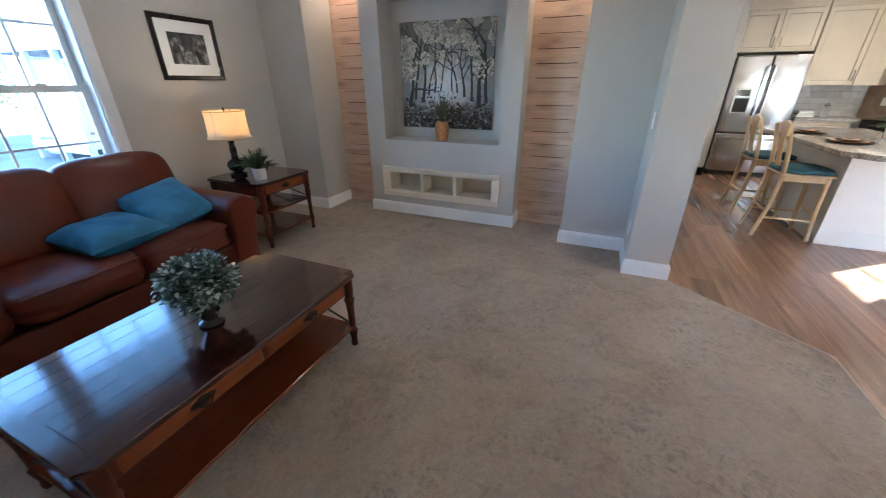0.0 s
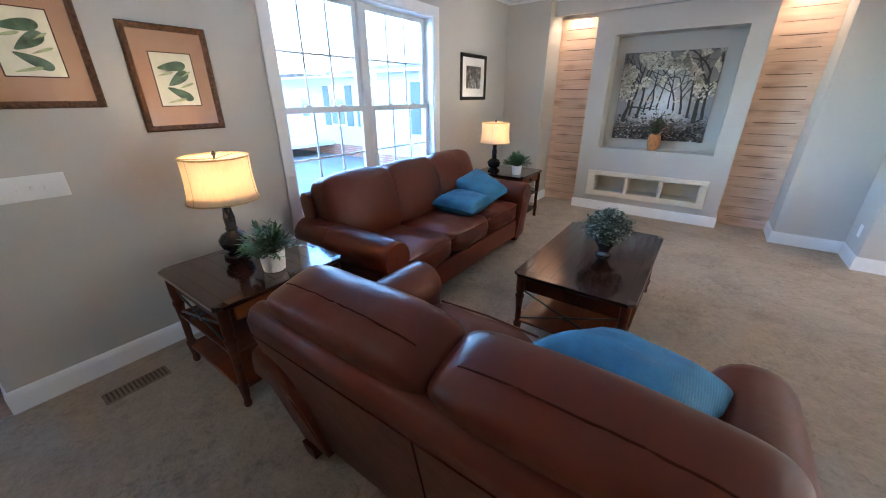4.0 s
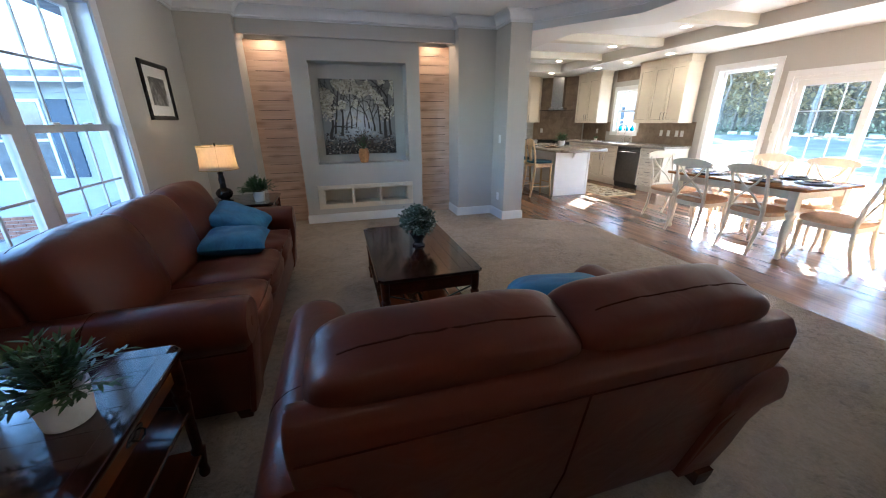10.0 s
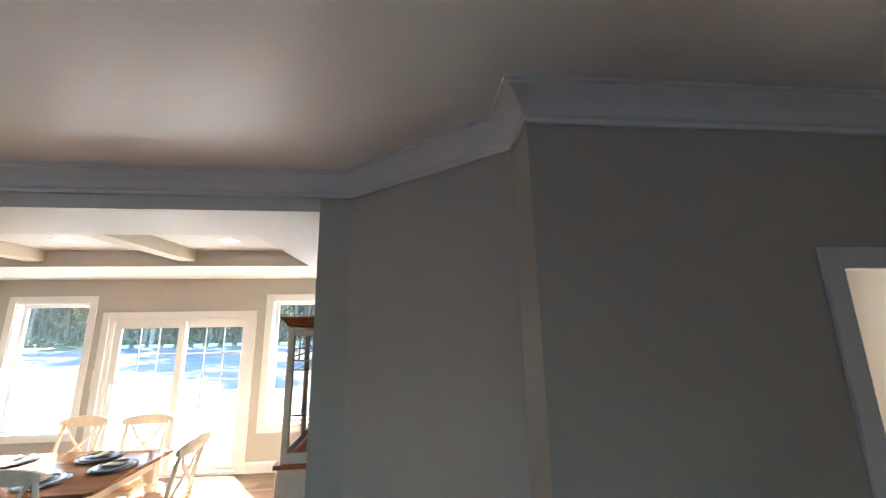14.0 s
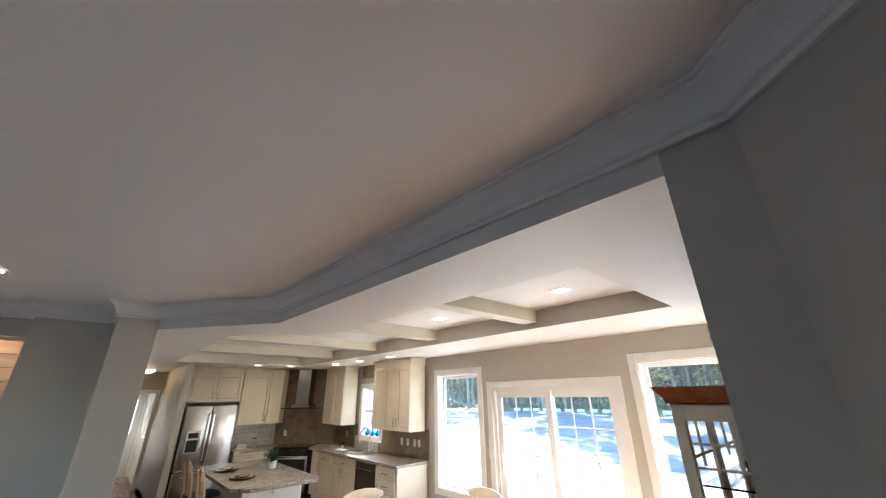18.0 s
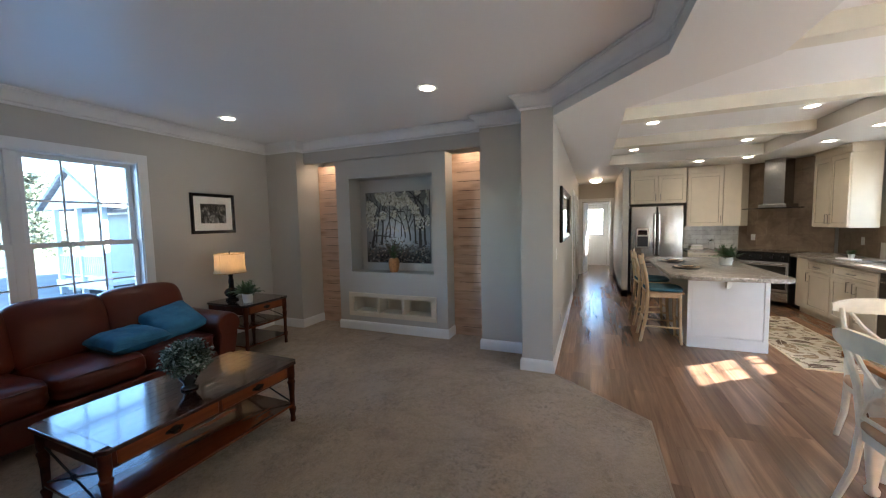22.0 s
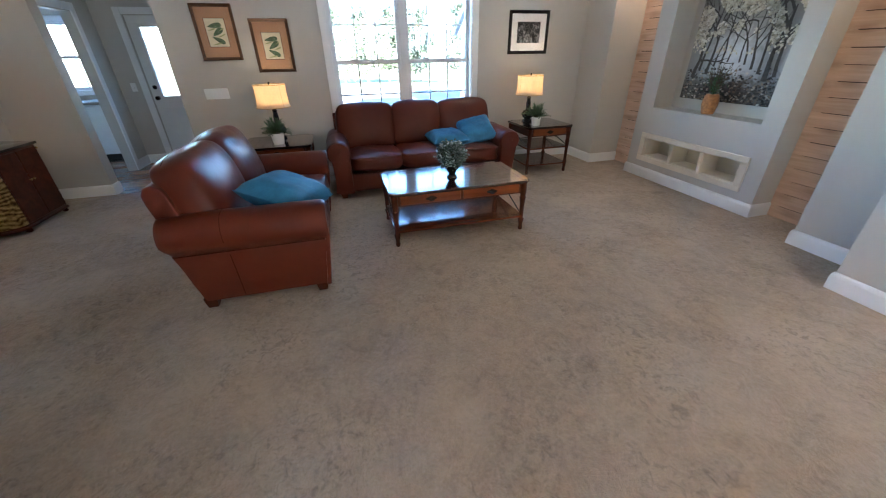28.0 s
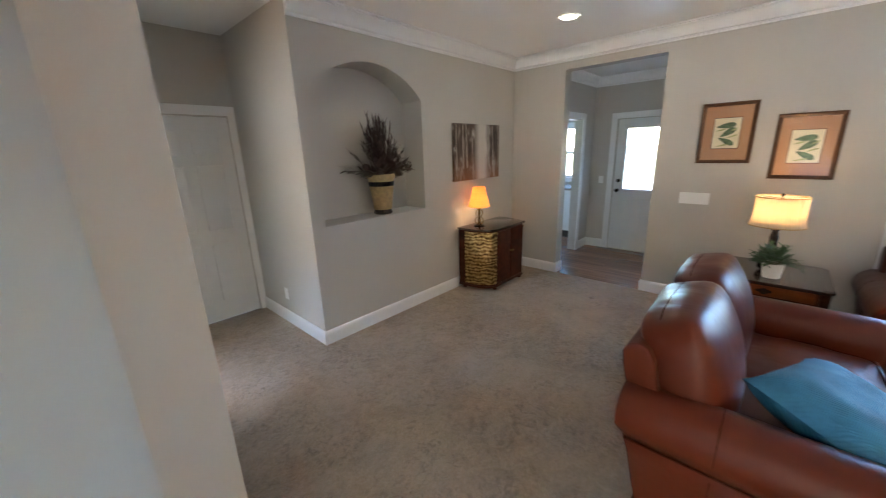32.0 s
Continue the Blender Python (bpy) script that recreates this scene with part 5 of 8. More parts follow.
def bail_handle(parent, x, y, z, turn):
    bm = bm_new()
    b_lathe(bm, [(0.001, 0), (0.026, 0.0), (0.024, 0.003), (0.001, 0.004)], 16, Matrix.Diagonal((1.9, 0.62, 1, 1)))
    b_lathe(bm, [(0.001, 0), (0.026, 0.0), (0.024, 0.0035), (0.001, 0.0045)], 16, Matrix.Diagonal((1.0, 0.9, 1, 1)))
    b_tube(bm, [(-0.024, 0.0, 0.004), (-0.024, -0.004, 0.016), (-0.012, -0.016, 0.018), (0.012, -0.016, 0.018), (0.024, -0.004, 0.016), (0.024, 0.0, 0.004)], 0.003, 6)
    turned(bm, Matrix.Translation((x, y, z)) @ pose(0, 0, 0, 0, 0, turn) @ pose(0, 0, 0, 90, 0, 0))
    return part("bail_handle", bm, M["lampblack"], parent, "dark bronze drawer pull")


def side_table(name, label, cat, w, l, h, shelves, at, turn, drawers, along="y"):
    """x from 0 to -w (its front at x = 0), y from -l/2 to l/2."""
    t = thing(name, label, cat, at=at, turn=turn)
    top = part("tabletop", ogee_top(-w, 0.0, -l / 2, l / 2, h - 0.026, h - 0.0012), M["cherry_top"], t, "polished dark cherry top")
    rim = 0.062
    span = (w if along == "y" else l) - 2 * rim
    n = round(span / 0.085)
    for i in range(n):
        p, q = rim + span * i / n + 0.0008, rim + span * (i + 1) / n - 0.0008
        if along == "y":
            bm = box(-w + p, -w + q, -l / 2 + rim, l / 2 - rim, h - 0.004, h, 0.0008, 1)
        else:
            bm = box(-w + rim, -rim, -l / 2 + p, -l / 2 + q, h - 0.004, h, 0.0008, 1)
        part("board", bm, M["cherry_top" if along == "y" else "cherry_top_across"], top)
    for p, q in ((-l / 2 + 0.004, -l / 2 + rim - 0.0012), (l / 2 - rim + 0.0012, l / 2 - 0.004)):
        part("border", box(-w + 0.044, -0.044, p, q, h - 0.004, h, 0.0008, 1), M["cherry_top"], top)
    for p, q in ((-w + 0.004, -w + rim - 0.0012), (-rim + 0.0012, -0.004)):
        part("border", box(p, q, -l / 2 + rim, l / 2 - rim, h - 0.004, h, 0.0008, 1), M["cherry_top"], top)
    ap = 0.10
    part("apron", box(-w + 0.045, -0.042, -l / 2 + 0.045, -l / 2 + 0.065, h - 0.026 - ap, h - 0.026), M["cherry"], t)
    part("apron", box(-w + 0.045, -0.042, l / 2 - 0.065, l / 2 - 0.045, h - 0.026 - ap, h - 0.026), M["cherry"], t)
    part("apron", box(-w + 0.045, -w + 0.065, -l / 2 + 0.065, l / 2 - 0.065, h - 0.026 - ap, h - 0.026), M["cherry"], t)
    part("apron", box(-0.062, -0.042, -l / 2 + 0.065, l / 2 - 0.065, h - 0.026 - ap, h - 0.026), M["cherry"], t)
    dw = (l - 0.16) / drawers
    for i in range(drawers):
        c = -l / 2 + 0.08 + dw * (i + 0.5)
        d = part("drawer", box(-0.048, -0.030, c - dw / 2 + 0.012, c + dw / 2 - 0.012, h - 0.026 - ap + 0.012, h - 0.034, 0.005, 1), M["cherry_lit"], t, "cherry drawer front in a lighter, lit tone")
        bail_handle(d, -0.030, c, h - 0.026 - ap / 2, 90)
    for x in (-w + 0.045, -0.045):
        for y in (-l / 2 + 0.045, l / 2 - 0.045):
            turned_leg(x, y, h - 0.026, M["cherry"], t)
    for z in shelves:
        part("shelf", box(-w + 0.03, -0.03, -l / 2 + 0.03, l / 2 - 0.03, z - 0.018, z, 0.004, 1), M["shelfwood"], t)
    lo, hi = shelves[-1] + 0.01, h - 0.026 - ap
    if len(shelves) > 1:
        hi2 = shelves[0] - 0.02
        spans = ((shelves[-1] + 0.01, hi2), (shelves[0] + 0.01, hi))
    else:
        spans = ((lo, hi),)
    for y in (-l / 2 + 0.045, l / 2 - 0.045):
        for lo, hi in spans[-1:]:
            for a, b in ((-w + 0.06, -0.06), (-0.06, -w + 0.06)):
                part("brace", tube([(a, y, lo), ((a + b) / 2, y, (lo + hi) / 2), (b, y, hi)], 0.006, 6), M["black"], t, "thin black metal cross brace")
            part("boss", lathe([(0.001, -0.008), (0.016, -0.008), (0.016, 0.008), (0.001, 0.008)], 12, Matrix.Translation((-w / 2, y, (lo + hi) / 2)) @ pose(0, 0, 0, 90)), M["black"], t)
    return t


side_table("coffee_table", "dark cherry coffee table with two drawers and cross braces", "coffee table", 0.70, 1.25, 0.488, [0.145], (-0.80, 1.13, 0.004), 0, 2)
side_table("end_table", "dark cherry end table with lamp beside the sofa", "end table", 0.70, 0.74, 0.624, [0.35, 0.13], (-2.30, -0.495, 0.004), 0, 1, "x")
side_table("end_table", "dark cherry end table with two shelves beside the sofa", "end table", 0.68, 0.66, 0.624, [0.35, 0.13], (-2.36, 2.86, 0.004), 0, 1, "x")


def table_lamp(at, s=1.0, watts=0.09):
    t = thing("table_lamp", "lit table lamp with a cream bell shade and turned black base", "table lamp", "pair of table lamps", at)
    prof = [(0.075, 0.0), (0.08, 0.008), (0.078, 0.022), (0.05, 0.034), (0.045, 0.044), (0.072, 0.062), (0.088, 0.095), (0.088, 0.12), (0.066, 0.15), (0.036, 0.166), (0.030, 0.176), (0.036, 0.186), (0.030, 0.2), (0.034, 0.26), (0.028, 0.29), (0.024, 0.32), (0.034, 0.335), (0.02, 0.35), (0.012, 0.375), (0.012, 0.40)]
    part("base", lathe([(r * s, z * s) for r, z in prof], 24), M["lampblack"], t)
    part("socket", lathe([(0.014, 0.40 * s), (0.018, 0.405 * s), (0.018, 0.45 * s), (0.012, 0.455 * s)], 12), M["brass"], t)
    part("bulb", lathe([(0.012, 0.45 * s), (0.02, 0.47 * s), (0.029, 0.50 * s), (0.022, 0.53 * s), (0.003, 0.54 * s)], 14), M["warm_bulb"], t)
    z0, z1 = 0.375 * s, 0.63 * s
    ring = [(0.184, z0), (0.177, z0 + 0.02 * s), (0.171, z0 + 0.055 * s), (0.167, z0 + 0.12 * s), (0.166, z0 + 0.19 * s), (0.168, z1)]
    sh = part("shade", lathe(ring + [(r - 0.003, z) for r, z in ring[::-1]], 40, cap=False), M["shade"], t, "cream linen bell shade")
    for a in range(0, 360, 120):
        c, d = math.cos(radians(a - 75)), math.sin(radians(a - 75))
        part("rib", tube([((r + 0.0005) * c, (r + 0.0003) * d, z) for r, z in ring], 0.0014, 5), M["goldpot"], sh)
    # unseen disc, added to keep the bulb's glint off the polished top
    part("diffuser", lathe([(0.02, z0 + 0.03), (0.170, z0 + 0.03), (0.170, z0 + 0.032), (0.02, z0 + 0.032), (0.02, z0 + 0.03)], 32, cap=False), M["shade"], sh, "added linen disc that screens the bulb from the tabletop")
    for (r, z) in (ring[0], ring[-1]):
        part("shade_trim", lathe([(r - 0.005, z - 0.004), (r + 0.002, z - 0.004), (r + 0.002, z + 0.004), (r - 0.005, z + 0.004), (r - 0.005, z - 0.004)], 40, cap=False), M["goldpot"], sh)
    for a in (0, 120, 240):
        part("spider_arm", tube([(0, 0, z1 - 0.012), (0.166 * math.cos(radians(a)), 0.166 * math.sin(radians(a)), z1 - 0.004)], 0.0025, 5), M["brass"], sh)
    part("harp", tube([(0.0, -0.014, 0.41 * s), (0.0, -0.05, 0.47 * s), (0.0, -0.045, 0.56 * s), (0.0, 0.0, z1 - 0.01), (0.0, 0.045, 0.56 * s), (0.0, 0.05, 0.47 * s), (0.0, 0.014, 0.41 * s)], 0.0025, 5), M["brass"], t)
    part("finial", lathe([(0.004, z1 - 0.012), (0.006, z1 + 0.004), (0.012, z1 + 0.012), (0.010, z1 + 0.022), (0.002, z1 + 0.03)], 12), M["lampblack"], t)
    lamp("table_lamp_light", (at[0], at[1], at[2] + 0.56 * s), watts, (1.0, 0.82, 0.60), size=0.035)
    return t


table_lamp((-2.83, -0.494, 0.629), 0.92)
table_lamp((-2.85, 2.75, 0.629), 0.92)


def leaf_bm(bm, base, way, length, width, curl, up=Vector((0, 0, 1))):
    way = way.normalized()
    side = way.cross(up)
    if side.length < 0.1:
        side = way.cross(Vector((1, 0, 0)))
    side.normalize()
    nrm = side.cross(way)
    rows = []
    for t, w in ((0.0, 0.15), (0.35, 1.0), (0.7, 0.75), (1.0, 0.04)):
        p = base + way * length * t - nrm * curl * length * t * t
        rows.append((bm.verts.new(p - side * width * w / 2), bm.verts.new(p + side * width * w / 2 + nrm * width * 0.12)))
    for a, b in zip(rows, rows[1:]):
        bm.faces.new((a[0], a[1], b[1], b[0]))


def fern_plant(name, label, at, pot_r, pot_h, reach, n, seed, leaf="leaf", pot="pot", length=0.05):
    t = thing(name, label, "potted plant", at=at)
    body = lathe([(pot_r * 0.78, 0), (pot_r * 0.84, 0.004), (pot_r, pot_h * 0.95), (pot_r, pot_h), (pot_r * 0.9, pot_h), (pot_r * 0.88, pot_h * 0.85)], 22)
    if pot == "pot":
        body = lathe([(pot_r * 0.78, 0), (pot_r * 0.84, 0.004), *((pot_r * (0.84 + 0.16 * i / 20), 0.004 + (pot_h * 0.95 - 0.004) * i / 20) for i in range(1, 21)), (pot_r, pot_h), (pot_r * 0.9, pot_h), (pot_r * 0.88, pot_h * 0.85)], 72)
        for v in body.verts:
            r = math.hypot(v.co.x, v.co.y)
            if r > pot_r * 0.83 and 0.006 < v.co.z < pot_h * 0.94:
                a, z = math.atan2(v.co.y, v.co.x) * 12 / math.pi, v.co.z / pot_h * 5.0
                p, q = (a + z) % 2.0 - 1.0, (a - z) % 2.0 - 1.0
                k = 1 + 0.035 * (max(abs(p), abs(q)) ** 4 - 0.4)
                v.co.x, v.co.y = v.co.x * k, v.co.y * k
        body.normal_update()
    part("pot", body, M[pot], t, "white ceramic pot with a raised lattice" if pot == "pot" else "")
    part("soil", lathe([(0.001, pot_h * 0.86), (pot_r * 0.9, pot_h * 0.84)], 14, cap=False), M["soil"], t)
    r = random.Random(seed)
    stems, leaves = bm_new(), bm_new()
    for i in range(n):
        a, lean = r.random() * 6.283, r.uniform(0.15, 1.15)
        way = Vector((math.cos(a) * math.sin(lean), math.sin(a) * math.sin(lean), math.cos(lean)))
        L = reach * r.uniform(0.65, 1.05)
        pts = [Vector((0, 0, pot_h * 0.84)) + Vector((math.cos(a), math.sin(a), 0)) * pot_r * 0.4 * r.random()]
        for k in range(1, 6):
            pts.append(pts[0] + way * L * k / 5 - Vector((0, 0, 0.35 * L * (k / 5) ** 2 * math.sin(lean))))
        b_tube(stems, pts, 0.0014, 4)
        for k in range(2, 6):
            for side in (-1, 1, 0.3):
                d = (pts[k] - pts[k - 1]).normalized()
                s = d.cross(Vector((0, 0, 1)))
                if s.length < 0.05:
                    s = Vector((1, 0, 0))
                w = d * 0.8 + s.normalized() * side * r.uniform(0.6, 1.1) + Vector((0, 0, r.uniform(-0.1, 0.35)))
                leaf_bm(leaves, pts[k] - d * 0.01 * r.random(), w, length * r.uniform(0.7, 1.2), length * 0.28, r.uniform(0.0, 0.4))
    part("stem", stems, M["stem"], t)
    tagged(part("foliage", leaves, M[leaf], t, smooth=False), kind="stuff")
    return t


fern_plant("potted_fern", "bushy green artificial fern in a white pot on the end table", (-2.475, -0.47, 0.629), 0.067, 0.115, 0.17, 64, 11, length=0.042)
fern_plant("potted_fern", "bushy green artificial fern in a white pot on the end table", (-2.51, 2.70, 0.629), 0.060, 0.105, 0.185, 74, 12, length=0.046)

# clipped ball plant on the coffee table
t = thing("topiary_plant", "grey-green ball plant in a black footed pot", "potted plant", at=(-1.107, 1.12, 0.493))
part("pot", lathe([(0.035, 0), (0.05, 0.004), (0.048, 0.014), (0.03, 0.026), (0.036, 0.045), (0.062, 0.09), (0.066, 0.105), (0.06, 0.11), (0.05, 0.105)], 22), M["darkpot"], t, "black glazed footed pot")
part("soil", lathe([(0.001, 0.108), (0.055, 0.106)], 14, cap=False), M["soil"], t)
rr = random.Random(4)
stems, leaves = bm_new(), bm_new()
for i in range(210):
    d = Vector((rr.gauss(0, 1), rr.gauss(0, 1), rr.gauss(0.35, 0.9))).normalized()
    tip = Vector((0, 0, 0.205)) + Vector((d.x * 0.142, d.y * 0.142, d.z * 0.112)) * rr.uniform(0.86, 1.0)
    b_tube(stems, [Vector((0, 0, 0.11)), Vector((0, 0, 0.16)) + d * 0.05, tip], 0.0012, 4)
    for k in range(15):
        p = Vector((0, 0, 0.20)).lerp(tip, rr.uniform(0.55, 1.0)) + Vector((rr.gauss(0, 1), rr.gauss(0, 1), rr.gauss(0, 1))) * 0.012
        w = d + Vector((rr.gauss(0, 1), rr.gauss(0, 1), rr.gauss(0, 1))) * 0.8
        leaf_bm(leaves, p, w, rr.uniform(0.014, 0.024), 0.017, 0.2)
part("stem", stems, M["stem"], t)
tagged(part("foliage", leaves, M["leaf2"], t, smooth=False), kind="stuff")

# vase with grasses and the woodland canvas in the media recess
t = thing("wicker_vase", "amber ribbed vase with dried grasses in the recess", "vase", at=(-1.27, 4.06, 0.856))
part("vase", lathe([(0.05, 0), (0.058, 0.006), (0.075, 0.08), (0.078, 0.13), (0.066, 0.185), (0.055, 0.20), (0.05, 0.195)], 24), M["wicker"], t)
stems, tips = bm_new(), bm_new()
for i in range(44):
    a, lean = rr.random() * 6.283, rr.uniform(0.05, 0.6)
    w = Vector((math.cos(a) * math.sin(lean), math.sin(a) * math.sin(lean) * 0.5, math.cos(lean)))
    L = rr.uniform(0.16, 0.34)
    b_tube(stems, [Vector((0, 0, 0.17)), Vector((0, 0, 0.19)) + w * L * 0.5, Vector((0, 0, 0.19)) + w * L], 0.0016, 4)
    for k in range(5):
        leaf_bm(tips, Vector((0, 0, 0.19)) + w * L * rr.uniform(0.35, 1), w + Vector((rr.gauss(0, 0.5), rr.gauss(0, 0.3), rr.gauss(0, 0.5))), 0.035, 0.009, 0.3)
sprigs = bm_new()
for i in range(150):
    a, lean = rr.random() * 6.283, abs(rr.gauss(0, 0.45))
    w = Vector((math.cos(a) * math.sin(lean), math.sin(a) * math.sin(lean) * 0.5, math.cos(lean)))
    leaf_bm(sprigs, Vector((0, 0, 0.18)) + w * rr.uniform(0.01, 0.17), w + Vector((rr.gauss(0, 0.5), rr.gauss(0, 0.3), rr.gauss(0, 0.3))), rr.uniform(0.03, 0.06), 0.014, 0.3)
tagged(part("green_foliage", sprigs, M["leaf"], t, "dark green sprigs", smooth=False), kind="stuff")
part("stem", stems, M["stem"], t)
tagged(part("dried_foliage", tips, M["leafd"], t, smooth=False), kind="stuff")

c = thing("woodland_canvas", "large canvas of dark trees with pale blossom in a misty wood", "painting", at=(-1.81, 4.205, 0.97))
W, H = 1.05, 1.03
part("canvas", box(0, W, 0, 0.018, 0, H, 0.003, 1), M["canvas"], c)
rr = random.Random(21)
trunks, blooms, under = bm_new(), bm_new(), bm_new()


def stroke(bm, pts, w0, w1, y):
    prev = None
    for i, (x, z) in enumerate(pts):
        k = i / (len(pts) - 1)
        w = w0 + (w1 - w0) * k
        j = min(i + 1, len(pts) - 1)
        d = Vector((pts[j][0] - pts[max(i - 1, 0)][0], pts[j][1] - pts[max(i - 1, 0)][1])).normalized()
        x, z = min(max(x, 0.004), W - 0.004), min(max(z, 0.004), H - 0.004)
        a = bm.verts.new((min(max(x - d.y * w, 0.002), W - 0.002), y, min(max(z + d.x * w, 0.002), H - 0.002)))
        b = bm.verts.new((min(max(x + d.y * w, 0.002), W - 0.002), y, min(max(z - d.x * w, 0.002), H - 0.002)))
        if prev:
            bm.faces.new((prev[0], prev[1], b, a))
        prev = (a, b)


def twig(x, z, ang, length, w, depth):
    pts = [(x, z)]
    for i in range(5):
        ang += rr.gauss(0, 0.11)
        x, z = x + math.cos(ang) * length / 5, z + math.sin(ang) * length / 5
        pts.append((x, z))
        if depth and i > 0 and rr.random() < 0.75:
            twig(x, z, ang + rr.choice((-1, 1)) * rr.uniform(0.4, 1.0), length * 0.55, w * 0.5, depth - 1)
    stroke(trunks, pts, w * 1.85, w * 0.6, -0.0062 if w > 0.004 else -0.0030 - 0.0004 * depth)


for x, w, base in ((0.10, 0.013, 0.22), (0.17, 0.008, 0.30), (0.26, 0.010, 0.26), (0.33, 0.006, 0.34), (0.40, 0.006, 0.36), (0.47, 0.005, 0.38), (0.60, 0.005, 0.38), (0.66, 0.006, 0.36), (0.74, 0.008, 0.32), (0.82, 0.008, 0.28), (0.90, 0.014, 0.22), (0.98, 0.010, 0.26)):
    twig(x, base, math.pi / 2 + (0.5 - x) * -0.25, rr.uniform(0.42, 0.62), w, 1 + (w > 0.007))
for i in range(5000):
    x, z = rr.random() * W, 0.50 + 0.53 * rr.random() ** 0.8 + 0.05 * math.sin(x * 7)
    if z > H - 0.01 or not 0.01 < x < W - 0.01:
        continue
    if noise.noise(Vector((x * 6, z * 6, 4.0))) < -0.04:
        continue
    s = rr.uniform(0.007, 0.019)
    a = rr.random() * 3
    vs = [blooms.verts.new((min(max(x + s * math.cos(a + k * 1.571) * (1.4 if k % 2 else 0.7), 0.002), W - 0.002), (-0.0048 if i % 9 < 4 else -0.0022) if i % 3 else -0.0078, min(z + s * math.sin(a + k * 1.571), H - 0.002))) for k in range(4)]
    blooms.faces.new(vs)
for i in range(900):
    x, z = rr.random() * W, abs(rr.gauss(0.02, 0.14))
    if z > 0.34 or not 0.012 < x < W - 0.012:
        continue
    s, a = rr.uniform(0.005, 0.014), rr.random() * 3
    vs = [under.verts.new((min(max(x + s * math.cos(a + k * 1.571) * 1.5, 0.002), W - 0.002), -0.0022, max(z + s * math.sin(a + k * 1.571), 0.002))) for k in range(4)]
    under.faces.new(vs)
M["paint_dark"] = plain("dark_paint_stroke", (0.055, 0.047, 0.04), 0.6, vary=0.3, scale=30)
k = Nodes("pale_blossom_paint")
g = k.add("ShaderNodeNewGeometry")
k.set(Base_Color=k.ramp(g.outputs["Random Per Island"], [(0.0, (0.16, 0.14, 0.10)), (0.2, (0.50, 0.45, 0.33)), (0.5, (0.66, 0.61, 0.48)), (1.0, (0.86, 0.83, 0.74))]), Roughness=0.6)
M["bloom"] = k.mat
k = Nodes("undergrowth_paint")
g = k.add("ShaderNodeNewGeometry")
k.set(Base_Color=k.ramp(g.outputs["Random Per Island"], [(0.0, (0.02, 0.018, 0.016)), (0.55, (0.07, 0.06, 0.05)), (0.8, (0.28, 0.20, 0.14)), (1.0, (0.62, 0.58, 0.52))]), Roughness=0.6)
M["under"] = k.mat
tagged(part("painted_tree", trunks, M["paint_dark"], c, smooth=False), kind="stuff")
tagged(part("painted_blossom", blooms, M["bloom"], c, smooth=False), kind="stuff")
tagged(part("painted_undergrowth", under, M["under"], c, smooth=False), kind="stuff")


def frame_y(parent, x, y0, y1, z0, z1, w, t, material, face=1):
    """A mitred picture frame on a wall that runs along y, standing out from x."""
    prof = [(0, 0), (0, t * 0.7), (w * 0.25, t), (w * 0.6, t * 0.75), (w, t * 0.45), (w, 0)]
    loop = [(y0, z0), (y1, z0), (y1, z1), (y0, z1)]
    bars = (((y0, z0), (y1, z0), (0, 1)), ((y1, z0), (y1, z1), (-1, 0)), ((y1, z1), (y0, z1), (0, -1)), ((y0, z1), (y0, z0), (1, 0)))
    for a, b, n in bars:
        bm = bm_new()
        d = Vector((b[0] - a[0], b[1] - a[1])).normalized()
        rings = []
        for p, s in ((a, 1), (b, -1)):
            rings.append([bm.verts.new((x + u * face, p[0] + n[0] * o + d.x * o * s, p[1] + n[1] * o + d.y * o * s)) for o, u in prof])
        for j in range(len(prof)):
            q = (j + 1) % len(prof)
            bm.faces.new((rings[0][j], rings[0][q], rings[1][q], rings[1][j]))
        bm.faces.new(rings[0][::-1]), bm.faces.new(rings[1])
        bmesh.ops.recalc_face_normals(bm, faces=bm.faces[:])
        part("frame_side", bm, material, parent)


def sprig(parent, x, cy, cz, seed, face=1):
    """Plain leaf-like shapes that stand in for the print's bird."""
    r = random.Random(seed)
    greens = []
    for i, (dy, dz, L, W2, ang) in enumerate(((-0.008, 0.068, 0.145, 0.046, 8), (0.012, 0.006, 0.130, 0.050, 34), (0.006, -0.072, 0.135, 0.044, -28), (-0.045, 0.030, 0.080, 0.014, 16), (0.045, -0.030, 0.085, 0.012, 20), (-0.020, -0.110, 0.100, 0.014, 12), (0.055, 0.030, 0.060, 0.010, 30))):
        bm = bm_new()
        pts = []
        for k in range(18):
            a = 2 * math.pi * k / 18
            u, v2 = L / 2 * math.cos(a), W2 / 2 * math.sin(a) * (1 + 0.5 * math.cos(a))
            c2, s2 = math.cos(radians(ang)), math.sin(radians(ang))
            pts.append((cy + dy + u * c2 - v2 * s2, cz + dz + u * s2 + v2 * c2))
        bm.faces.new([bm.verts.new((x + 0.0006 * (i + 1) * face, p, q)) for p, q in pts])
        part("printed_leaf", bm, M["print_green"] if i < 3 else M["print_pale"], parent)
    return greens


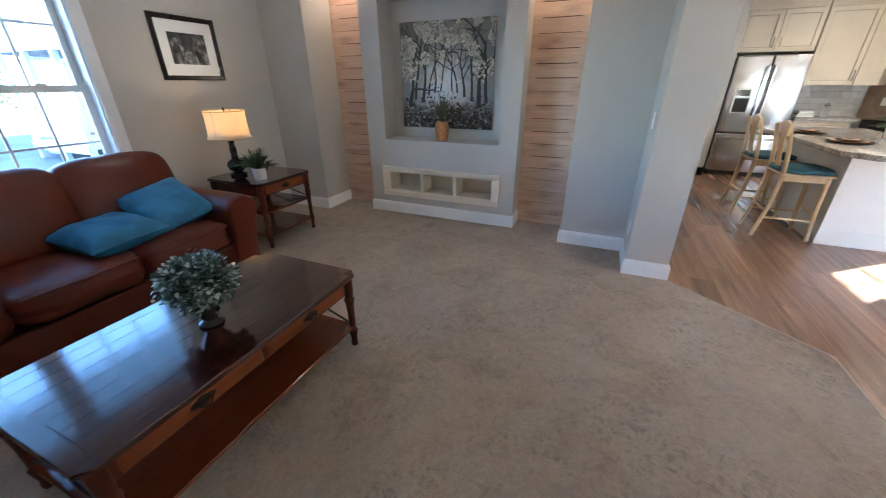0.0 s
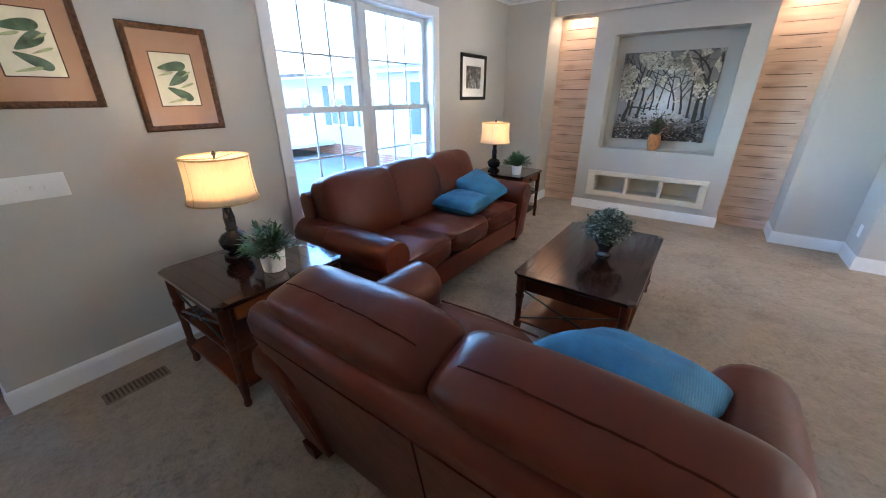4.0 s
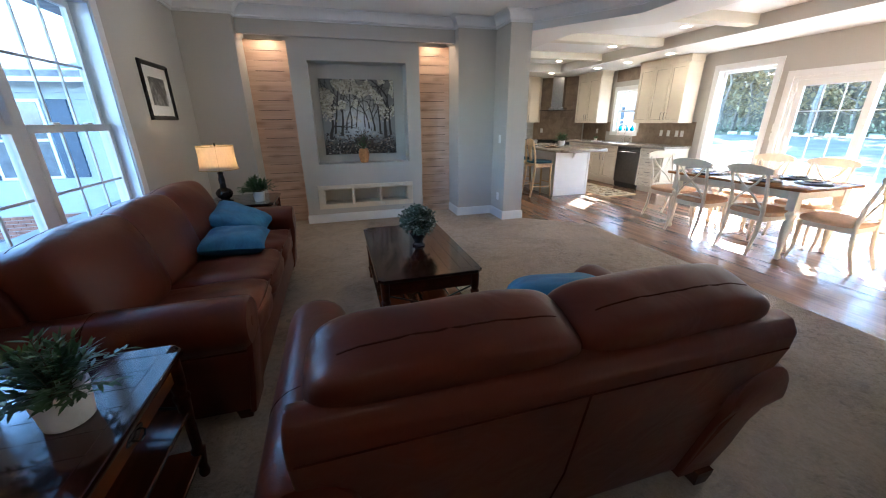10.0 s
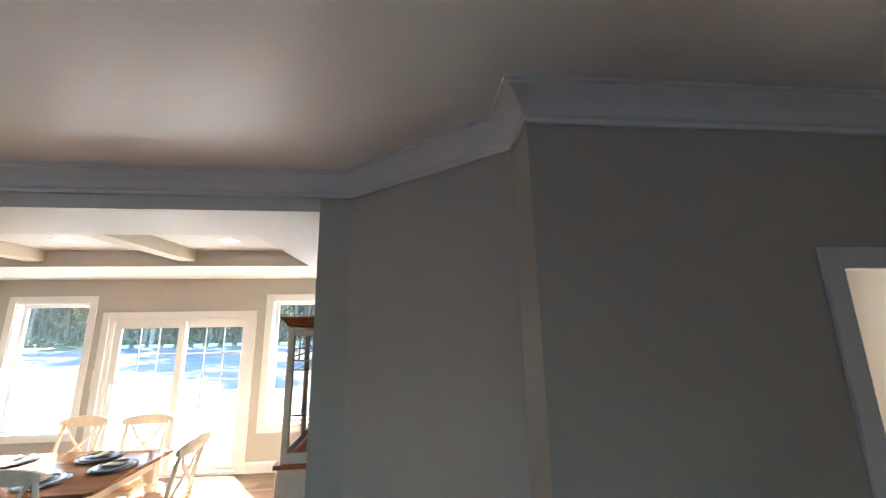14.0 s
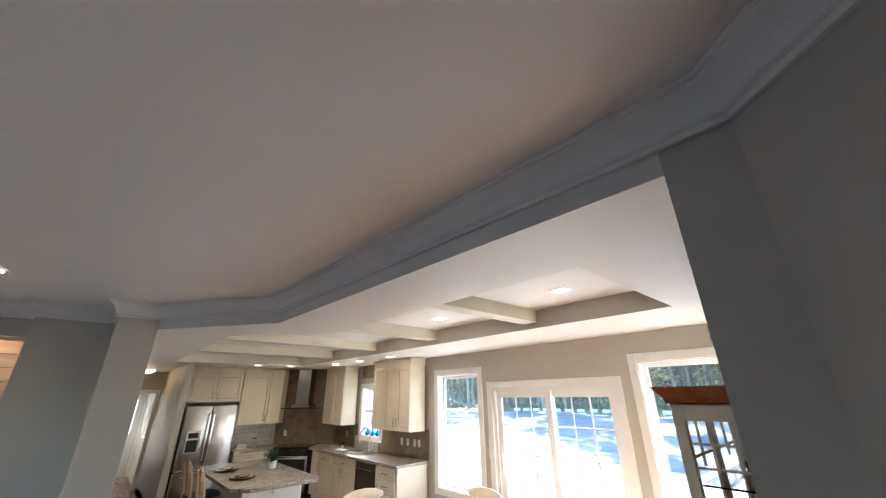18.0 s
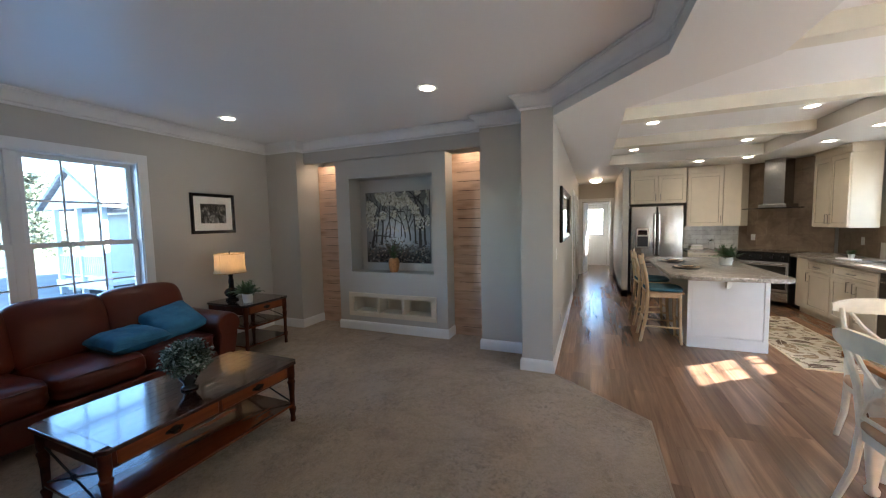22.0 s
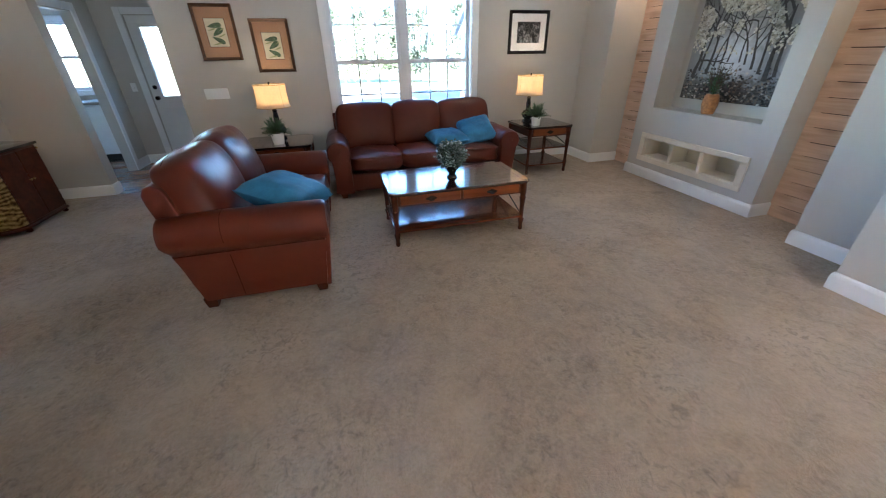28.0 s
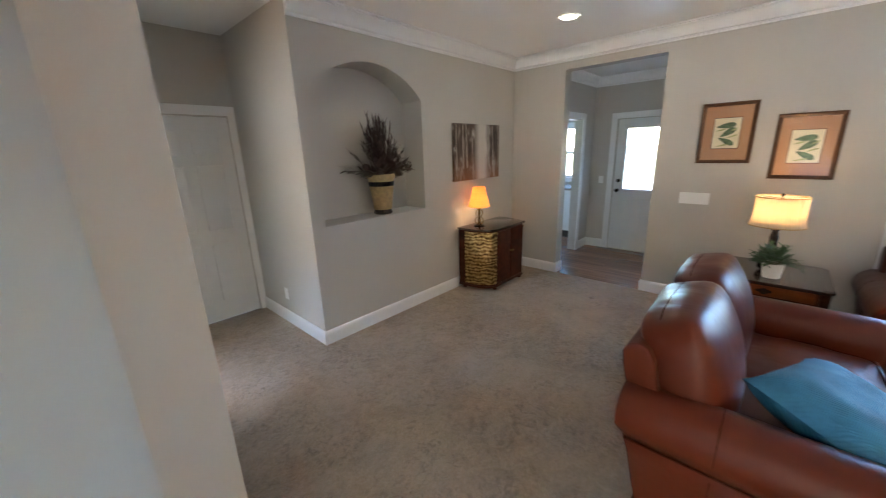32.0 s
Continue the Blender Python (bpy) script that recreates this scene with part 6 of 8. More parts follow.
M["print_green"] = plain("printed_green", (0.09, 0.15, 0.085), 0.8, vary=0.5, scale=30, bump=0)
M["print_pale"] = plain("printed_pale_green", (0.36, 0.40, 0.20), 0.8, vary=0.3, scale=30, bump=0)
for (y0, z0, y1, z1), seed in (((-1.182, 1.455, -0.765, 2.004), 1), ((-0.625, 1.32, -0.208, 1.868), 2)):
    f = thing("framed_print", "framed print of plain leaf-like shapes with a peach mat in a brown gilt frame", "picture frame", "pair of framed prints")
    frame_y(f, WEST, y0, y1, z0, z1, 0.032, 0.026, M["frame_gold"])
    part("mat_board", box(WEST + 0.004, WEST + 0.008, y0 + 0.03, y1 - 0.03, z0 + 0.03, z1 - 0.03), M["mat_board"], f, "peach mat board")
    part("bevel", box(WEST + 0.008, WEST + 0.0088, y0 + 0.103, y1 - 0.103, z0 + 0.133, z1 - 0.133), M["cherry"], f)
    part("print", box(WEST + 0.0082, WEST + 0.0096, y0 + 0.108, y1 - 0.108, z0 + 0.138, z1 - 0.138), M["paper"], f, "cream paper print")
    sprig(f, WEST + 0.0096, (y0 + y1) / 2, (z0 + z1) / 2, seed)
    g = part("glazing", box(WEST + 0.0145, WEST + 0.0155, y0 + 0.028, y1 - 0.028, z0 + 0.028, z1 - 0.028), M["picglass"], f)
    g.visible_shadow = False
f = thing("framed_photo", "black framed monochrome tree photograph with a white mat", "picture frame")
y0, z0, y1, z1 = 2.578, 1.460, 3.168, 1.975
frame_y(f, WEST, y0, y1, z0, z1, 0.04, 0.028, M["frame_black"])
part("mat_board", box(WEST + 0.004, WEST + 0.008, y0 + 0.035, y1 - 0.035, z0 + 0.035, z1 - 0.035), M["white_mat"], f, "white mat board")
ph = part("photograph", box(-0.0, 0.0016, -0.17, 0.17, -0.125, 0.125), M["photo"], f, "dark monochrome woodland photograph")
ph.location = (WEST + 0.008, (y0 + y1) / 2, (z0 + z1) / 2)
g = part("glazing", box(WEST + 0.0145, WEST + 0.0155, y0 + 0.032, y1 - 0.032, z0 + 0.032, z1 - 0.032), M["picglass"], f)
g.visible_shadow = False

# arch recess arrangement
t = thing("dried_frond_pot", "straw-coloured planter of dark dried fronds in the arch", "planter", at=(-1.07, SOUTH - 0.135, SILL + 0.001))
part("stand", lathe([(0.088, 0.0), (0.095, 0.012), (0.088, 0.03), (0.082, 0.045)], 12), M["lampblack"], t, "dark wooden stand")
part("pot", lathe([(0.085, 0.045), (0.09, 0.055), (0.128, 0.34), (0.138, 0.355), (0.138, 0.385), (0.128, 0.39), (0.118, 0.37)], 28), M["goldpot"], t)
part("band", lathe([(0.118, 0.275), (0.1235, 0.277), (0.1285, 0.318), (0.123, 0.321)], 28, cap=False), M["lampblack"], t, "dark band")
rr = random.Random(8)
bm, st = bm_new(), bm_new()
for i in range(76):
    up = i < 54
    a = rr.random() * 6.283
    lean = abs(rr.gauss(0, 0.42)) if up else rr.uniform(1.0, 1.4)
    L = rr.uniform(0.40, 0.66) * (1.0 - 0.25 * min(lean, 1.0)) if up else rr.uniform(0.36, 0.50)
    way = Vector((math.cos(a) * math.sin(lean), math.sin(a) * math.sin(lean) * 0.22, math.cos(lean)))
    p0 = Vector((rr.uniform(-0.05, 0.05), rr.uniform(-0.04, 0.04), 0.36))
    pts = [p0 + way * L * k / 5 - Vector((0, 0, (0.05 if up else 0.16) * L * (k / 5) ** 2)) for k in range(6)]
    b_tube(st, pts, 0.0022, 4)
    for k in range(12):
        f = 0.22 + 0.78 * k / 12
        q = pts[min(int(f * 5), 4)].lerp(pts[min(int(f * 5) + 1, 5)], f * 5 - int(f * 5))
        for sd in (-1, 1):
            side = way.cross(Vector((0, 1, 0))).normalized()
            leaf_bm(bm, q, way + side * sd * (0.2 if up else 0.5) + Vector((0, rr.gauss(0, 0.2), 0)), rr.uniform(0.08, 0.13) * (1.15 - 0.5 * f), 0.009 if up else 0.028, 0.15)
part("stem", st, M["leafd"], t)
tagged(part("frond", bm, M["leafd"], t, "dark brown dried fronds", smooth=False), kind="stuff")

# birch canvas over the gilt cabinet
c = thing("birch_canvas", "unframed canvas of autumn birch trunks, lamp glow coloured in below", "painting", at=(-2.885, SOUTH, 1.302))
part("canvas", box(0, 0.90, 0.002, 0.03, 0, 0.64, 0.004, 1), M["birch"], c)
rr = random.Random(31)
M["birch_bark"] = plain("painted_birch_bark", (0.46, 0.41, 0.36), 0.7, vary=0.4, scale=30)
for i in range(9):
    x = 0.05 + i * 0.1 + rr.uniform(-0.03, 0.03)
    if 0.29 < x < 0.53:
        continue
    w = rr.uniform(0.004, 0.010)
    bm = bm_new()
    vs = [bm.verts.new(p) for p in ((x - w, 0.0312, 0.14), (x + w, 0.0312, 0.14), (x + w * 0.7 + 0.01, 0.0312, 0.635), (x - w * 0.5 + 0.01, 0.0312, 0.635))]
    bm.faces.new(vs[::-1])
    part("painted_trunk", bm, M["birch_bark"], c)

# gilt cabinet with canted sides
cab = thing("gilt_cabinet", "dark wooden cabinet with hammered gilt side panels", "cabinet", at=(-2.47, SOUTH + 0.022, 0.0))
bow = [(0.24 + 0.18 * math.cos(radians(a)), 0.10 + 0.33 * math.sin(radians(a))) for a in range(0, 91, 10)]
plan = [(0.42, 0.0), *bow, (-0.34, 0.43), (-0.42, 0.12), (-0.42, 0.0)]
part("body", prism(plan, 0.06, 0.74, 0.006, 1), M["cherry"], cab)
part("top", prism([(x * 1.05, y * 1.05 if y else 0) for x, y in plan], 0.74, 0.765, 0.006, 2), M["cherry_top"], cab, "dark polished top")
part("plinth", prism([(x * 1.03, y * 1.03 if y else 0) for x, y in plan], 0.045, 0.07, 0.005, 1), M["cherry"], cab)
for i0, i1 in ((0, 9),):
    rings = []
    for z in (0.085, 0.10, 0.71, 0.725):
        o = 1.0 if z in (0.085, 0.725) else 1.014
        outer = [((x - 0.0) * o, y * o) for x, y in bow[i0:i1 + 1]]
        rings.append([(x, y, z) for x, y in outer] + [(x * 0.985, y * 0.985, z) for x, y in bow[i0:i1 + 1]][::-1])
    part("gilt_panel", loft(rings), M["gilt"], cab, "bowed hammered gilt panel", smooth=True)
for a, b in ((-0.325, -0.055), (-0.045, 0.225)):
    dd = part("door", box(a, b, 0.43, 0.442, 0.09, 0.72, 0.004, 1), M["cherry"], cab)
    part("knob", lathe([(0.004, 0), (0.004, 0.012), (0.011, 0.018), (0.011, 0.024), (0.002, 0.028)], 10, Matrix.Translation((-0.07 if a < -0.2 else -0.03, 0.442, 0.45)) @ pose(0, 0, 0, -90)), M["brass"], dd)
for x, y in ((0.38, 0.06), (0.23, 0.40), (-0.33, 0.40), (-0.38, 0.06)):
    part("foot", lathe([(0.018, 0), (0.026, 0.015), (0.022, 0.04), (0.026, 0.05)], 10, Matrix.Translation((x, y, 0))), M["cherry"], cab)
for x, y in ((0.24, 0.43), (-0.34, 0.43)):
    part("stud", lathe([(0.001, 0), (0.012, 0.001), (0.008, 0.006), (0.001, 0.008)], 10, Matrix.Translation((x, y + 0.006, 0.70)) @ pose(0, 0, 0, -90)), M["brass"], cab)
t = thing("accent_lamp", "small lit lamp with an amber cone shade on the cabinet", "table lamp", at=(-2.24, SOUTH + 0.19, 0.766))
part("base", lathe([(0.062, 0.0), (0.064, 0.008), (0.040, 0.016), (0.012, 0.022), (0.008, 0.05)], 18), M["lampblack"], t, "dark iron foot")
part("rod", tube([(0, 0, 0.02), (0, 0, 0.25)], 0.0055, 8), M["lampblack"], t)
for k in range(4):
    c, d = math.cos(k * math.pi / 2 + 0.4), math.sin(k * math.pi / 2 + 0.4)
    bow_pts = [(0.012, 0.02), (0.042, 0.035), (0.054, 0.065), (0.040, 0.095), (0.014, 0.108), (0.030, 0.128), (0.044, 0.155), (0.034, 0.185), (0.010, 0.200), (0.018, 0.216), (0.028, 0.205)]
    part("scroll", tube([(r * c, r * d, z) for r, z in bow_pts], 0.0048, 6), M["brass"], t, "wrought scroll")
part("bulb", lathe([(0.008, 0.24), (0.02, 0.265), (0.018, 0.29), (0.002, 0.302)], 12), M["warm_bulb"], t)
ring = [(0.132, 0.235), (0.110, 0.30), (0.088, 0.38), (0.070, 0.465)]
part("shade", lathe(ring + [(r - 0.003, z) for r, z in ring[::-1]], 28, cap=False), M["shade_amber"], t, "amber cone shade")
lamp("accent_lamp_light", (-2.24, SOUTH + 0.19, 0.766 + 0.33), 0.08, (1.0, 0.70, 0.42), size=0.03)

# return air vent, floor register, switches and outlets
d = Vector((1.13 - BEAM_X, -1.84 + 1.04, 0))
v = thing("return_air_vent", "large white louvred return air vent low on the wall", "air vent", at=(BEAM_X, -1.04, 0.145), turn=math.degrees(math.atan2(d.y, d.x)))
for a, b, lo, hi in ((0.30, 0.325, 0.0, 0.72), (0.80, 0.825, 0.0, 0.72), (0.325, 0.80, 0.0, 0.025), (0.325, 0.80, 0.695, 0.72), (0.440, 0.449, 0.025, 0.695), (0.558, 0.567, 0.025, 0.695), (0.676, 0.685, 0.025, 0.695)):
    part("frame", box(a, b, -0.014, 0.0, lo, hi, 0.003, 1), M["white"], v)
part("backing", box(0.32, 0.805, -0.003, 0.0, 0.02, 0.70), M["shutter"], v)
me = mesh_of("slat", turned(box(-0.2375, 0.2375, -0.0065, 0.0065, -0.0008, 0.0008), pose(0, 0, 0, 34)), M["white"])
for i in range(54):
    ob = new("slat", me)
    ob.parent = v
    ob.matrix_basis = pose(0.5625, -0.008, 0.032 + 0.0124 * i)

rg = thing("floor_register", "brown metal floor register in the carpet", "floor register", at=(-3.0, -1.11, 0.006))
part("plate", box(-0.055, 0.055, -0.15, 0.15, 0.0, 0.006, 0.002, 1), M["register"], rg)
me = mesh_of("louvre", box(-0.042, 0.042, -0.004, 0.004, 0.006, 0.009), M["board_gap"])
for i in range(14):
    ob = new("louvre", me)
    ob.parent = rg
    ob.matrix_basis = pose(0, -0.13 + 0.02 * i, 0)


def switch_plate(label, at, turn, gangs=1, outlet=False):
    """A plate on a wall, its face towards local -y."""
    s = thing("outlet" if outlet else "light_switch", label, "outlet" if outlet else "light switch", at=at, turn=turn)
    w = 0.036 + 0.046 * (gangs - 1)
    part("plate", box(-w, w, -0.006, 0.0, -0.058, 0.058, 0.003, 2), M["white"], s)
    for g in range(gangs):
        x = (g - (gangs - 1) / 2) * 0.046
        if outlet:
            for z in (-0.02, 0.02):
                part("socket", box(x - 0.014, x + 0.014, -0.008, -0.006, z - 0.013, z + 0.013, 0.002, 1), M["white"], s)
        else:
            part("toggle", turned(box(x - 0.005, x + 0.005, -0.016, -0.005, -0.011, 0.011, 0.002, 1), pose(0, 0, 0, 12)), M["white"], s)
    return s


switch_plate("white three-gang light switch plate on the window wall", (WEST, -1.15, 1.105), 90, 3)
switch_plate("white light switch on the wall end", (0.66, 3.50, 1.17), -90)
switch_plate("white outlet low on the wall end", (0.66, 3.50, 0.33), -90, 1, True)
switch_plate("white outlet low on the hall wall", (0.966, 4.25, 0.34), 90, 1, True)
switch_plate("white light switch on the hall wall", (0.966, 3.62, 1.18), 90)
switch_plate("white outlet low on the return wall", (-0.225, -4.0, 0.32), 90, 1, True)
switch_plate("white light switch in the foyer", (-4.95, -2.67, 1.12), 90)
switch_plate("white outlet on the patio wall", (EAST, 2.74, 1.14), -90)
switch_plate("white light switch on the patio wall", (EAST, 2.74, 1.28), -90, 1)

# hall mirror
f = thing("hall_mirror", "black framed wall mirror in the hall", "mirror")
frame_y(f, 0.966, 4.06, 5.66, 1.275, 1.935, 0.085, 0.04, M["frame_black"])
part("mirror_glass", box(0.966, 0.975, 4.13, 5.59, 1.34, 1.87), M["mirror"], f, "mirror glass")

# ---- kitchen ----
def shaker(parent, name, a, b, lo, hi, face, along, place, out, handle=None):
    """A door or drawer front with a recessed middle. along: 'y' (face at x) or 'x' (face at y); out: +1 or -1, the side it faces."""
    t, w = 0.022 * out, 0.058 if hi - lo > 0.25 else 0.032
    def slab(p, q, u, v, d0, d1, bev=0.0):
        return box(place + d0, place + d1, p, q, u, v, bev, 1) if along == "y" else box(p, q, place + d0, place + d1, u, v, bev, 1)
    door = part(name, slab(a, b, lo, hi, 0, t * 0.4), M["cream"], parent)
    for p, q, u, v in ((a, a + w, lo, hi), (b - w, b, lo, hi), (a + w, b - w, lo, lo + w), (a + w, b - w, hi - w, hi)):
        part("stile", slab(p, q, u, v, t * 0.4, t, 0.0015), M["cream"], door)
    # thin brown line that marks the inner edge of the stiles
    g, line = 0.005, bm_new()
    for p, q, u, v in ((a + w, a + w + g, lo + w, hi - w), (b - w - g, b - w, lo + w, hi - w), (a + w + g, b - w - g, lo + w, lo + w + g), (a + w + g, b - w - g, hi - w - g, hi - w)):
        d0, d1 = sorted((place + t * 0.4, place + t * 0.52))
        b_box(line, d0, d1, p, q, u, v) if along == "y" else b_box(line, p, q, d0, d1, u, v)
    part("glaze_line", line, M["panel_line"], door, "thin brown line along the panel's groove", smooth=False)
    if handle:
        kind, hp, hz = handle
        L = 0.065
        def P(s, z, d):
            return (place + d, s, z) if along == "y" else (s, place + d, z)
        if kind == "v":
            pts = [P(hp, hz - L, t), P(hp, hz - L, t * 2.2), P(hp, hz + L, t * 2.2), P(hp, hz + L, t)]
        else:
            pts = [P(hp - L, hz, t), P(hp - L, hz, t * 2.2), P(hp + L, hz, t * 2.2), P(hp + L, hz, t)]
        part("handle", tube(pts, 0.0058, 6), M["pull"], door, "dark nickel bar handle")
    return door


def base_unit(label, y0, y1, layout):
    """A base cabinet on the east run, its front at x = 4.36."""
    u = thing("base_cabinet", label, "kitchen cabinet", "kitchen base cabinets")
    part("body", box(4.38, 4.96, y0 + 0.001, y1 - 0.001, 0.10, 0.87), M["cream"], u)
    part("toe_kick", box(4.43, 4.96, y0 + 0.001, y1 - 0.001, 0.0, 0.10), M["cream"], u)
    if layout == "drawers":
        for lo, hi in ((0.70, 0.85), (0.51, 0.69), (0.31, 0.50), (0.115, 0.30)):
            shaker(u, "drawer", y0 + 0.012, y1 - 0.012, lo, hi, 0, "y", 4.38, -1, ("h", (y0 + y1) / 2, (lo + hi) / 2))
    else:
        n = 1 if layout == "single" else 2
        w = (y1 - y0) / n
        if layout == "sink":
            shaker(u, "drawer", y0 + 0.008, y1 - 0.008, 0.70, 0.85, 0, "y", 4.38, -1, ("h", (y0 + y1) / 2, 0.775))
        for i in range(n):
            a, b = y0 + w * i + 0.008, y0 + w * (i + 1) - 0.008
            if layout != "sink":
                shaker(u, "drawer", a, b, 0.70, 0.85, 0, "y", 4.38, -1, ("h", (a + b) / 2, 0.775))
            shaker(u, "door", a, b, 0.115, 0.69, 0, "y", 4.38, -1, ("v", b - 0.05 if i == 0 else a + 0.05, 0.60))
    return u


base_unit("cream shaker drawer unit at the end of the counter", 4.11, 4.68, "drawers")
base_unit("cream shaker sink cabinet with one wide false drawer", 5.33, 6.23, "sink")
base_unit("cream shaker base cabinet with one drawer and one door", 6.23, 6.83, "single")
u = thing("base_cabinet", "plain cream filler cabinet beside the range", "kitchen cabinet", "kitchen base cabinets")
part("body", box(4.365, 4.96, 6.832, 7.129, 0.10, 0.87, 0.003, 1), M["cream"], u)
part("toe_kick", box(4.43, 4.96, 6.832, 7.129, 0.0, 0.10), M["cream"], u)
u = thing("counter_end", "cream end panel of the counter", "cabinet panel")
part("panel", box(4.37, 4.965, 4.085, 4.109, 0.0, 0.87, 0.002, 1), M["cream"], u)

# dishwasher
d = thing("dishwasher", "dark stainless steel dishwasher under the counter", "dishwasher")
part("body", box(4.40, 4.95, 4.685, 5.325, 0.02, 0.868), M["black"], d)
part("door", box(4.362, 4.40, 4.69, 5.32, 0.11, 0.80, 0.008, 2), M["black_steel"], d, "dark stainless door")
part("control_strip", box(4.364, 4.40, 4.69, 5.32, 0.802, 0.862, 0.006, 2), M["black_steel"], d)
part("handle", tube([(4.362, 4.76, 0.76), (4.33, 4.76, 0.765), (4.325, 5.0, 0.768), (4.33, 5.25, 0.765), (4.362, 5.25, 0.76)], 0.011, 8), M["steel"], d)
part("kick_plate", box(4.42, 4.44, 4.69, 5.32, 0.0, 0.10), M["black"], d)

# worktops
SINK = (5.42, 6.12, 4.47, 4.86)
wt = thing("worktop", "speckled stone-look laminate worktop of the east run", "worktop")
for a, b, x0, x1 in ((4.075, SINK[0], 4.335, 4.968), (SINK[1], 7.30, 4.335, 4.968), (SINK[0], SINK[1], 4.335, SINK[2]), (SINK[0], SINK[1], SINK[3], 4.968)):
    part("slab", box(x0, x1, a, b, 0.872, 0.912), M["stone"], wt)
part("corner_slab", prism([(4.335, 7.30), (4.968, 7.30), (4.968, 7.46), (4.62, 7.81), (4.335, 7.52)], 0.872, 0.912), M["stone"], wt)
w2 = thing("worktop", "speckled stone-look worktop beside the refrigerator", "worktop")
part("slab", prism([(3.02, 7.81), (3.74, 7.81), (4.03, 8.10), (3.97, 8.44), (3.02, 8.44)], 0.872, 0.912), M["stone"], w2)
u = thing("base_cabinet", "cream base cabinet beside the refrigerator", "kitchen cabinet", "kitchen base cabinets")
part("body", box(3.03, 3.70, 7.85, 8.44, 0.10, 0.87), M["cream"], u)
part("toe_kick", box(3.03, 3.70, 7.90, 8.44, 0.0, 0.10), M["cream"], u)
shaker(u, "drawer", 3.04, 3.68, 0.70, 0.85, 0, "x", 7.85, -1, ("h", 3.36, 0.775))
shaker(u, "door", 3.04, 3.68, 0.115, 0.69, 0, "x", 7.85, -1, ("v", 3.62, 0.60))

s = thing("kitchen_sink", "double stainless drop-in sink", "sink")
for a, b in ((SINK[0] + 0.01, 5.755), (5.785, SINK[1] - 0.01)):
    bm = bm_new()
    x0, x1 = SINK[2] + 0.01, SINK[3] - 0.01
    for p in ((x0, x0 + 0.006, a, b, 0.73, 0.914), (x1 - 0.006, x1, a, b, 0.73, 0.914), (x0, x1, a, a + 0.006, 0.73, 0.914), (x0, x1, b - 0.006, b, 0.73, 0.914), (x0, x1, a, b, 0.72, 0.73)):
        b_box(bm, *p)
    part("bowl", bm, M["steel"], s)
for a, b, x0, x1 in ((SINK[0] - 0.015, SINK[1] + 0.015, SINK[2] - 0.012, SINK[2] + 0.012), (SINK[0] - 0.015, SINK[1] + 0.015, SINK[3] - 0.012, SINK[3] + 0.012), (SINK[0] - 0.015, SINK[0] + 0.012, SINK[2], SINK[3]), (SINK[1] - 0.012, SINK[1] + 0.015, SINK[2], SINK[3]), (5.75, 5.79, SINK[2], SINK[3])):
    part("rim", box(x0, x1, a, b, 0.912, 0.917, 0.002, 1), M["steel"], s)
f = thing("faucet", "chrome gooseneck faucet with side lever", "faucet", at=(4.90, 5.77, 0.912))
part("base", lathe([(0.03, 0), (0.028, 0.01), (0.02, 0.02), (0.018, 0.06)], 14), M["chrome"], f)
arch = [(-0.105 + 0.105 * math.cos(radians(q)), 0.0, 0.31 + 0.105 * math.sin(radians(q))) for q in range(0, 181, 15)]
part("spout", tube([(0, 0, 0.05), (0, 0, 0.20), *arch, (-0.212, 0, 0.25)], 0.0125, 10), M["chrome"], f)
part("spray_head", lathe([(0.013, 0.0), (0.019, 0.004), (0.019, 0.07), (0.014, 0.09), (0.013, 0.095)], 14, Matrix.Translation((-0.213, 0, 0.165))), M["chrome"], f, "pull-down spray head")
part("lever", tube([(0, 0.02, 0.05), (0, 0.05, 0.07), (-0.01, 0.10, 0.10)], 0.006, 8), M["chrome"], f)
part("sprayer", lathe([(0.016, 0), (0.014, 0.03), (0.012, 0.08), (0.015, 0.11), (0.008, 0.12)], 10, Matrix.Translation((0, -0.17, 0))), M["chrome"], f)
for i, y in enumerate((5.74, 5.92, 6.12)):
    b = thing("glass_bottle", "small turquoise glass bottle on the window sill", "bottle", "turquoise bottles", (EAST + 0.03, y, 1.163))
    part("bottle", lathe([(0.03, 0), (0.046, 0.02), (0.048, 0.05), (0.03, 0.08), (0.014, 0.095), (0.013, 0.12), (0.018, 0.125)], 16), M["blue_glass"], b)


def upper(label, a, b, along, n, group="kitchen wall cabinets", lo=1.345, hi=2.40, front=4.65, back=4.965):
    u = thing("wall_cabinet", label, "kitchen cabinet", group)
    if along == "y":
        part("body", box(front, back, a, b, lo, hi, 0.002, 1), M["cream"], u)
        part("crown_board", box(front - 0.012, back, a - 0.012, b + 0.012, hi, LOW - 0.004, 0.003, 1), M["cream"], u)
        part("crown_lip", box(front - 0.03, back, a - 0.03, b + 0.03, LOW - 0.03, LOW - 0.002, 0.006, 2), M["cream"], u)
    else:
        part("body", box(a, b, front, back, lo, hi, 0.002, 1), M["cream"], u)
        part("crown_board", box(a, b, front - 0.012, back, hi, LOW - 0.004, 0.003, 1), M["cream"], u)
    w = (b - a) / n
    for i in range(n):
        p, q = a + w * i + 0.006, a + w * (i + 1) - 0.006
        hp = q - 0.035 if (i % 2 == 0 and n > 1) or (n == 1 and along == "x") else p + 0.035
        shaker(u, "door", p, q, lo + 0.01, hi - 0.01, 0, along, front, -1, ("v", hp, lo + 0.13))
    return u


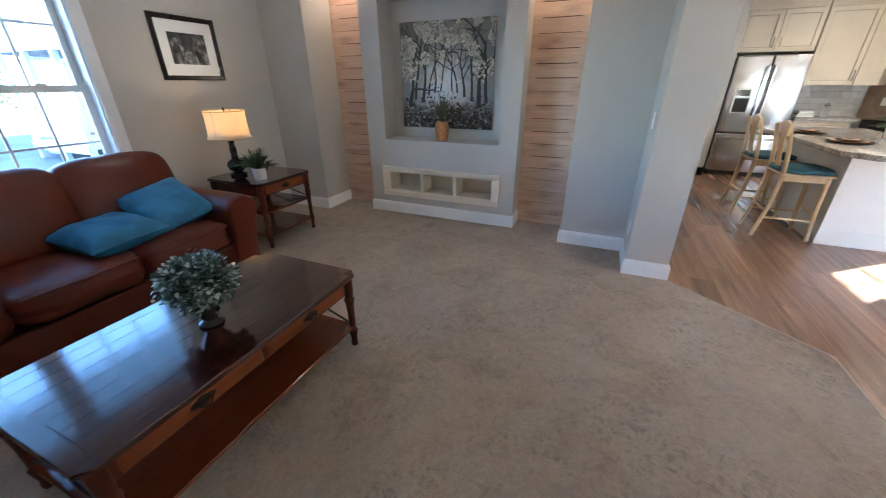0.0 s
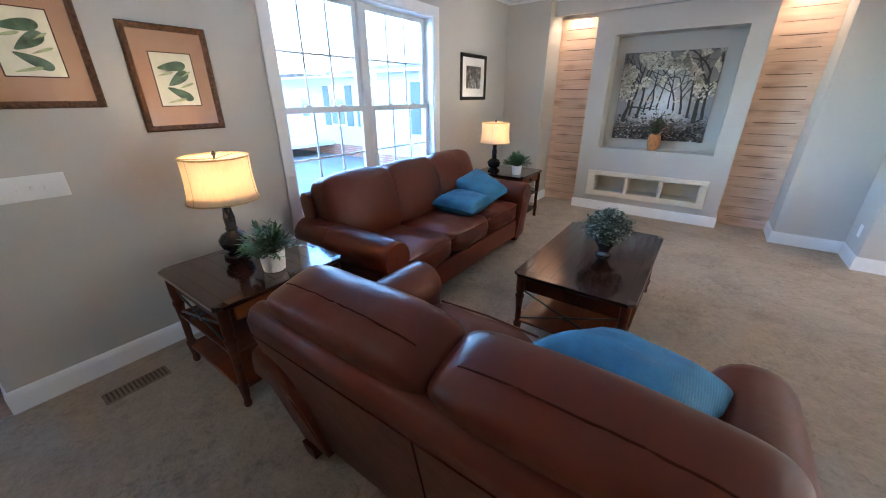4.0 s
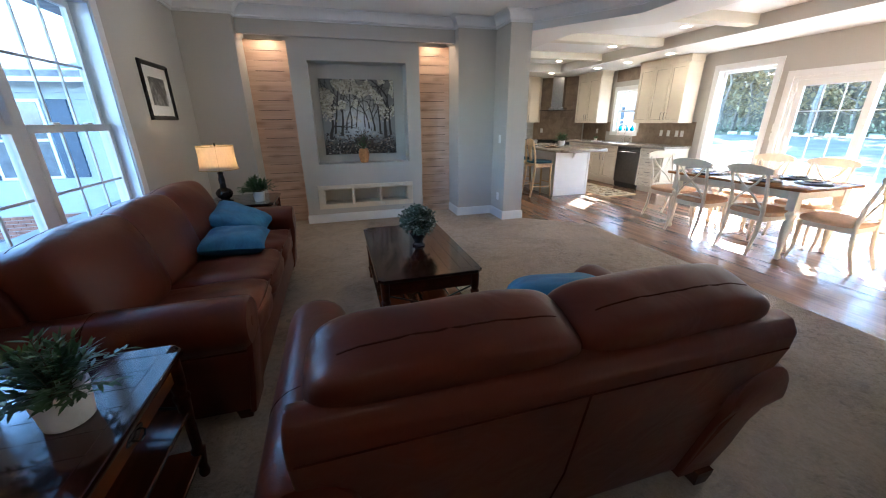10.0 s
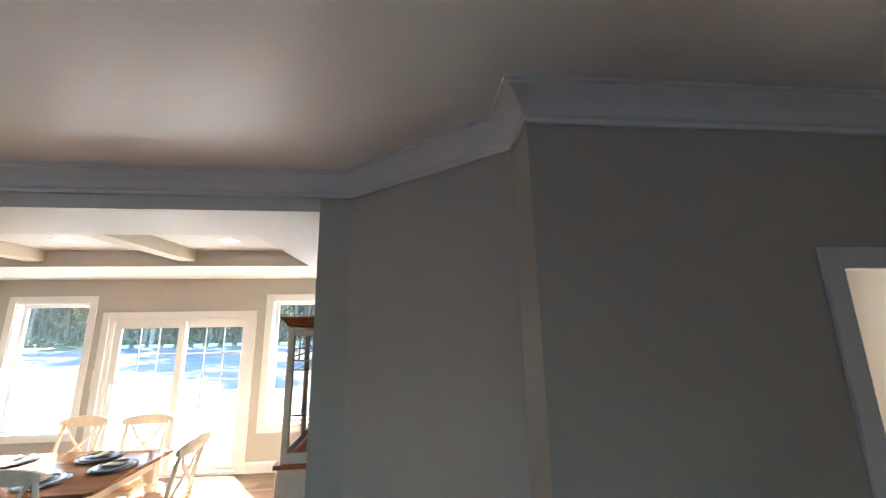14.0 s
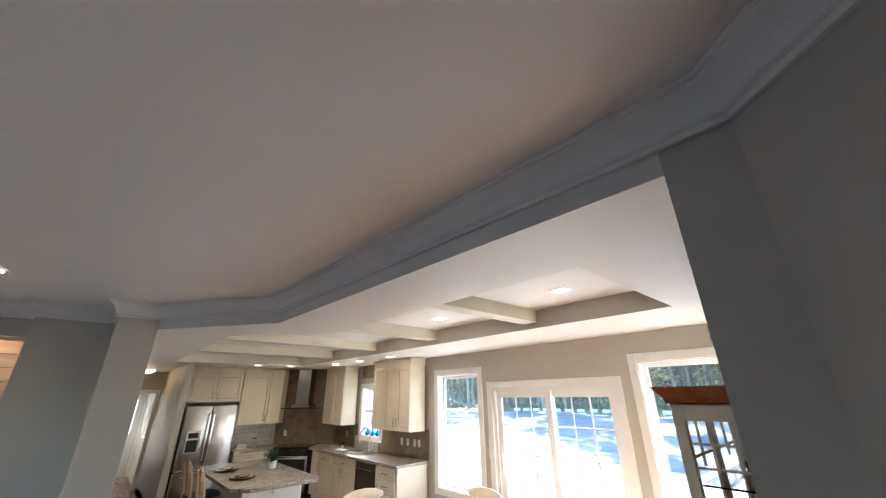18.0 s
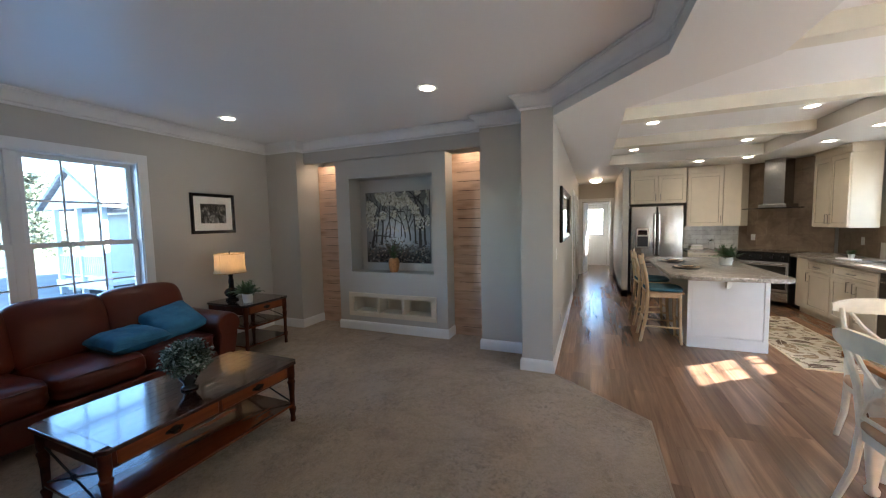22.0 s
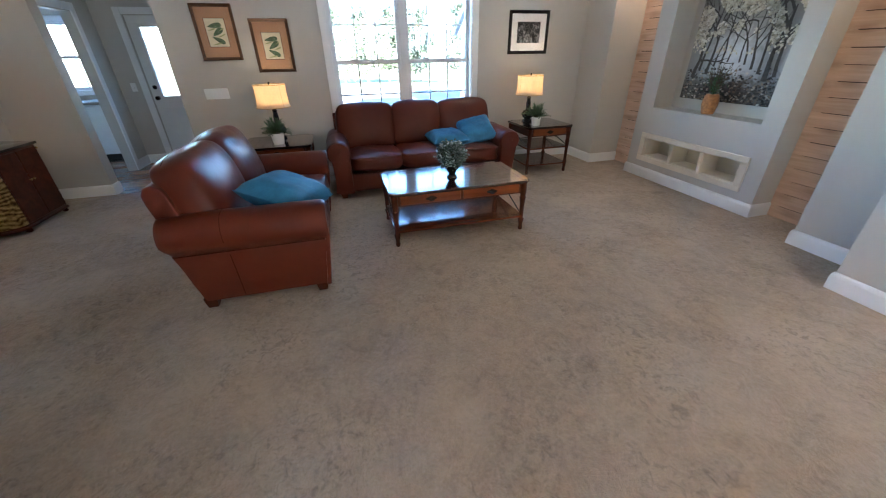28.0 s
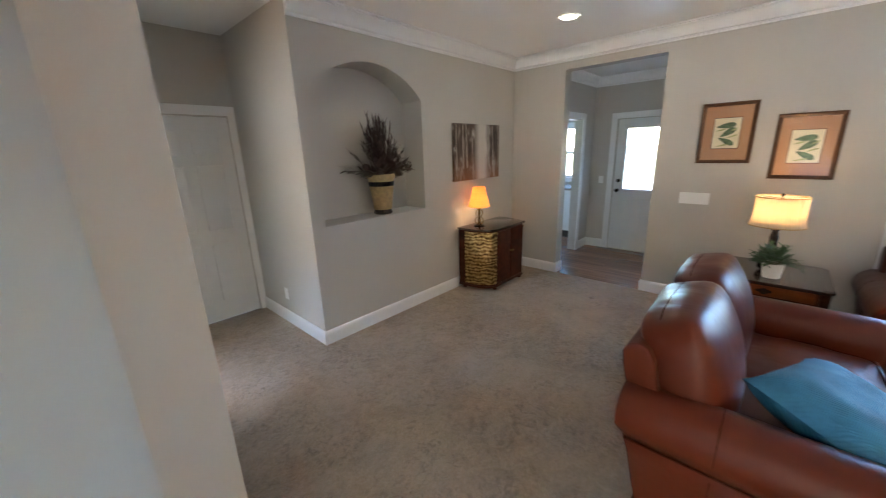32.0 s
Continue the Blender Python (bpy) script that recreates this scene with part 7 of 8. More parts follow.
upper("cream three-door wall cabinet with crown beside the patio window", 4.15, 5.30, "y", 3)
upper("cream two-door wall cabinet with crown beside the range hood", 6.50, 7.38, "y", 2)
upper("cream two-door cabinet above the refrigerator", 2.05, 3.03, "x", 2, lo=1.83, hi=2.39, front=8.06, back=8.445)
upper("cream tall wall cabinet beside the refrigerator", 3.04, 3.62, "x", 1, lo=1.365, hi=2.39, front=8.06, back=8.445)
u = thing("wall_cabinet", "cream filler cabinet next to the hood", "kitchen cabinet", "kitchen wall cabinets")
part("body", prism([(3.63, 8.06), (3.90, 8.06), (4.06, 8.22), (4.06, 8.385), (4.0, 8.445), (3.63, 8.445)], 1.365, LOW - 0.004), M["cream"], u)

# refrigerator
r = thing("refrigerator", "stainless steel side-by-side refrigerator with ice dispenser", "refrigerator")
part("body", box(2.03, 2.93, 7.74, 8.42, 0.03, 1.75, 0.008, 2), M["black"], r, "dark grey side")
part("freezer_door", box(2.035, 2.475, 7.672, 7.74, 0.68, 1.775, 0.02, 3), M["steel"], r)
part("door", box(2.485, 2.925, 7.672, 7.74, 0.68, 1.775, 0.02, 3), M["steel"], r)
dr = part("freezer_drawer", box(2.035, 2.925, 7.672, 7.74, 0.07, 0.67, 0.02, 3), M["steel"], r)
part("drawer_handle", tube([(2.15, 7.67, 0.60), (2.15, 7.62, 0.60), (2.81, 7.62, 0.60), (2.81, 7.67, 0.60)], 0.012, 8), M["chrome"], dr)
for x in (2.445, 2.515):
    part("handle", tube([(x, 7.67, 0.82), (x, 7.615, 0.84), (x, 7.605, 1.2), (x, 7.615, 1.62), (x, 7.67, 1.64)], 0.013, 8), M["chrome"], r)
ds = part("dispenser", box(2.13, 2.35, 7.662, 7.675, 0.97, 1.34, 0.006, 2), M["nickel"], r, "ice and water dispenser")
part("recess", box(2.15, 2.33, 7.659, 7.663, 0.99, 1.19), M["black"], ds)
part("display", box(2.16, 2.32, 7.659, 7.663, 1.22, 1.31), M["hob"], ds)
part("grille", box(2.04, 2.92, 7.76, 7.78, 0.0, 0.07), M["black"], r)

# corner range, set across the corner
CORNER = Matrix.Translation((4.06, 7.53, 0)) @ pose(0, 0, 0, 0, 0, -45)
rg = thing("range", "black and steel range set across the corner", "range")
rg.matrix_world = CORNER
part("body", box(-0.38, 0.38, 0.02, 0.58, 0.08, 0.895), M["black"], rg)
part("cooktop", box(-0.385, 0.385, -0.02, 0.60, 0.895, 0.92, 0.006, 2), M["hob"], rg, "black glass cooktop")
ov = part("oven_door", box(-0.375, 0.375, -0.02, 0.02, 0.25, 0.76, 0.008, 2), M["steel"], rg)
part("oven_glass", box(-0.34, 0.34, -0.024, -0.019, 0.30, 0.69), M["hob"], ov)
part("oven_handle", tube([(-0.32, -0.02, 0.72), (-0.32, -0.06, 0.72), (0.32, -0.06, 0.72), (0.32, -0.02, 0.72)], 0.011, 8), M["chrome"], ov)
part("control_panel", box(-0.38, 0.38, -0.028, 0.02, 0.775, 0.89, 0.006, 2), M["hob"], rg, "black glass control panel")
part("drawer", box(-0.375, 0.375, -0.016, 0.02, 0.09, 0.24, 0.008, 2), M["steel"], rg)
for i in range(5):
    part("knob", lathe([(0.02, 0), (0.02, 0.016), (0.016, 0.022), (0.002, 0.023)], 12, Matrix.Translation((-0.30 + 0.15 * i, -0.028, 0.835)) @ pose(0, 0, 0, 90)), M["black"], rg)
for x, y, rad in ((-0.19, 0.16, 0.09), (0.19, 0.16, 0.07), (-0.19, 0.43, 0.07), (0.19, 0.43, 0.09)):
    part("burner", lathe([(rad - 0.006, 0.9205), (rad, 0.9215), (rad + 0.004, 0.9205)], 20, Matrix.Translation((x, y, 0)), cap=False), M["register"], rg)

hd = thing("range_hood", "stainless chimney range hood with a glass visor", "range hood")
hd.matrix_world = CORNER
part("chimney", box(-0.15, 0.15, 0.27, 0.565, 1.74, LOW - 0.002, 0.003, 1), M["hood_steel"], hd)
part("body", prism([(-0.20, 0.22), (0.20, 0.22), (0.22, 0.565), (-0.22, 0.565)], 1.68, 1.745, 0.006, 2), M["hood_steel"], hd)
arc = [(-0.44 + 0.88 * i / 12, 0.10 + 0.12 * (2 * i / 12 - 1) ** 2) for i in range(13)]
g = part("visor", prism([*arc, (0.44, 0.50), (-0.44, 0.50)], 1.668, 1.676), M["picglass"], hd, "curved glass visor")
part("visor_edge", tube([(x, y, 1.672) for x, y in arc], 0.009, 6), M["lampblack"], hd, "dark rim of the visor")

# stone tiles: on the diagonal wall, along the counter and up to the ceiling by the hood; grey tiles beside the refrigerator
def tile_wall(name, label, m, w, z0, z1, tw, th, material, shift=0.5, skip=None):
    t = thing(name, label, "wall tiles", kind="structure")
    t.matrix_world = m
    grout = bm_new()
    cache = {}
    r, z = 0, z0
    while z < z1 - 0.02:
        h = min(th, z1 - z)
        x = -tw * (shift if r % 2 else 0)
        while x < w - 0.01:
            a, b = max(x, 0), min(x + tw, w)
            if b - a > 0.02 and not (skip and skip((a + b) / 2, z + h / 2)):
                key = (round(b - a, 3), round(h, 3))
                if key not in cache:
                    cache[key] = mesh_of("tile", box(0.0015, key[0] - 0.0015, -0.008, -0.001, 0.0015, key[1] - 0.0015, 0.0012, 1), material, False)
                ob = new("tile", cache[key])
                ob.parent = t
                ob.matrix_basis = pose(a, 0, z)
                b_box(grout, a, b, -0.003, 0.0, z, z + h)
            x += tw
        z += th
        r += 1
    part("grout", grout, M["grout"] if material is M["subway"] else material, t, smooth=False)
    return t


L45 = math.hypot(0.97, 0.97)
tile_wall("tiles_corner", "brown stone tiles on the diagonal corner wall", Matrix.Translation((4.0, 8.45, 0)) @ pose(0, 0, 0, 0, 0, -45), L45, 0.88, LOW - 0.002, 0.305, 0.305, M["tile"], 0.5)
tile_wall("tiles_east", "brown stone tile backsplash of the east run", Matrix.Translation((EAST, 7.48, 0)) @ pose(0, 0, 0, 0, 0, -90), 3.38, 0.912, 1.365, 0.305, 0.227, M["tile"], 0.5, lambda x, z: 5.53 < 7.48 - x < 6.42 and z > 1.02)
tile_wall("tiles_window", "brown stone tiles round the kitchen window", Matrix.Translation((EAST, 6.41, 0)) @ pose(0, 0, 0, 0, 0, -90), 1.22, 1.365, LOW - 0.002, 0.305, 0.3, M["tile"], 0.5, lambda x, z: 5.53 < 6.41 - x < 6.38 and z < 2.18)
tile_wall("tiles_north", "grey glazed subway tiles beside the refrigerator", Matrix.Translation((3.0, 8.45, 0)), 0.98, 0.912, 1.365, 0.203, 0.0905, M["subway"], 0.5)
for y in (4.30, 4.42, 4.62, 4.80):
    switch_plate("white switch or outlet plate on the backsplash", (EAST - 0.008, y + 0.06, 1.14), -90, 1, y > 4.5)
switch_plate("white outlet on the backsplash", (EAST - 0.008, 6.9, 1.14), -90, 1, True)
o = switch_plate("white outlet on the corner tiles", (4.17, 8.265, 1.14), -45, 1, True)
for i, (z, w, dd, mm) in enumerate(((0.912, 0.22, 0.16, "paper"), (0.942, 0.20, 0.15, "print_pale"), (0.97, 0.19, 0.14, "white_mat"))):
    b = thing("cookbook", "stacked cookbook on the worktop", "book", "stack of cookbooks", (3.22, 8.14, z + 0.001), 4 * i)
    part("cover", box(-w / 2, w / 2, -dd / 2, dd / 2, 0, 0.026, 0.003, 1), M[mm], b)
    part("pages", box(-w / 2 + 0.004, w / 2 + 0.0015, -dd / 2 - 0.0015, dd / 2 - 0.004, 0.004, 0.022), M["white_mat"], b)
b = thing("glass_jar", "glass storage jar on the worktop", "jar", at=(3.50, 8.2, 0.913))
part("jar", lathe([(0.045, 0), (0.05, 0.01), (0.05, 0.12), (0.035, 0.15), (0.035, 0.16)], 18), M["picglass"], b)
part("lid", lathe([(0.037, 0.16), (0.037, 0.175), (0.01, 0.185), (0.012, 0.20), (0.002, 0.205)], 16), M["steel"], b)

# island
isl = thing("kitchen_island", "white panelled kitchen island", "kitchen island")
part("body", box(2.385, 3.135, 4.675, 6.30, 0.0, 0.868, 0.003, 1), M["isl"], isl)
part("end_panel", box(2.42, 3.10, 4.660, 4.676, 0.14, 0.85, 0.003, 1), M["isl"], isl)
for a, b in ((2.375, 2.42), (3.10, 3.145)):
    part("corner_post", box(a, b, 4.652, 4.68, 0.0, 0.868, 0.003, 1), M["isl"], isl)
part("base_moulding", sweep([(0, 0), (0.012, 0), (0.012, 0.10), (0.004, 0.125), (0, 0.125)], [(3.147, 6.30), (3.147, 4.651), (2.373, 4.651), (2.373, 6.30)][::-1]), M["isl"], isl)
cb = prism([(0, 0), (0.0, 0.15), (-0.12, 0.15), (-0.115, 0.12), (-0.05, 0.09), (-0.025, 0.02)], -0.02, 0.02, 0.003, 1, Matrix(((0, 0, 1, 2.76), (1, 0, 0, 4.652), (0, 1, 0, 0.716), (0, 0, 0, 1))))
part("corbel", cb, M["isl"], isl, "carved white bracket")
it = thing("island_worktop", "speckled stone-look island worktop with clipped corners", "worktop")
part("slab", prism([(2.13, 4.33), (2.30, 4.14), (3.11, 4.14), (3.19, 4.24), (3.19, 6.40), (2.13, 6.40)], 0.870, 0.914, 0.006, 2), M["stone"], it)


def bar_stool(at, turn):
    """Faces +x."""
    s = thing("bar_stool", "pale wooden counter stool with a teal cushion at the island", "bar stool", "island stools", at, turn)
    Wd = M["stoolwood"]
    for y in (-0.17, 0.17):
        part("front_leg", tube([(0.19, y * 1.08, 0), (0.17, y, 0.30), (0.165, y, 0.61)], [0.017, 0.02, 0.022], 8), Wd, s)
        part("back_leg", tube([(-0.25, y * 1.05, 0), (-0.19, y, 0.32), (-0.175, y, 0.62), (-0.20, y, 0.85), (-0.245, y * 0.96, 1.06)], [0.017, 0.021, 0.022, 0.02, 0.017], 8), Wd, s)
        part("side_stretcher", tube([(-0.215, y * 1.03, 0.20), (0.178, y * 1.03, 0.20)], 0.011, 8), Wd, s)
        part("side_rail", box(-0.17, 0.16, y - 0.011, y + 0.011, 0.565, 0.62, 0.003, 1), Wd, s)
    part("front_stretcher", tube([(0.18, -0.175, 0.27), (0.18, 0.175, 0.27)], 0.012, 8), Wd, s)
    part("back_stretcher", tube([(-0.205, -0.175, 0.27), (-0.205, 0.175, 0.27)], 0.011, 8), Wd, s)
    part("front_rail", box(0.155, 0.177, -0.17, 0.17, 0.565, 0.62, 0.003, 1), Wd, s)
    part("seat", box(-0.20, 0.205, -0.20, 0.20, 0.62, 0.64, 0.008, 2), Wd, s)
    part("seat_cushion", cushion(0.40, 0.40, 0.05, 0.012, 5, 6, Matrix.Translation((0.005, 0, 0.664))), M["tealseat"], s, "teal fabric seat cushion")
    part("crest_rail", prism([(-0.185, 0.0), (0.185, 0.0), (0.175, 0.10), (0.0, 0.125), (-0.175, 0.10)], -0.011, 0.011, 0.005, 2, Matrix(((0.17, 0, 1, -0.225), (1, 0, 0, 0), (0, 1, 0, 0.975), (0, 0, 0, 1)))), Wd, s)
    part("splat", prism([(-0.06, 0.0), (0.06, 0.0), (0.045, 0.12), (0.075, 0.32), (-0.075, 0.32), (-0.045, 0.12)], -0.006, 0.006, 0.003, 1, Matrix(((0, -0.15, 1, -0.18), (1, 0, 0, 0), (0, 1, 0, 0.66), (0, 0, 0, 1)))), Wd, s)
    return s


bar_stool((2.14, 4.86, 0), 0)
bar_stool((2.12, 5.62, 0), 4)


def place_setting(at, turn=0, gold=False):
    p = thing("place_setting", "stacked dark and pale plates with a folded napkin", "plates", "place settings", at, turn)
    part("charger", lathe([(0.001, 0.002), (0.10, 0.002), (0.155, 0.012), (0.16, 0.014), (0.155, 0.010), (0.10, 0.0), (0.001, 0.0)], 28, cap=False), M["plate_dark"], p, "dark charger plate")
    part("dinner_plate", lathe([(0.001, 0.012), (0.08, 0.012), (0.128, 0.022), (0.132, 0.024), (0.126, 0.018), (0.08, 0.008), (0.001, 0.008)], 28, cap=False), M["plate_gold" if gold else "plate_white"], p)
    part("salad_plate", lathe([(0.001, 0.022), (0.06, 0.022), (0.094, 0.031), (0.097, 0.033), (0.092, 0.027), (0.06, 0.018), (0.001, 0.018)], 24, cap=False), M["plate_dark"], p)
    part("napkin", prism([(-0.06, -0.018), (0.06, -0.03), (0.075, 0.03), (-0.05, 0.02)], 0.024, 0.036, 0.004, 2), M["plate_gold" if gold else "paper"], p, "folded napkin")
    return p


place_setting((2.40, 4.86, 0.915), 0, True)
place_setting((2.38, 5.62, 0.915), 20, True)
fern_plant("potted_herb", "green herb plant in a white pot on the island", (2.93, 5.35, 0.915), 0.075, 0.10, 0.17, 70, 44, length=0.04)
tw = thing("folded_towel", "folded white dish towel on the worktop by the sink", "towel", at=(4.60, 6.36, 0.913), turn=12)
for i, (w, d) in enumerate(((0.24, 0.13), (0.235, 0.126))):
    part("fold", box(-d / 2, d / 2, -w / 2, w / 2, 0.008 * i, 0.008 * i + 0.0078, 0.003, 2), M["white_mat"], tw)
fern_plant("potted_succulent", "small green plant beside the sink", (4.72, 6.55, 0.913), 0.035, 0.06, 0.07, 26, 45, length=0.03)

rug = thing("runner_rug", "cream runner rug with a brown leaf pattern", "rug", at=(3.66, 5.40, 0.001))
part("field", box(-0.36, 0.36, -1.14, 1.14, 0.0, 0.009, 0.003, 1), M["rug"], rug, "cream woven field")


def leaf_motif(bm, x, y, a, length, width, bend):
    """Two halves of a curved leaf with a thin rib left open between them."""
    for side in (-1, 1):
        rim, rib = [], []
        for i in range(9):
            k = i / 8
            w = width * math.sin(math.pi * k ** 0.8) * 0.5
            turn_a = a + bend * (k - 0.5)
            cx, cy = x + math.cos(turn_a) * length * (k - 0.5), y + math.sin(turn_a) * length * (k - 0.5)
            nx, ny = -math.sin(turn_a) * side, math.cos(turn_a) * side
            for row, off in ((rib, 0.0035), (rim, max(w, 0.0036))):
                row.append((min(max(cx + nx * off, -0.345), 0.345), min(max(cy + ny * off, -1.125), 1.125)))
        rib_v, rim_v = [[bm.verts.new((px, py, 0.0104)) for px, py in row] for row in (rib, rim)]
        for i in range(8):
            q = (rib_v[i], rib_v[i + 1], rim_v[i + 1], rim_v[i])
            bm.faces.new(q if side < 0 else q[::-1])


rr = random.Random(31)
motifs = {"motif_brown": bm_new(), "motif_tan": bm_new(), "motif_olive": bm_new()}
placed = []
for i in range(4000):
    x, y = rr.uniform(-0.36, 0.36), rr.uniform(-1.14, 1.14)
    big = len(placed) < 34
    gap = 0.15 if big else 0.088
    if any((x - px) ** 2 + (y - py) ** 2 < gap * gap for px, py in placed):
        continue
    placed.append((x, y))
    leaf_motif(motifs[rr.choice(("motif_brown", "motif_brown", "motif_tan", "motif_olive"))], x, y, rr.uniform(0, 6.28), rr.uniform(0.19, 0.26) if big else rr.uniform(0.09, 0.13), rr.uniform(0.085, 0.115) if big else 0.042, rr.uniform(-1.1, 1.1))
for nm, bm in motifs.items():
    tagged(part("leaf_pattern", bm, M[nm], rug, smooth=False), kind="stuff")
part("binding", sweep([(-0.008, 0.0), (0.004, 0.0), (0.004, 0.011), (-0.008, 0.011)], [(-0.36, -1.14), (0.36, -1.14), (0.36, 1.14), (-0.36, 1.14)], True), M["stoolwood"], rug)

# ---- dining ----
tb = thing("dining_table", "honey-topped dining table on cream turned legs", "dining table")
X0, X1, Y0, Y1 = 2.62, 3.56, 0.79, 2.38
part("tabletop", prism([(X0 + 0.04, Y0), (X1 - 0.04, Y0), (X1, Y0 + 0.04), (X1, Y1 - 0.04), (X1 - 0.04, Y1), (X0 + 0.04, Y1), (X0, Y1 - 0.04), (X0, Y0 + 0.04)], 0.735, 0.765, 0.008, 2), M["table_top"], tb)
for p in ((X0 + 0.09, X0 + 0.115, Y0 + 0.09, Y1 - 0.09), (X1 - 0.115, X1 - 0.09, Y0 + 0.09, Y1 - 0.09), (X0 + 0.115, X1 - 0.115, Y0 + 0.09, Y0 + 0.115), (X0 + 0.115, X1 - 0.115, Y1 - 0.115, Y1 - 0.09)):
    part("apron", box(*p, 0.64, 0.735, 0.003, 1), M["chairpaint"], tb)
leg = [(0.018, 0), (0.03, 0.012), (0.032, 0.035), (0.02, 0.055), (0.024, 0.09), (0.036, 0.22), (0.044, 0.34), (0.042, 0.40), (0.026, 0.43), (0.03, 0.45), (0.046, 0.475), (0.046, 0.49), (0.026, 0.515), (0.026, 0.53)]
for x in (X0 + 0.12, X1 - 0.12):
    for y in (Y0 + 0.12, Y1 - 0.12):
        l = part("leg", lathe(leg, 16, Matrix.Translation((x, y, 0))), M["chairpaint"], tb)
        part("leg_block", box(x - 0.042, x + 0.042, y - 0.042, y + 0.042, 0.53, 0.735, 0.004, 1), M["chairpaint"], l)


def dining_chair(at, turn):
    """Faces +x."""
    s = thing("dining_chair", "antique cream dining chair with a crossed back and tan seat", "dining chair", "chairs round the table", at, turn)
    P = M["chairpaint"]
    for y in (-0.19, 0.19):
        part("front_leg", tube([(0.225, y * 1.12, 0), (0.20, y * 1.03, 0.12), (0.195, y * 1.05, 0.30), (0.20, y * 1.08, 0.42)], [0.013, 0.016, 0.022, 0.026], 8), P, s)
        part("back_leg", tube([(-0.30, y * 0.98, 0), (-0.235, y * 0.95, 0.20), (-0.21, y * 0.95, 0.44), (-0.235, y * 0.98, 0.65), (-0.30, y * 1.02, 0.90)], [0.015, 0.019, 0.022, 0.018, 0.015], 8), P, s)
        part("side_rail", box(-0.21, 0.20, y - 0.012, y + 0.012, 0.37, 0.43, 0.003, 1), P, s)
    part("front_rail", box(0.18, 0.205, -0.19, 0.19, 0.37, 0.43, 0.003, 1), P, s)
    part("back_rail", box(-0.22, -0.195, -0.18, 0.18, 0.37, 0.43, 0.003, 1), P, s)
    part("seat", cushion(0.47, 0.46, 0.065, 0.012, 5, 7, Matrix.Translation((0.005, 0, 0.45))), M["seatfab"], s, "tan upholstered seat pad")
    # wide curved crest with rolled ends
    bm = bm_new()
    rings = []
    for i in range(13):
        t = i / 6 - 1
        hh = 0.052 * (1 - 0.55 * abs(t) ** 3)
        x = -0.298 + 0.035 * (1 - t * t) * -1
        zc = 0.915 - 0.012 * t * t
        rings.append([bm.verts.new((x + dx, t * 0.245, zc + dz)) for dx, dz in ((-0.012, -hh), (0.010, -hh), (0.014, 0), (0.006, hh), (-0.018, hh), (-0.018, 0))])
    for a, b in zip(rings, rings[1:]):
        for j in range(6):
            q = (j + 1) % 6
            bm.faces.new((a[j], b[j], b[q], a[q]))
    bm.faces.new(rings[0][::-1]), bm.faces.new(rings[-1])
    bmesh.ops.recalc_face_normals(bm, faces=bm.faces[:])
    part("crest_rail", bm, P, s)
    for sgn in (-1, 1):
        part("cross_slat", tube([(-0.222, -0.165 * sgn, 0.50), (-0.245, -0.09 * sgn, 0.61), (-0.262, 0.0, 0.69), (-0.275, 0.09 * sgn, 0.775), (-0.292, 0.15 * sgn, 0.87)], 0.012, 6), P, s)
    part("cross_boss", lathe([(0.001, -0.01), (0.024, -0.01), (0.026, 0), (0.024, 0.01), (0.001, 0.01)], 14, Matrix.Translation((-0.262, 0, 0.69)) @ pose(0, 0, 0, 0, 90, 0)), P, s)
    part("lower_rail", tube([(-0.218, -0.18, 0.49), (-0.225, 0, 0.50), (-0.218, 0.18, 0.49)], 0.012, 6), P, s)
    return s


first = dining_chair((2.84, 1.97, 0), 4)
for x, y, a in ((2.87, 1.27, -4), (3.13, 0.72, 93), (3.74, 2.02, 178), (3.74, 1.36, 183), (3.08, 2.62, -92)):
    copy_thing(first, pose(x, y, 0, 0, 0, a))
for x, y, a in ((2.84, 1.97, 0), (2.84, 1.29, 0), (3.34, 1.97, 0), (3.34, 1.29, 0), (3.09, 0.99, 90), (3.09, 2.18, 90)):
    place_setting((x, y, 0.766), a)

# china cabinet
h = thing("china_cabinet", "cream china cabinet with glazed doors and a cherry cornice", "china cabinet")
HX0, HX1, HY0, HY1 = 2.83, 3.93, -0.845, -0.385
C = M["chairpaint"]
part("base", box(HX0, HX1, HY0, HY1 + 0.02, 0.08, 0.78, 0.004, 1), C, h)
part("plinth", box(HX0 - 0.02, HX1 + 0.02, HY0, HY1 + 0.04, 0.0, 0.09, 0.008, 2), C, h)
part("waist", box(HX0 - 0.025, HX1 + 0.025, HY0, HY1 + 0.045, 0.78, 0.815, 0.008, 2), M["hutch_top"], h, "cherry ledge")
for a, b in ((HX0 + 0.03, (HX0 + HX1) / 2 - 0.005), ((HX0 + HX1) / 2 + 0.005, HX1 - 0.03)):
    dd = part("lower_door", box(a, b, HY1 + 0.02, HY1 + 0.038, 0.12, 0.74, 0.003, 1), C, h)
    part("panel", box(a + 0.06, b - 0.06, HY1 + 0.038, HY1 + 0.044, 0.19, 0.67, 0.004, 1), C, dd)
    part("knob", lathe([(0.005, 0), (0.005, 0.012), (0.013, 0.02), (0.002, 0.028)], 10, Matrix.Translation((b - 0.03 if a < 3.2 else a + 0.03, HY1 + 0.038, 0.45)) @ pose(0, 0, 0, -90)), M["brass"], dd)
part("side_panel", box(HX0 - 0.004, HX0, HY0 + 0.06, HY1 - 0.04, 0.18, 0.68, 0.002, 1), C, h)
UY1 = HY1
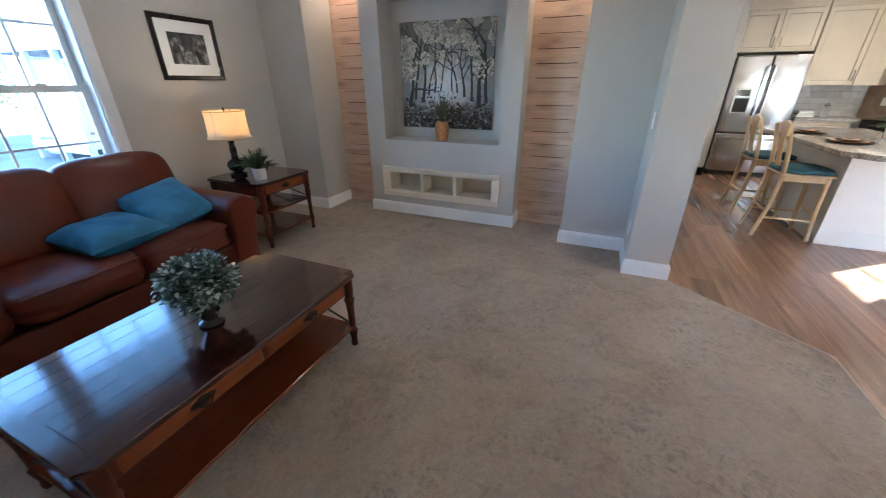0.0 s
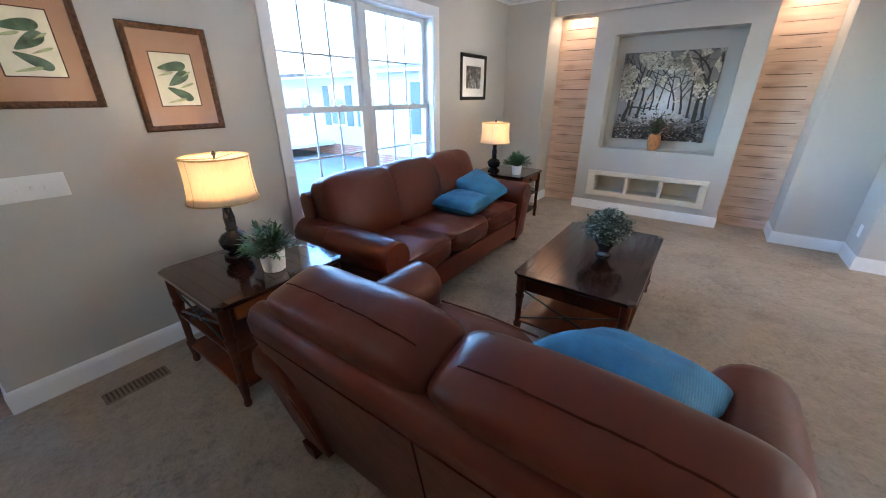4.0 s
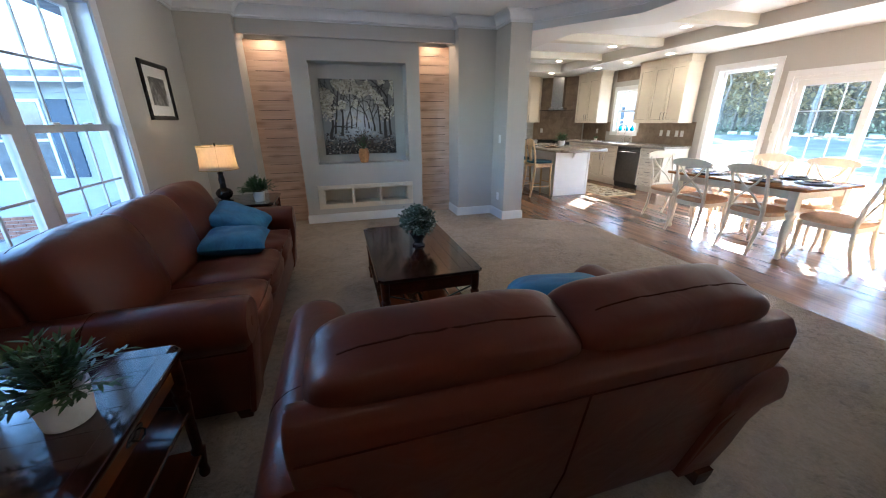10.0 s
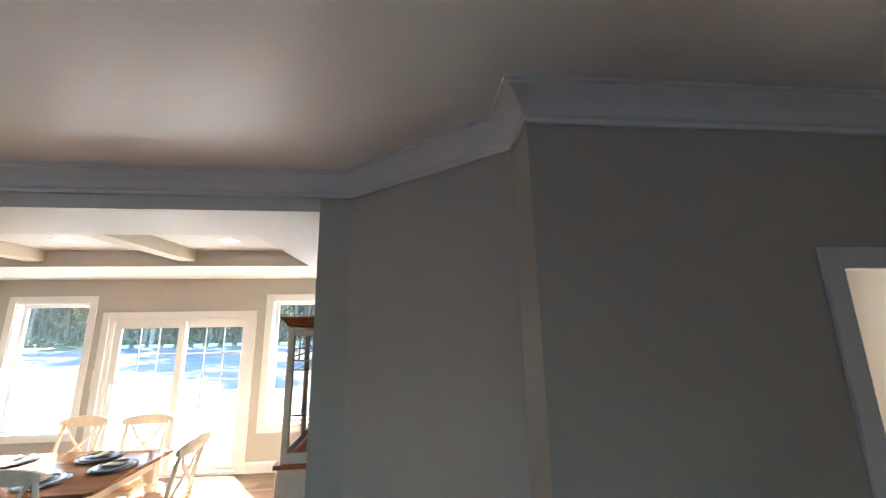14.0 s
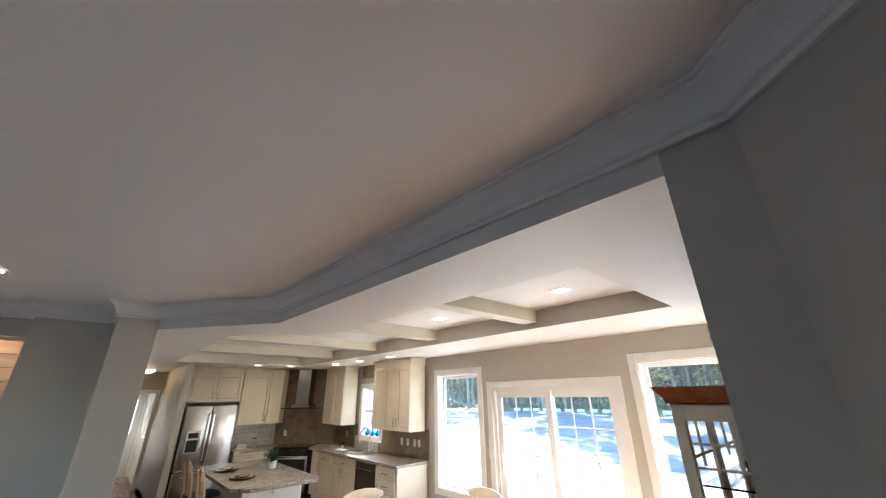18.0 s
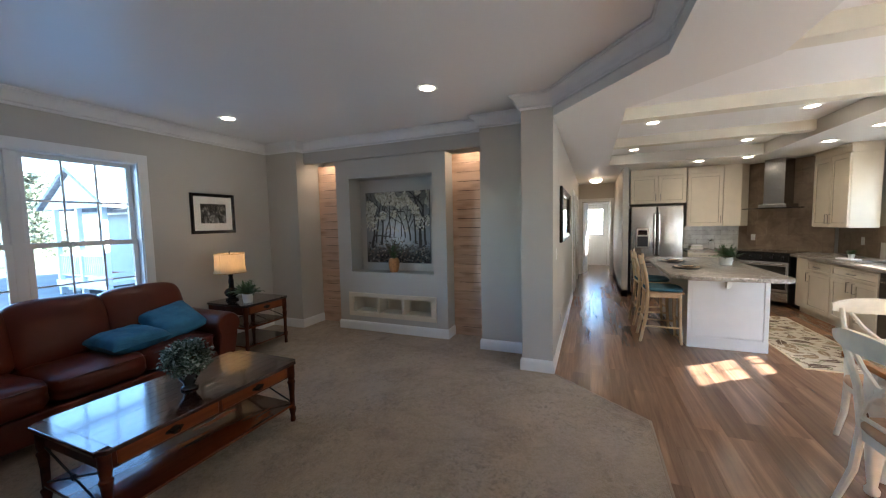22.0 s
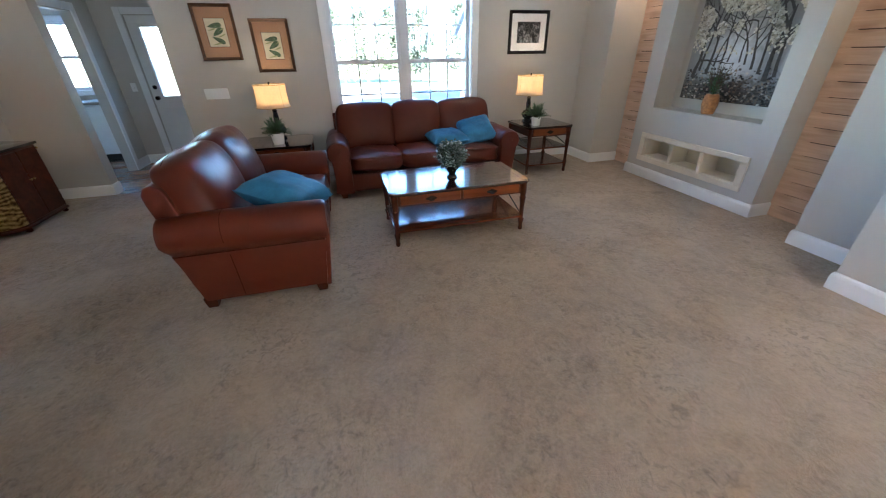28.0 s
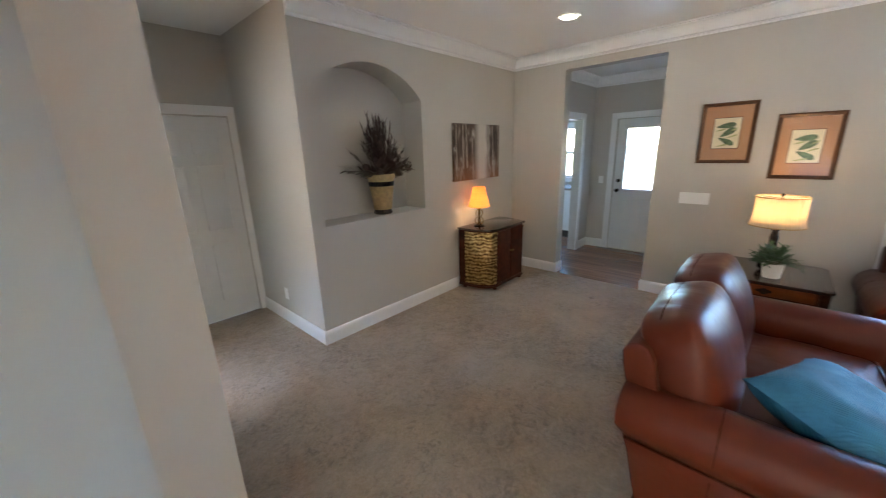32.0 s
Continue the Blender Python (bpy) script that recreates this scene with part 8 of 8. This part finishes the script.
part("back", box(HX0 + 0.02, HX1 - 0.02, HY0, HY0 + 0.015, 0.815, 1.86), M["hutch_inside"], h, "brown wooden back")
for x in (HX0 + 0.0, HX1 - 0.045):
    for y0, y1 in ((HY0, HY0 + 0.05), (UY1 - 0.05, UY1)):
        part("upright", box(x, x + 0.045, y0, y1, 0.815, 1.86, 0.003, 1), C, h)
    part("side_rail", box(x, x + 0.045, HY0 + 0.05, UY1 - 0.05, 0.815, 0.88), C, h)
    part("side_rail", box(x, x + 0.045, HY0 + 0.05, UY1 - 0.05, 1.78, 1.86), C, h)
    if x > 3:
        part("side_board", box(x + 0.016, x + 0.028, HY0 + 0.05, UY1 - 0.05, 0.88, 1.78), M["hutch_inside"], h, "brown wooden side")
        continue
    part("side_glass", box(x + 0.02, x + 0.024, HY0 + 0.05, UY1 - 0.05, 0.88, 1.78), M["picglass"], h)
    for k in range(1, 4):
        y = HY0 + 0.05 + (UY1 - HY0 - 0.10) * k / 4
        part("lattice", box(x + 0.012, x + 0.018, y - 0.005, y + 0.005, 1.58, 1.78), C, h)
    for z in (1.58, 1.68):
        part("lattice", box(x + 0.0115, x + 0.0175, HY0 + 0.05, UY1 - 0.05, z - 0.005, z + 0.005), C, h)
part("top", box(HX0, HX1, HY0, UY1, 1.85, 1.87), C, h)
part("cornice", sweep([(0, 1.865), (0.0, 1.86), (0.012, 1.86), (0.02, 1.885), (0.045, 1.915), (0.055, 1.935), (0, 1.935)], [(HX0, HY0), (HX0, UY1), (HX1, UY1), (HX1, HY0)]), M["hutch_top"], h, "cherry cornice")
part("cornice_top", box(HX0, HX1, HY0, UY1, 1.915, 1.934), M["hutch_top"], h)
mid = (HX0 + HX1) / 2
for a, b in ((HX0 + 0.045, mid - 0.003), (mid + 0.003, HX1 - 0.045)):
    dd = part("glazed_door", bm_new(), C, h)
    bm = bm_new()
    for p, q, lo, hi in ((a, a + 0.05, 0.83, 1.85), (b - 0.05, b, 0.83, 1.85), (a + 0.05, b - 0.05, 0.83, 0.89), (a + 0.05, b - 0.05, 1.78, 1.85)):
        b_box(bm, p, q, UY1 - 0.022, UY1 - 0.002, lo, hi)
    bm.to_mesh(dd.data)
    bm.free()
    part("pane", box(a + 0.05, b - 0.05, UY1 - 0.014, UY1 - 0.010, 0.89, 1.78), M["picglass"], dd)
    part("lattice", box((a + b) / 2 - 0.006, (a + b) / 2 + 0.006, UY1 - 0.020, UY1 - 0.004, 1.55, 1.78), C, dd)
    part("lattice", box(a + 0.05, b - 0.05, UY1 - 0.0195, UY1 - 0.0045, 1.60, 1.612), C, dd)
for z in (1.15, 1.50):
    part("glass_shelf", box(HX0 + 0.045, HX1 - 0.045, HY0 + 0.02, UY1 - 0.05, z, z + 0.008), M["picglass"], h, "glass shelf")
for x, z, rr2 in ((3.0, 0.816, 0.05), (3.25, 1.159, 0.06), (3.55, 0.816, 0.055), (3.7, 1.159, 0.045), (3.1, 1.509, 0.05)):
    b = thing("pottery_jar", "small dark pottery jar inside the china cabinet", "jar", "jars in the cabinet", (x, -0.62, z))
    part("jar", lathe([(rr2 * 0.6, 0), (rr2, rr2 * 0.9), (rr2 * 0.9, rr2 * 1.6), (rr2 * 0.45, rr2 * 2.1), (rr2 * 0.5, rr2 * 2.3)], 16), M["darkpot"], b)

# utility cabinet glimpsed beyond the foyer
u = thing("utility_cabinet", "white utility base cabinet under a window", "cabinet")
part("body", box(-5.94, -5.38, -4.80, -3.02, 0.10, 0.87), M["isl"], u)
part("toe_kick", box(-5.94, -5.44, -4.80, -3.02, 0.0, 0.10), M["black"], u)
part("worktop", box(-5.945, -5.35, -4.82, -3.0, 0.87, 0.91, 0.004, 1), M["stone"], u)
for i in range(3):
    a = -4.78 + 0.59 * i
    dd = part("door", box(-5.38, -5.362, a, a + 0.55, 0.12, 0.85, 0.003, 1), M["isl"], u)
    part("knob", lathe([(0.006, 0), (0.012, 0.015), (0.002, 0.022)], 8, Matrix.Translation((-5.362, a + 0.5, 0.7)) @ pose(0, 0, 0, 0, 90, 0)), M["nickel"], dd)

# ---- outdoors ----
bm = bm_new()
bm.faces.new([bm.verts.new((x, y, GROUND)) for x, y in ((-900, -900), (900, -900), (900, 900), (-900, 900))])
solid("ground", bm, M["asphalt"], "pale gravel and concrete yard reaching to the woods", "ground")
solid("ground_grass", prism([(52, -90), (300, -90), (300, 160), (52, 160)], GROUND, GROUND + 0.03), M["grassy"], "dry grass verge before the woods", "ground")
solid("ground_grass_west", prism([(-200, -60), (-30, -60), (-30, 80), (-200, 80)], GROUND, GROUND + 0.03), M["grassy"], "dry grass beyond the lot", "ground")
solid("ground_patio", box(5.13, 8.2, -0.6, 4.2, GROUND, -0.06), M["concrete"], "concrete patio slab outside the sliding door", "patio")
# our own foundation
solid("foundation", box(-6.1, 5.12, -6.7, 13.0, GROUND, -0.161), M["concrete"], "concrete foundation of the house", "foundation")


def tree(seed, height, crown_r, crown_lo, leaves, leaf_size, label, mat="pine"):
    r = random.Random(seed)
    t = thing("tree", label, "tree", "woodland trees")
    pts = [Vector((0, 0, 0))]
    for i in range(1, 7):
        pts.append(Vector((r.gauss(0, 0.06) * i, r.gauss(0, 0.06) * i, height * 0.94 * i / 6)))
    w = bm_new()
    b_tube(w, pts, [height * 0.013 * (1 - 0.13 * i) for i in range(7)], 8)
    f = bm_new()
    for i in range(34):
        z = height * (crown_lo + (0.98 - crown_lo) * (i + r.random()) / 34)
        a = r.random() * 6.283
        reach = crown_r * (1 - 0.75 * ((z / height - crown_lo) / (1 - crown_lo)) ** 1.4) * r.uniform(0.55, 1.1)
        k = z / (height * 0.94) * 6
        base = pts[min(int(k), 5)].lerp(pts[min(int(k) + 1, 6)], k - int(k)) if k < 6 else pts[6]
        tip = base + Vector((math.cos(a) * reach, math.sin(a) * reach, reach * r.uniform(-0.05, 0.45)))
        b_tube(w, [base, base.lerp(tip, 0.5) + Vector((0, 0, 0.1)), tip], [0.05, 0.03, 0.01], 4)
        for c in range(leaves // 34):
            p = base.lerp(tip, r.uniform(0.3, 1.05)) + Vector((r.gauss(0, 0.3), r.gauss(0, 0.3), r.gauss(0, 0.24)))
            leaf_bm(f, p, Vector((r.gauss(0, 1), r.gauss(0, 1), r.gauss(0, 0.7))), leaf_size * r.uniform(0.6, 1.3), leaf_size * 0.6, 0.2)
    part("trunk", w, M["bark"], t)
    tagged(part("crown", f, M[mat], t, smooth=False), kind="stuff")
    return t


M["autumn"] = plain("turning_foliage", (0.42, 0.33, 0.19), 0.8, vary=0.5, scale=1.2, bump=0.2)
kinds = [tree(101, 13.0, 3.0, 0.42, 1300, 0.40, "tall pine at the edge of the woods"), tree(102, 11.0, 3.4, 0.30, 1300, 0.40, "leafy tree at the edge of the woods", "autumn"), tree(103, 15.0, 2.8, 0.52, 1200, 0.40, "bare-trunked tall pine in the woods"), tree(104, 8.0, 3.0, 0.14, 1500, 0.36, "broad leafy tree with yellowing leaves", "autumn")]
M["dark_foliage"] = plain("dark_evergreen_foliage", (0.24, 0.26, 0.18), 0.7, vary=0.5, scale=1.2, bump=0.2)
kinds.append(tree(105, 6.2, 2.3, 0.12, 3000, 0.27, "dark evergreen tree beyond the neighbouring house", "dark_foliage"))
rr = random.Random(77)
spots = []
for i in range(54):
    spots.append((rr.uniform(57, 74), -38 + i * 2.2 + rr.uniform(-0.9, 0.9)))
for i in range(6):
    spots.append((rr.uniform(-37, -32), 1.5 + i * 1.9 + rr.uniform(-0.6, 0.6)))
for i, (x, y) in enumerate(spots):
    m = pose(x, y, GROUND, 0, 0, rr.uniform(0, 360))
    if x > 0:
        m = m @ Matrix.Diagonal((1.35, 1.35, 1.4, 1.0))
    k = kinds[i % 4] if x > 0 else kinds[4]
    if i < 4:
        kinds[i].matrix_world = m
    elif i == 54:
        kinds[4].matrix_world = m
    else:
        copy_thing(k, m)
# far woods
k = Nodes("far_woods")
v = k.coords((1, 1.6, 0.5))
n = k.noise(v, 0.9, 6, 0.7, 0.3)
k.set(Base_Color=k.ramp(n, [(0.35, (0.14, 0.125, 0.105)), (0.52, (0.27, 0.25, 0.19)), (0.68, (0.42, 0.37, 0.28))]), Roughness=0.9)
M["far_woods"] = k.mat
bm = bm_new()
prev = None
for i in range(61):
    y = -95 + i * 4.2
    x = 82 + 3 * math.sin(i * 0.7)
    top = 15 + 2.5 * noise.noise(Vector((i * 0.6, 0.3, 0)))
    cur = (bm.verts.new((x, y, GROUND)), bm.verts.new((x, y, top)))
    if prev:
        bm.faces.new((prev[0], prev[1], cur[1], cur[0]))
    prev = cur
solid("backdrop", bm, M["far_woods"], "dense dark woods in the distance", "woods", smooth=False)
# dark brush at the foot of the woods
bm = bm_new()
for i in range(3500):
    x, y = rr.uniform(56, 66), rr.uniform(-40, 85)
    leaf_bm(bm, Vector((x, y, GROUND + abs(rr.gauss(0, 0.8)))), Vector((rr.gauss(0, 1), rr.gauss(0, 1), rr.gauss(0.3, 0.7))), rr.uniform(0.3, 0.7), 0.25, 0.2)
tagged(part("brush", bm, M["pine"], None, smooth=False), "dark undergrowth along the edge of the woods", "bushes", "", "stuff")
# low block edging before the woods
me = mesh_of("edging_block", box(-0.2, 0.2, -0.55, 0.55, 0, 0.42, 0.03, 1), M["siding2"])
for i in range(30):
    ob = new("edging_block", me)
    ob.location = (53.5 + rr.uniform(-0.1, 0.1), -16 + i * 1.9, GROUND + 0.029)
    tagged(ob, "pale concrete edging block on the verge", "concrete block", "edging blocks")


# neighbour's house
def house_window(parent, x, y, z0, z1, w):
    wd = part("window", box(x - w / 2 - 0.06, x + w / 2 + 0.06, y - 0.05, y, z0 - 0.06, z1 + 0.06, 0.01, 1), M["trim"], parent, "white framed window")
    part("pane", box(x - w / 2, x + w / 2, y - 0.058, y - 0.05, z0, z1), M["dark_glass"], wd)
    part("meeting_rail", box(x - w / 2, x + w / 2, y - 0.068, y - 0.058, (z0 + z1) / 2 - 0.025, (z0 + z1) / 2 + 0.025), M["trim"], wd)
    for s in (-1, 1):
        part("shutter", box(x + s * (w / 2 + 0.28) - 0.2, x + s * (w / 2 + 0.28) + 0.2, y - 0.045, y, z0 - 0.05, z1 + 0.05, 0.01, 1), M["shutter"], wd, "dark navy shutter")


def siding_wall(name, parent, x0, x1, y, z0, z1, mat):
    bm = bm_new()
    h = 0.115
    n = int((z1 - z0) / h)
    for i in range(n):
        z = z0 + (z1 - z0) * i / n
        zz = z0 + (z1 - z0) * (i + 1) / n
        vs = [bm.verts.new(p) for p in ((x0, y - 0.034, z), (x1, y - 0.034, z), (x1, y - 0.004, zz), (x0, y - 0.004, zz), (x0, y, z), (x1, y, z))]
        bm.faces.new(vs[:4])
        bm.faces.new((vs[4], vs[5], vs[1], vs[0]))
    b_box(bm, x0, x1, y, y + 0.15, z0, z1)
    return part(name, bm, mat, parent)


def brick_row(parent, x0, x1, y, z0, z1):
    part("mortar", box(x0, x1, y, y + 0.12, z0, z1), M["concrete"], parent)
    me = mesh_of("brick", box(-0.1, 0.1, -0.012, 0.05, -0.032, 0.032), M["brick"], False)
    r, z = 0, z0 + 0.04
    bm = bm_new()
    while z < z1 - 0.02:
        x = x0 + 0.1 + (0.105 if r % 2 else 0)
        while x < x1 - 0.1:
            b_box(bm, x - 0.1, x + 0.1, y - 0.012, y + 0.05, z - 0.032, z + 0.032)
            x += 0.21
        z += 0.075
        r += 1
    tagged(part("bricks", bm, M["brick"], parent, smooth=False), kind="stuff")


wh = thing("white_house", "white sided house standing beyond the kitchen window", "house")
siding_wall("wall", wh, 7.2, 10.8, 11.0, -0.32, 2.55, M["siding2"])
brick_row(wh, 7.2, 10.8, 11.0, GROUND, -0.32)
for x in (7.2, 10.65):
    part("end_wall", box(x, x + 0.15, 11.15, 17.0, GROUND, 2.55), M["siding2"], wh)
    part("corner_board", box(x - 0.02, x + 0.17, 10.955, 11.0, -0.32, 2.55), M["trim"], wh)
part("fascia", box(6.9, 11.1, 10.56, 10.60, 2.48, 2.68), M["trim"], wh)
part("soffit", box(6.9, 11.1, 10.60, 11.2, 2.51, 2.55), M["trim"], wh)
part("roof", prism([(10.5, 2.66), (14.2, 3.9), (17.6, 2.66), (17.6, 2.56), (10.55, 2.56)], 6.8, 11.2, 0.0, 1, Matrix(((0, 0, 1, 0), (1, 0, 0, 0), (0, 1, 0, 0), (0, 0, 0, 1)))), M["roof"], wh)
wd = part("window", box(8.36, 9.44, 10.93, 10.99, 0.84, 1.96, 0.01, 1), M["trim"], wh, "white framed window")
part("pane", box(8.44, 9.36, 10.922, 10.93, 0.92, 1.88), M["dark_glass"], wd)
part("meeting_rail", box(8.44, 9.36, 10.910, 10.922, 1.375, 1.425), M["trim"], wd)

nb = thing("neighbour_house", "pale blue sided single-storey house with navy shutters", "house")
siding_wall("wall", nb, -10.0, -4.4, 7.8, -0.32, 2.25, M["siding"])
brick_row(nb, -10.0, -4.4, 7.8, GROUND, -0.32)
siding_wall("wall", nb, -19.5, -10.0, 8.9, -0.32, 2.25, M["siding"])
brick_row(nb, -19.5, -10.0, 8.9, GROUND, -0.32)
part("end_wall", box(-10.0, -9.85, 7.95, 8.9, GROUND, 2.25), M["siding"], nb)
part("end_wall", box(-19.5, -19.35, 9.05, 14, GROUND, 2.25), M["siding"], nb)
part("end_wall", box(-4.55, -4.4, 7.95, 14, GROUND, 2.25), M["siding"], nb)
for x, y in ((-10.0, 7.8), (-4.45, 7.8), (-19.5, 8.9)):
    part("corner_board", box(x - 0.06, x + 0.12, y - 0.035, y, -0.32, 2.25), M["trim"], nb)
part("fascia", box(-10.4, -4.0, 7.35, 7.39, 2.18, 2.40), M["trim"], nb)
part("soffit", box(-10.4, -4.0, 7.39, 8.0, 2.22, 2.26), M["trim"], nb)
part("fascia", box(-20.0, -10.4, 8.45, 8.49, 2.18, 2.40), M["trim"], nb)
part("soffit", box(-20.0, -10.4, 8.49, 9.1, 2.22, 2.26), M["trim"], nb)
part("roof", prism([(7.30, 2.36), (11.6, 4.1), (16, 2.36), (16, 2.26), (7.35, 2.26)], -10.5, -3.9, 0.0, 1, Matrix(((0, 0, 1, 0), (1, 0, 0, 0), (0, 1, 0, 0), (0, 0, 0, 1)))), M["roof"], nb)
part("roof", prism([(8.40, 2.36), (12.2, 4.0), (16, 2.36), (16, 2.26), (8.45, 2.26)], -20.1, -10.5, 0.0, 1, Matrix(((0, 0, 1, 0), (1, 0, 0, 0), (0, 1, 0, 0), (0, 0, 0, 1)))), M["roof"], nb)
house_window(nb, -7.55, 7.8, 0.45, 1.85, 0.9)
house_window(nb, -11.3, 8.9, 0.45, 1.85, 0.8)
house_window(nb, -13.3, 8.9, 0.45, 1.85, 0.8)
pd = part("front_door", box(-15.9, -15.0, 8.84, 8.9, -0.24, 1.82, 0.01, 1), M["trim"], nb, "white front door")
part("pane", box(-15.7, -15.2, 8.83, 8.84, 0.7, 1.6), M["dark_glass"], pd)
# gabled porch with rails and steps
po = thing("neighbour_porch", "white railed porch with steps and a gabled roof", "porch")
part("deck", box(-17.0, -13.8, 6.4, 8.86, -0.38, -0.26), M["trim"], po)
part("rim_board", box(-17.02, -13.78, 6.36, 6.40, -0.5, -0.24), M["trim"], po)
for x in (-16.95, -15.4, -13.85):
    part("post", box(x - 0.07, x + 0.07, 6.42, 6.56, GROUND, 2.3), M["trim"], po)
for z in (-0.10, 0.62):
    part("rail", box(-17.0, -13.8, 6.46, 6.52, z, z + 0.06), M["trim"], po)
me = mesh_of("baluster", box(-0.018, 0.018, -0.018, 0.018, -0.06, 0.64), M["trim"], False)
for i in range(25):
    ob = new("baluster", me)
    ob.parent = po
    ob.matrix_basis = pose(-16.85 + i * 0.125, 6.49, 0)
part("gable", prism([(-17.4, 2.3), (-13.4, 2.3), (-15.4, 3.5)], 0, 0.12, 0, 1, Matrix(((1, 0, 0, 0), (0, 0, -1, 6.45), (0, 1, 0, 0), (0, 0, 0, 1)))), M["siding2"], po)
part("porch_roof", prism([(-17.6, 2.28), (-15.4, 3.6), (-13.2, 2.28), (-13.2, 2.4), (-15.4, 3.75), (-17.6, 2.4)], 0, 3.0, 0, 1, Matrix(((1, 0, 0, 0), (0, 0, 1, 6.2), (0, 1, 0, 0), (0, 0, 0, 1)))), M["roof"], po)
for i in range(3):
    part("step", box(-17.3 - 0.28 * i, -17.0 - 0.28 * i, 7.0, 8.2, GROUND, -0.40 - 0.13 * i), M["concrete"], po)
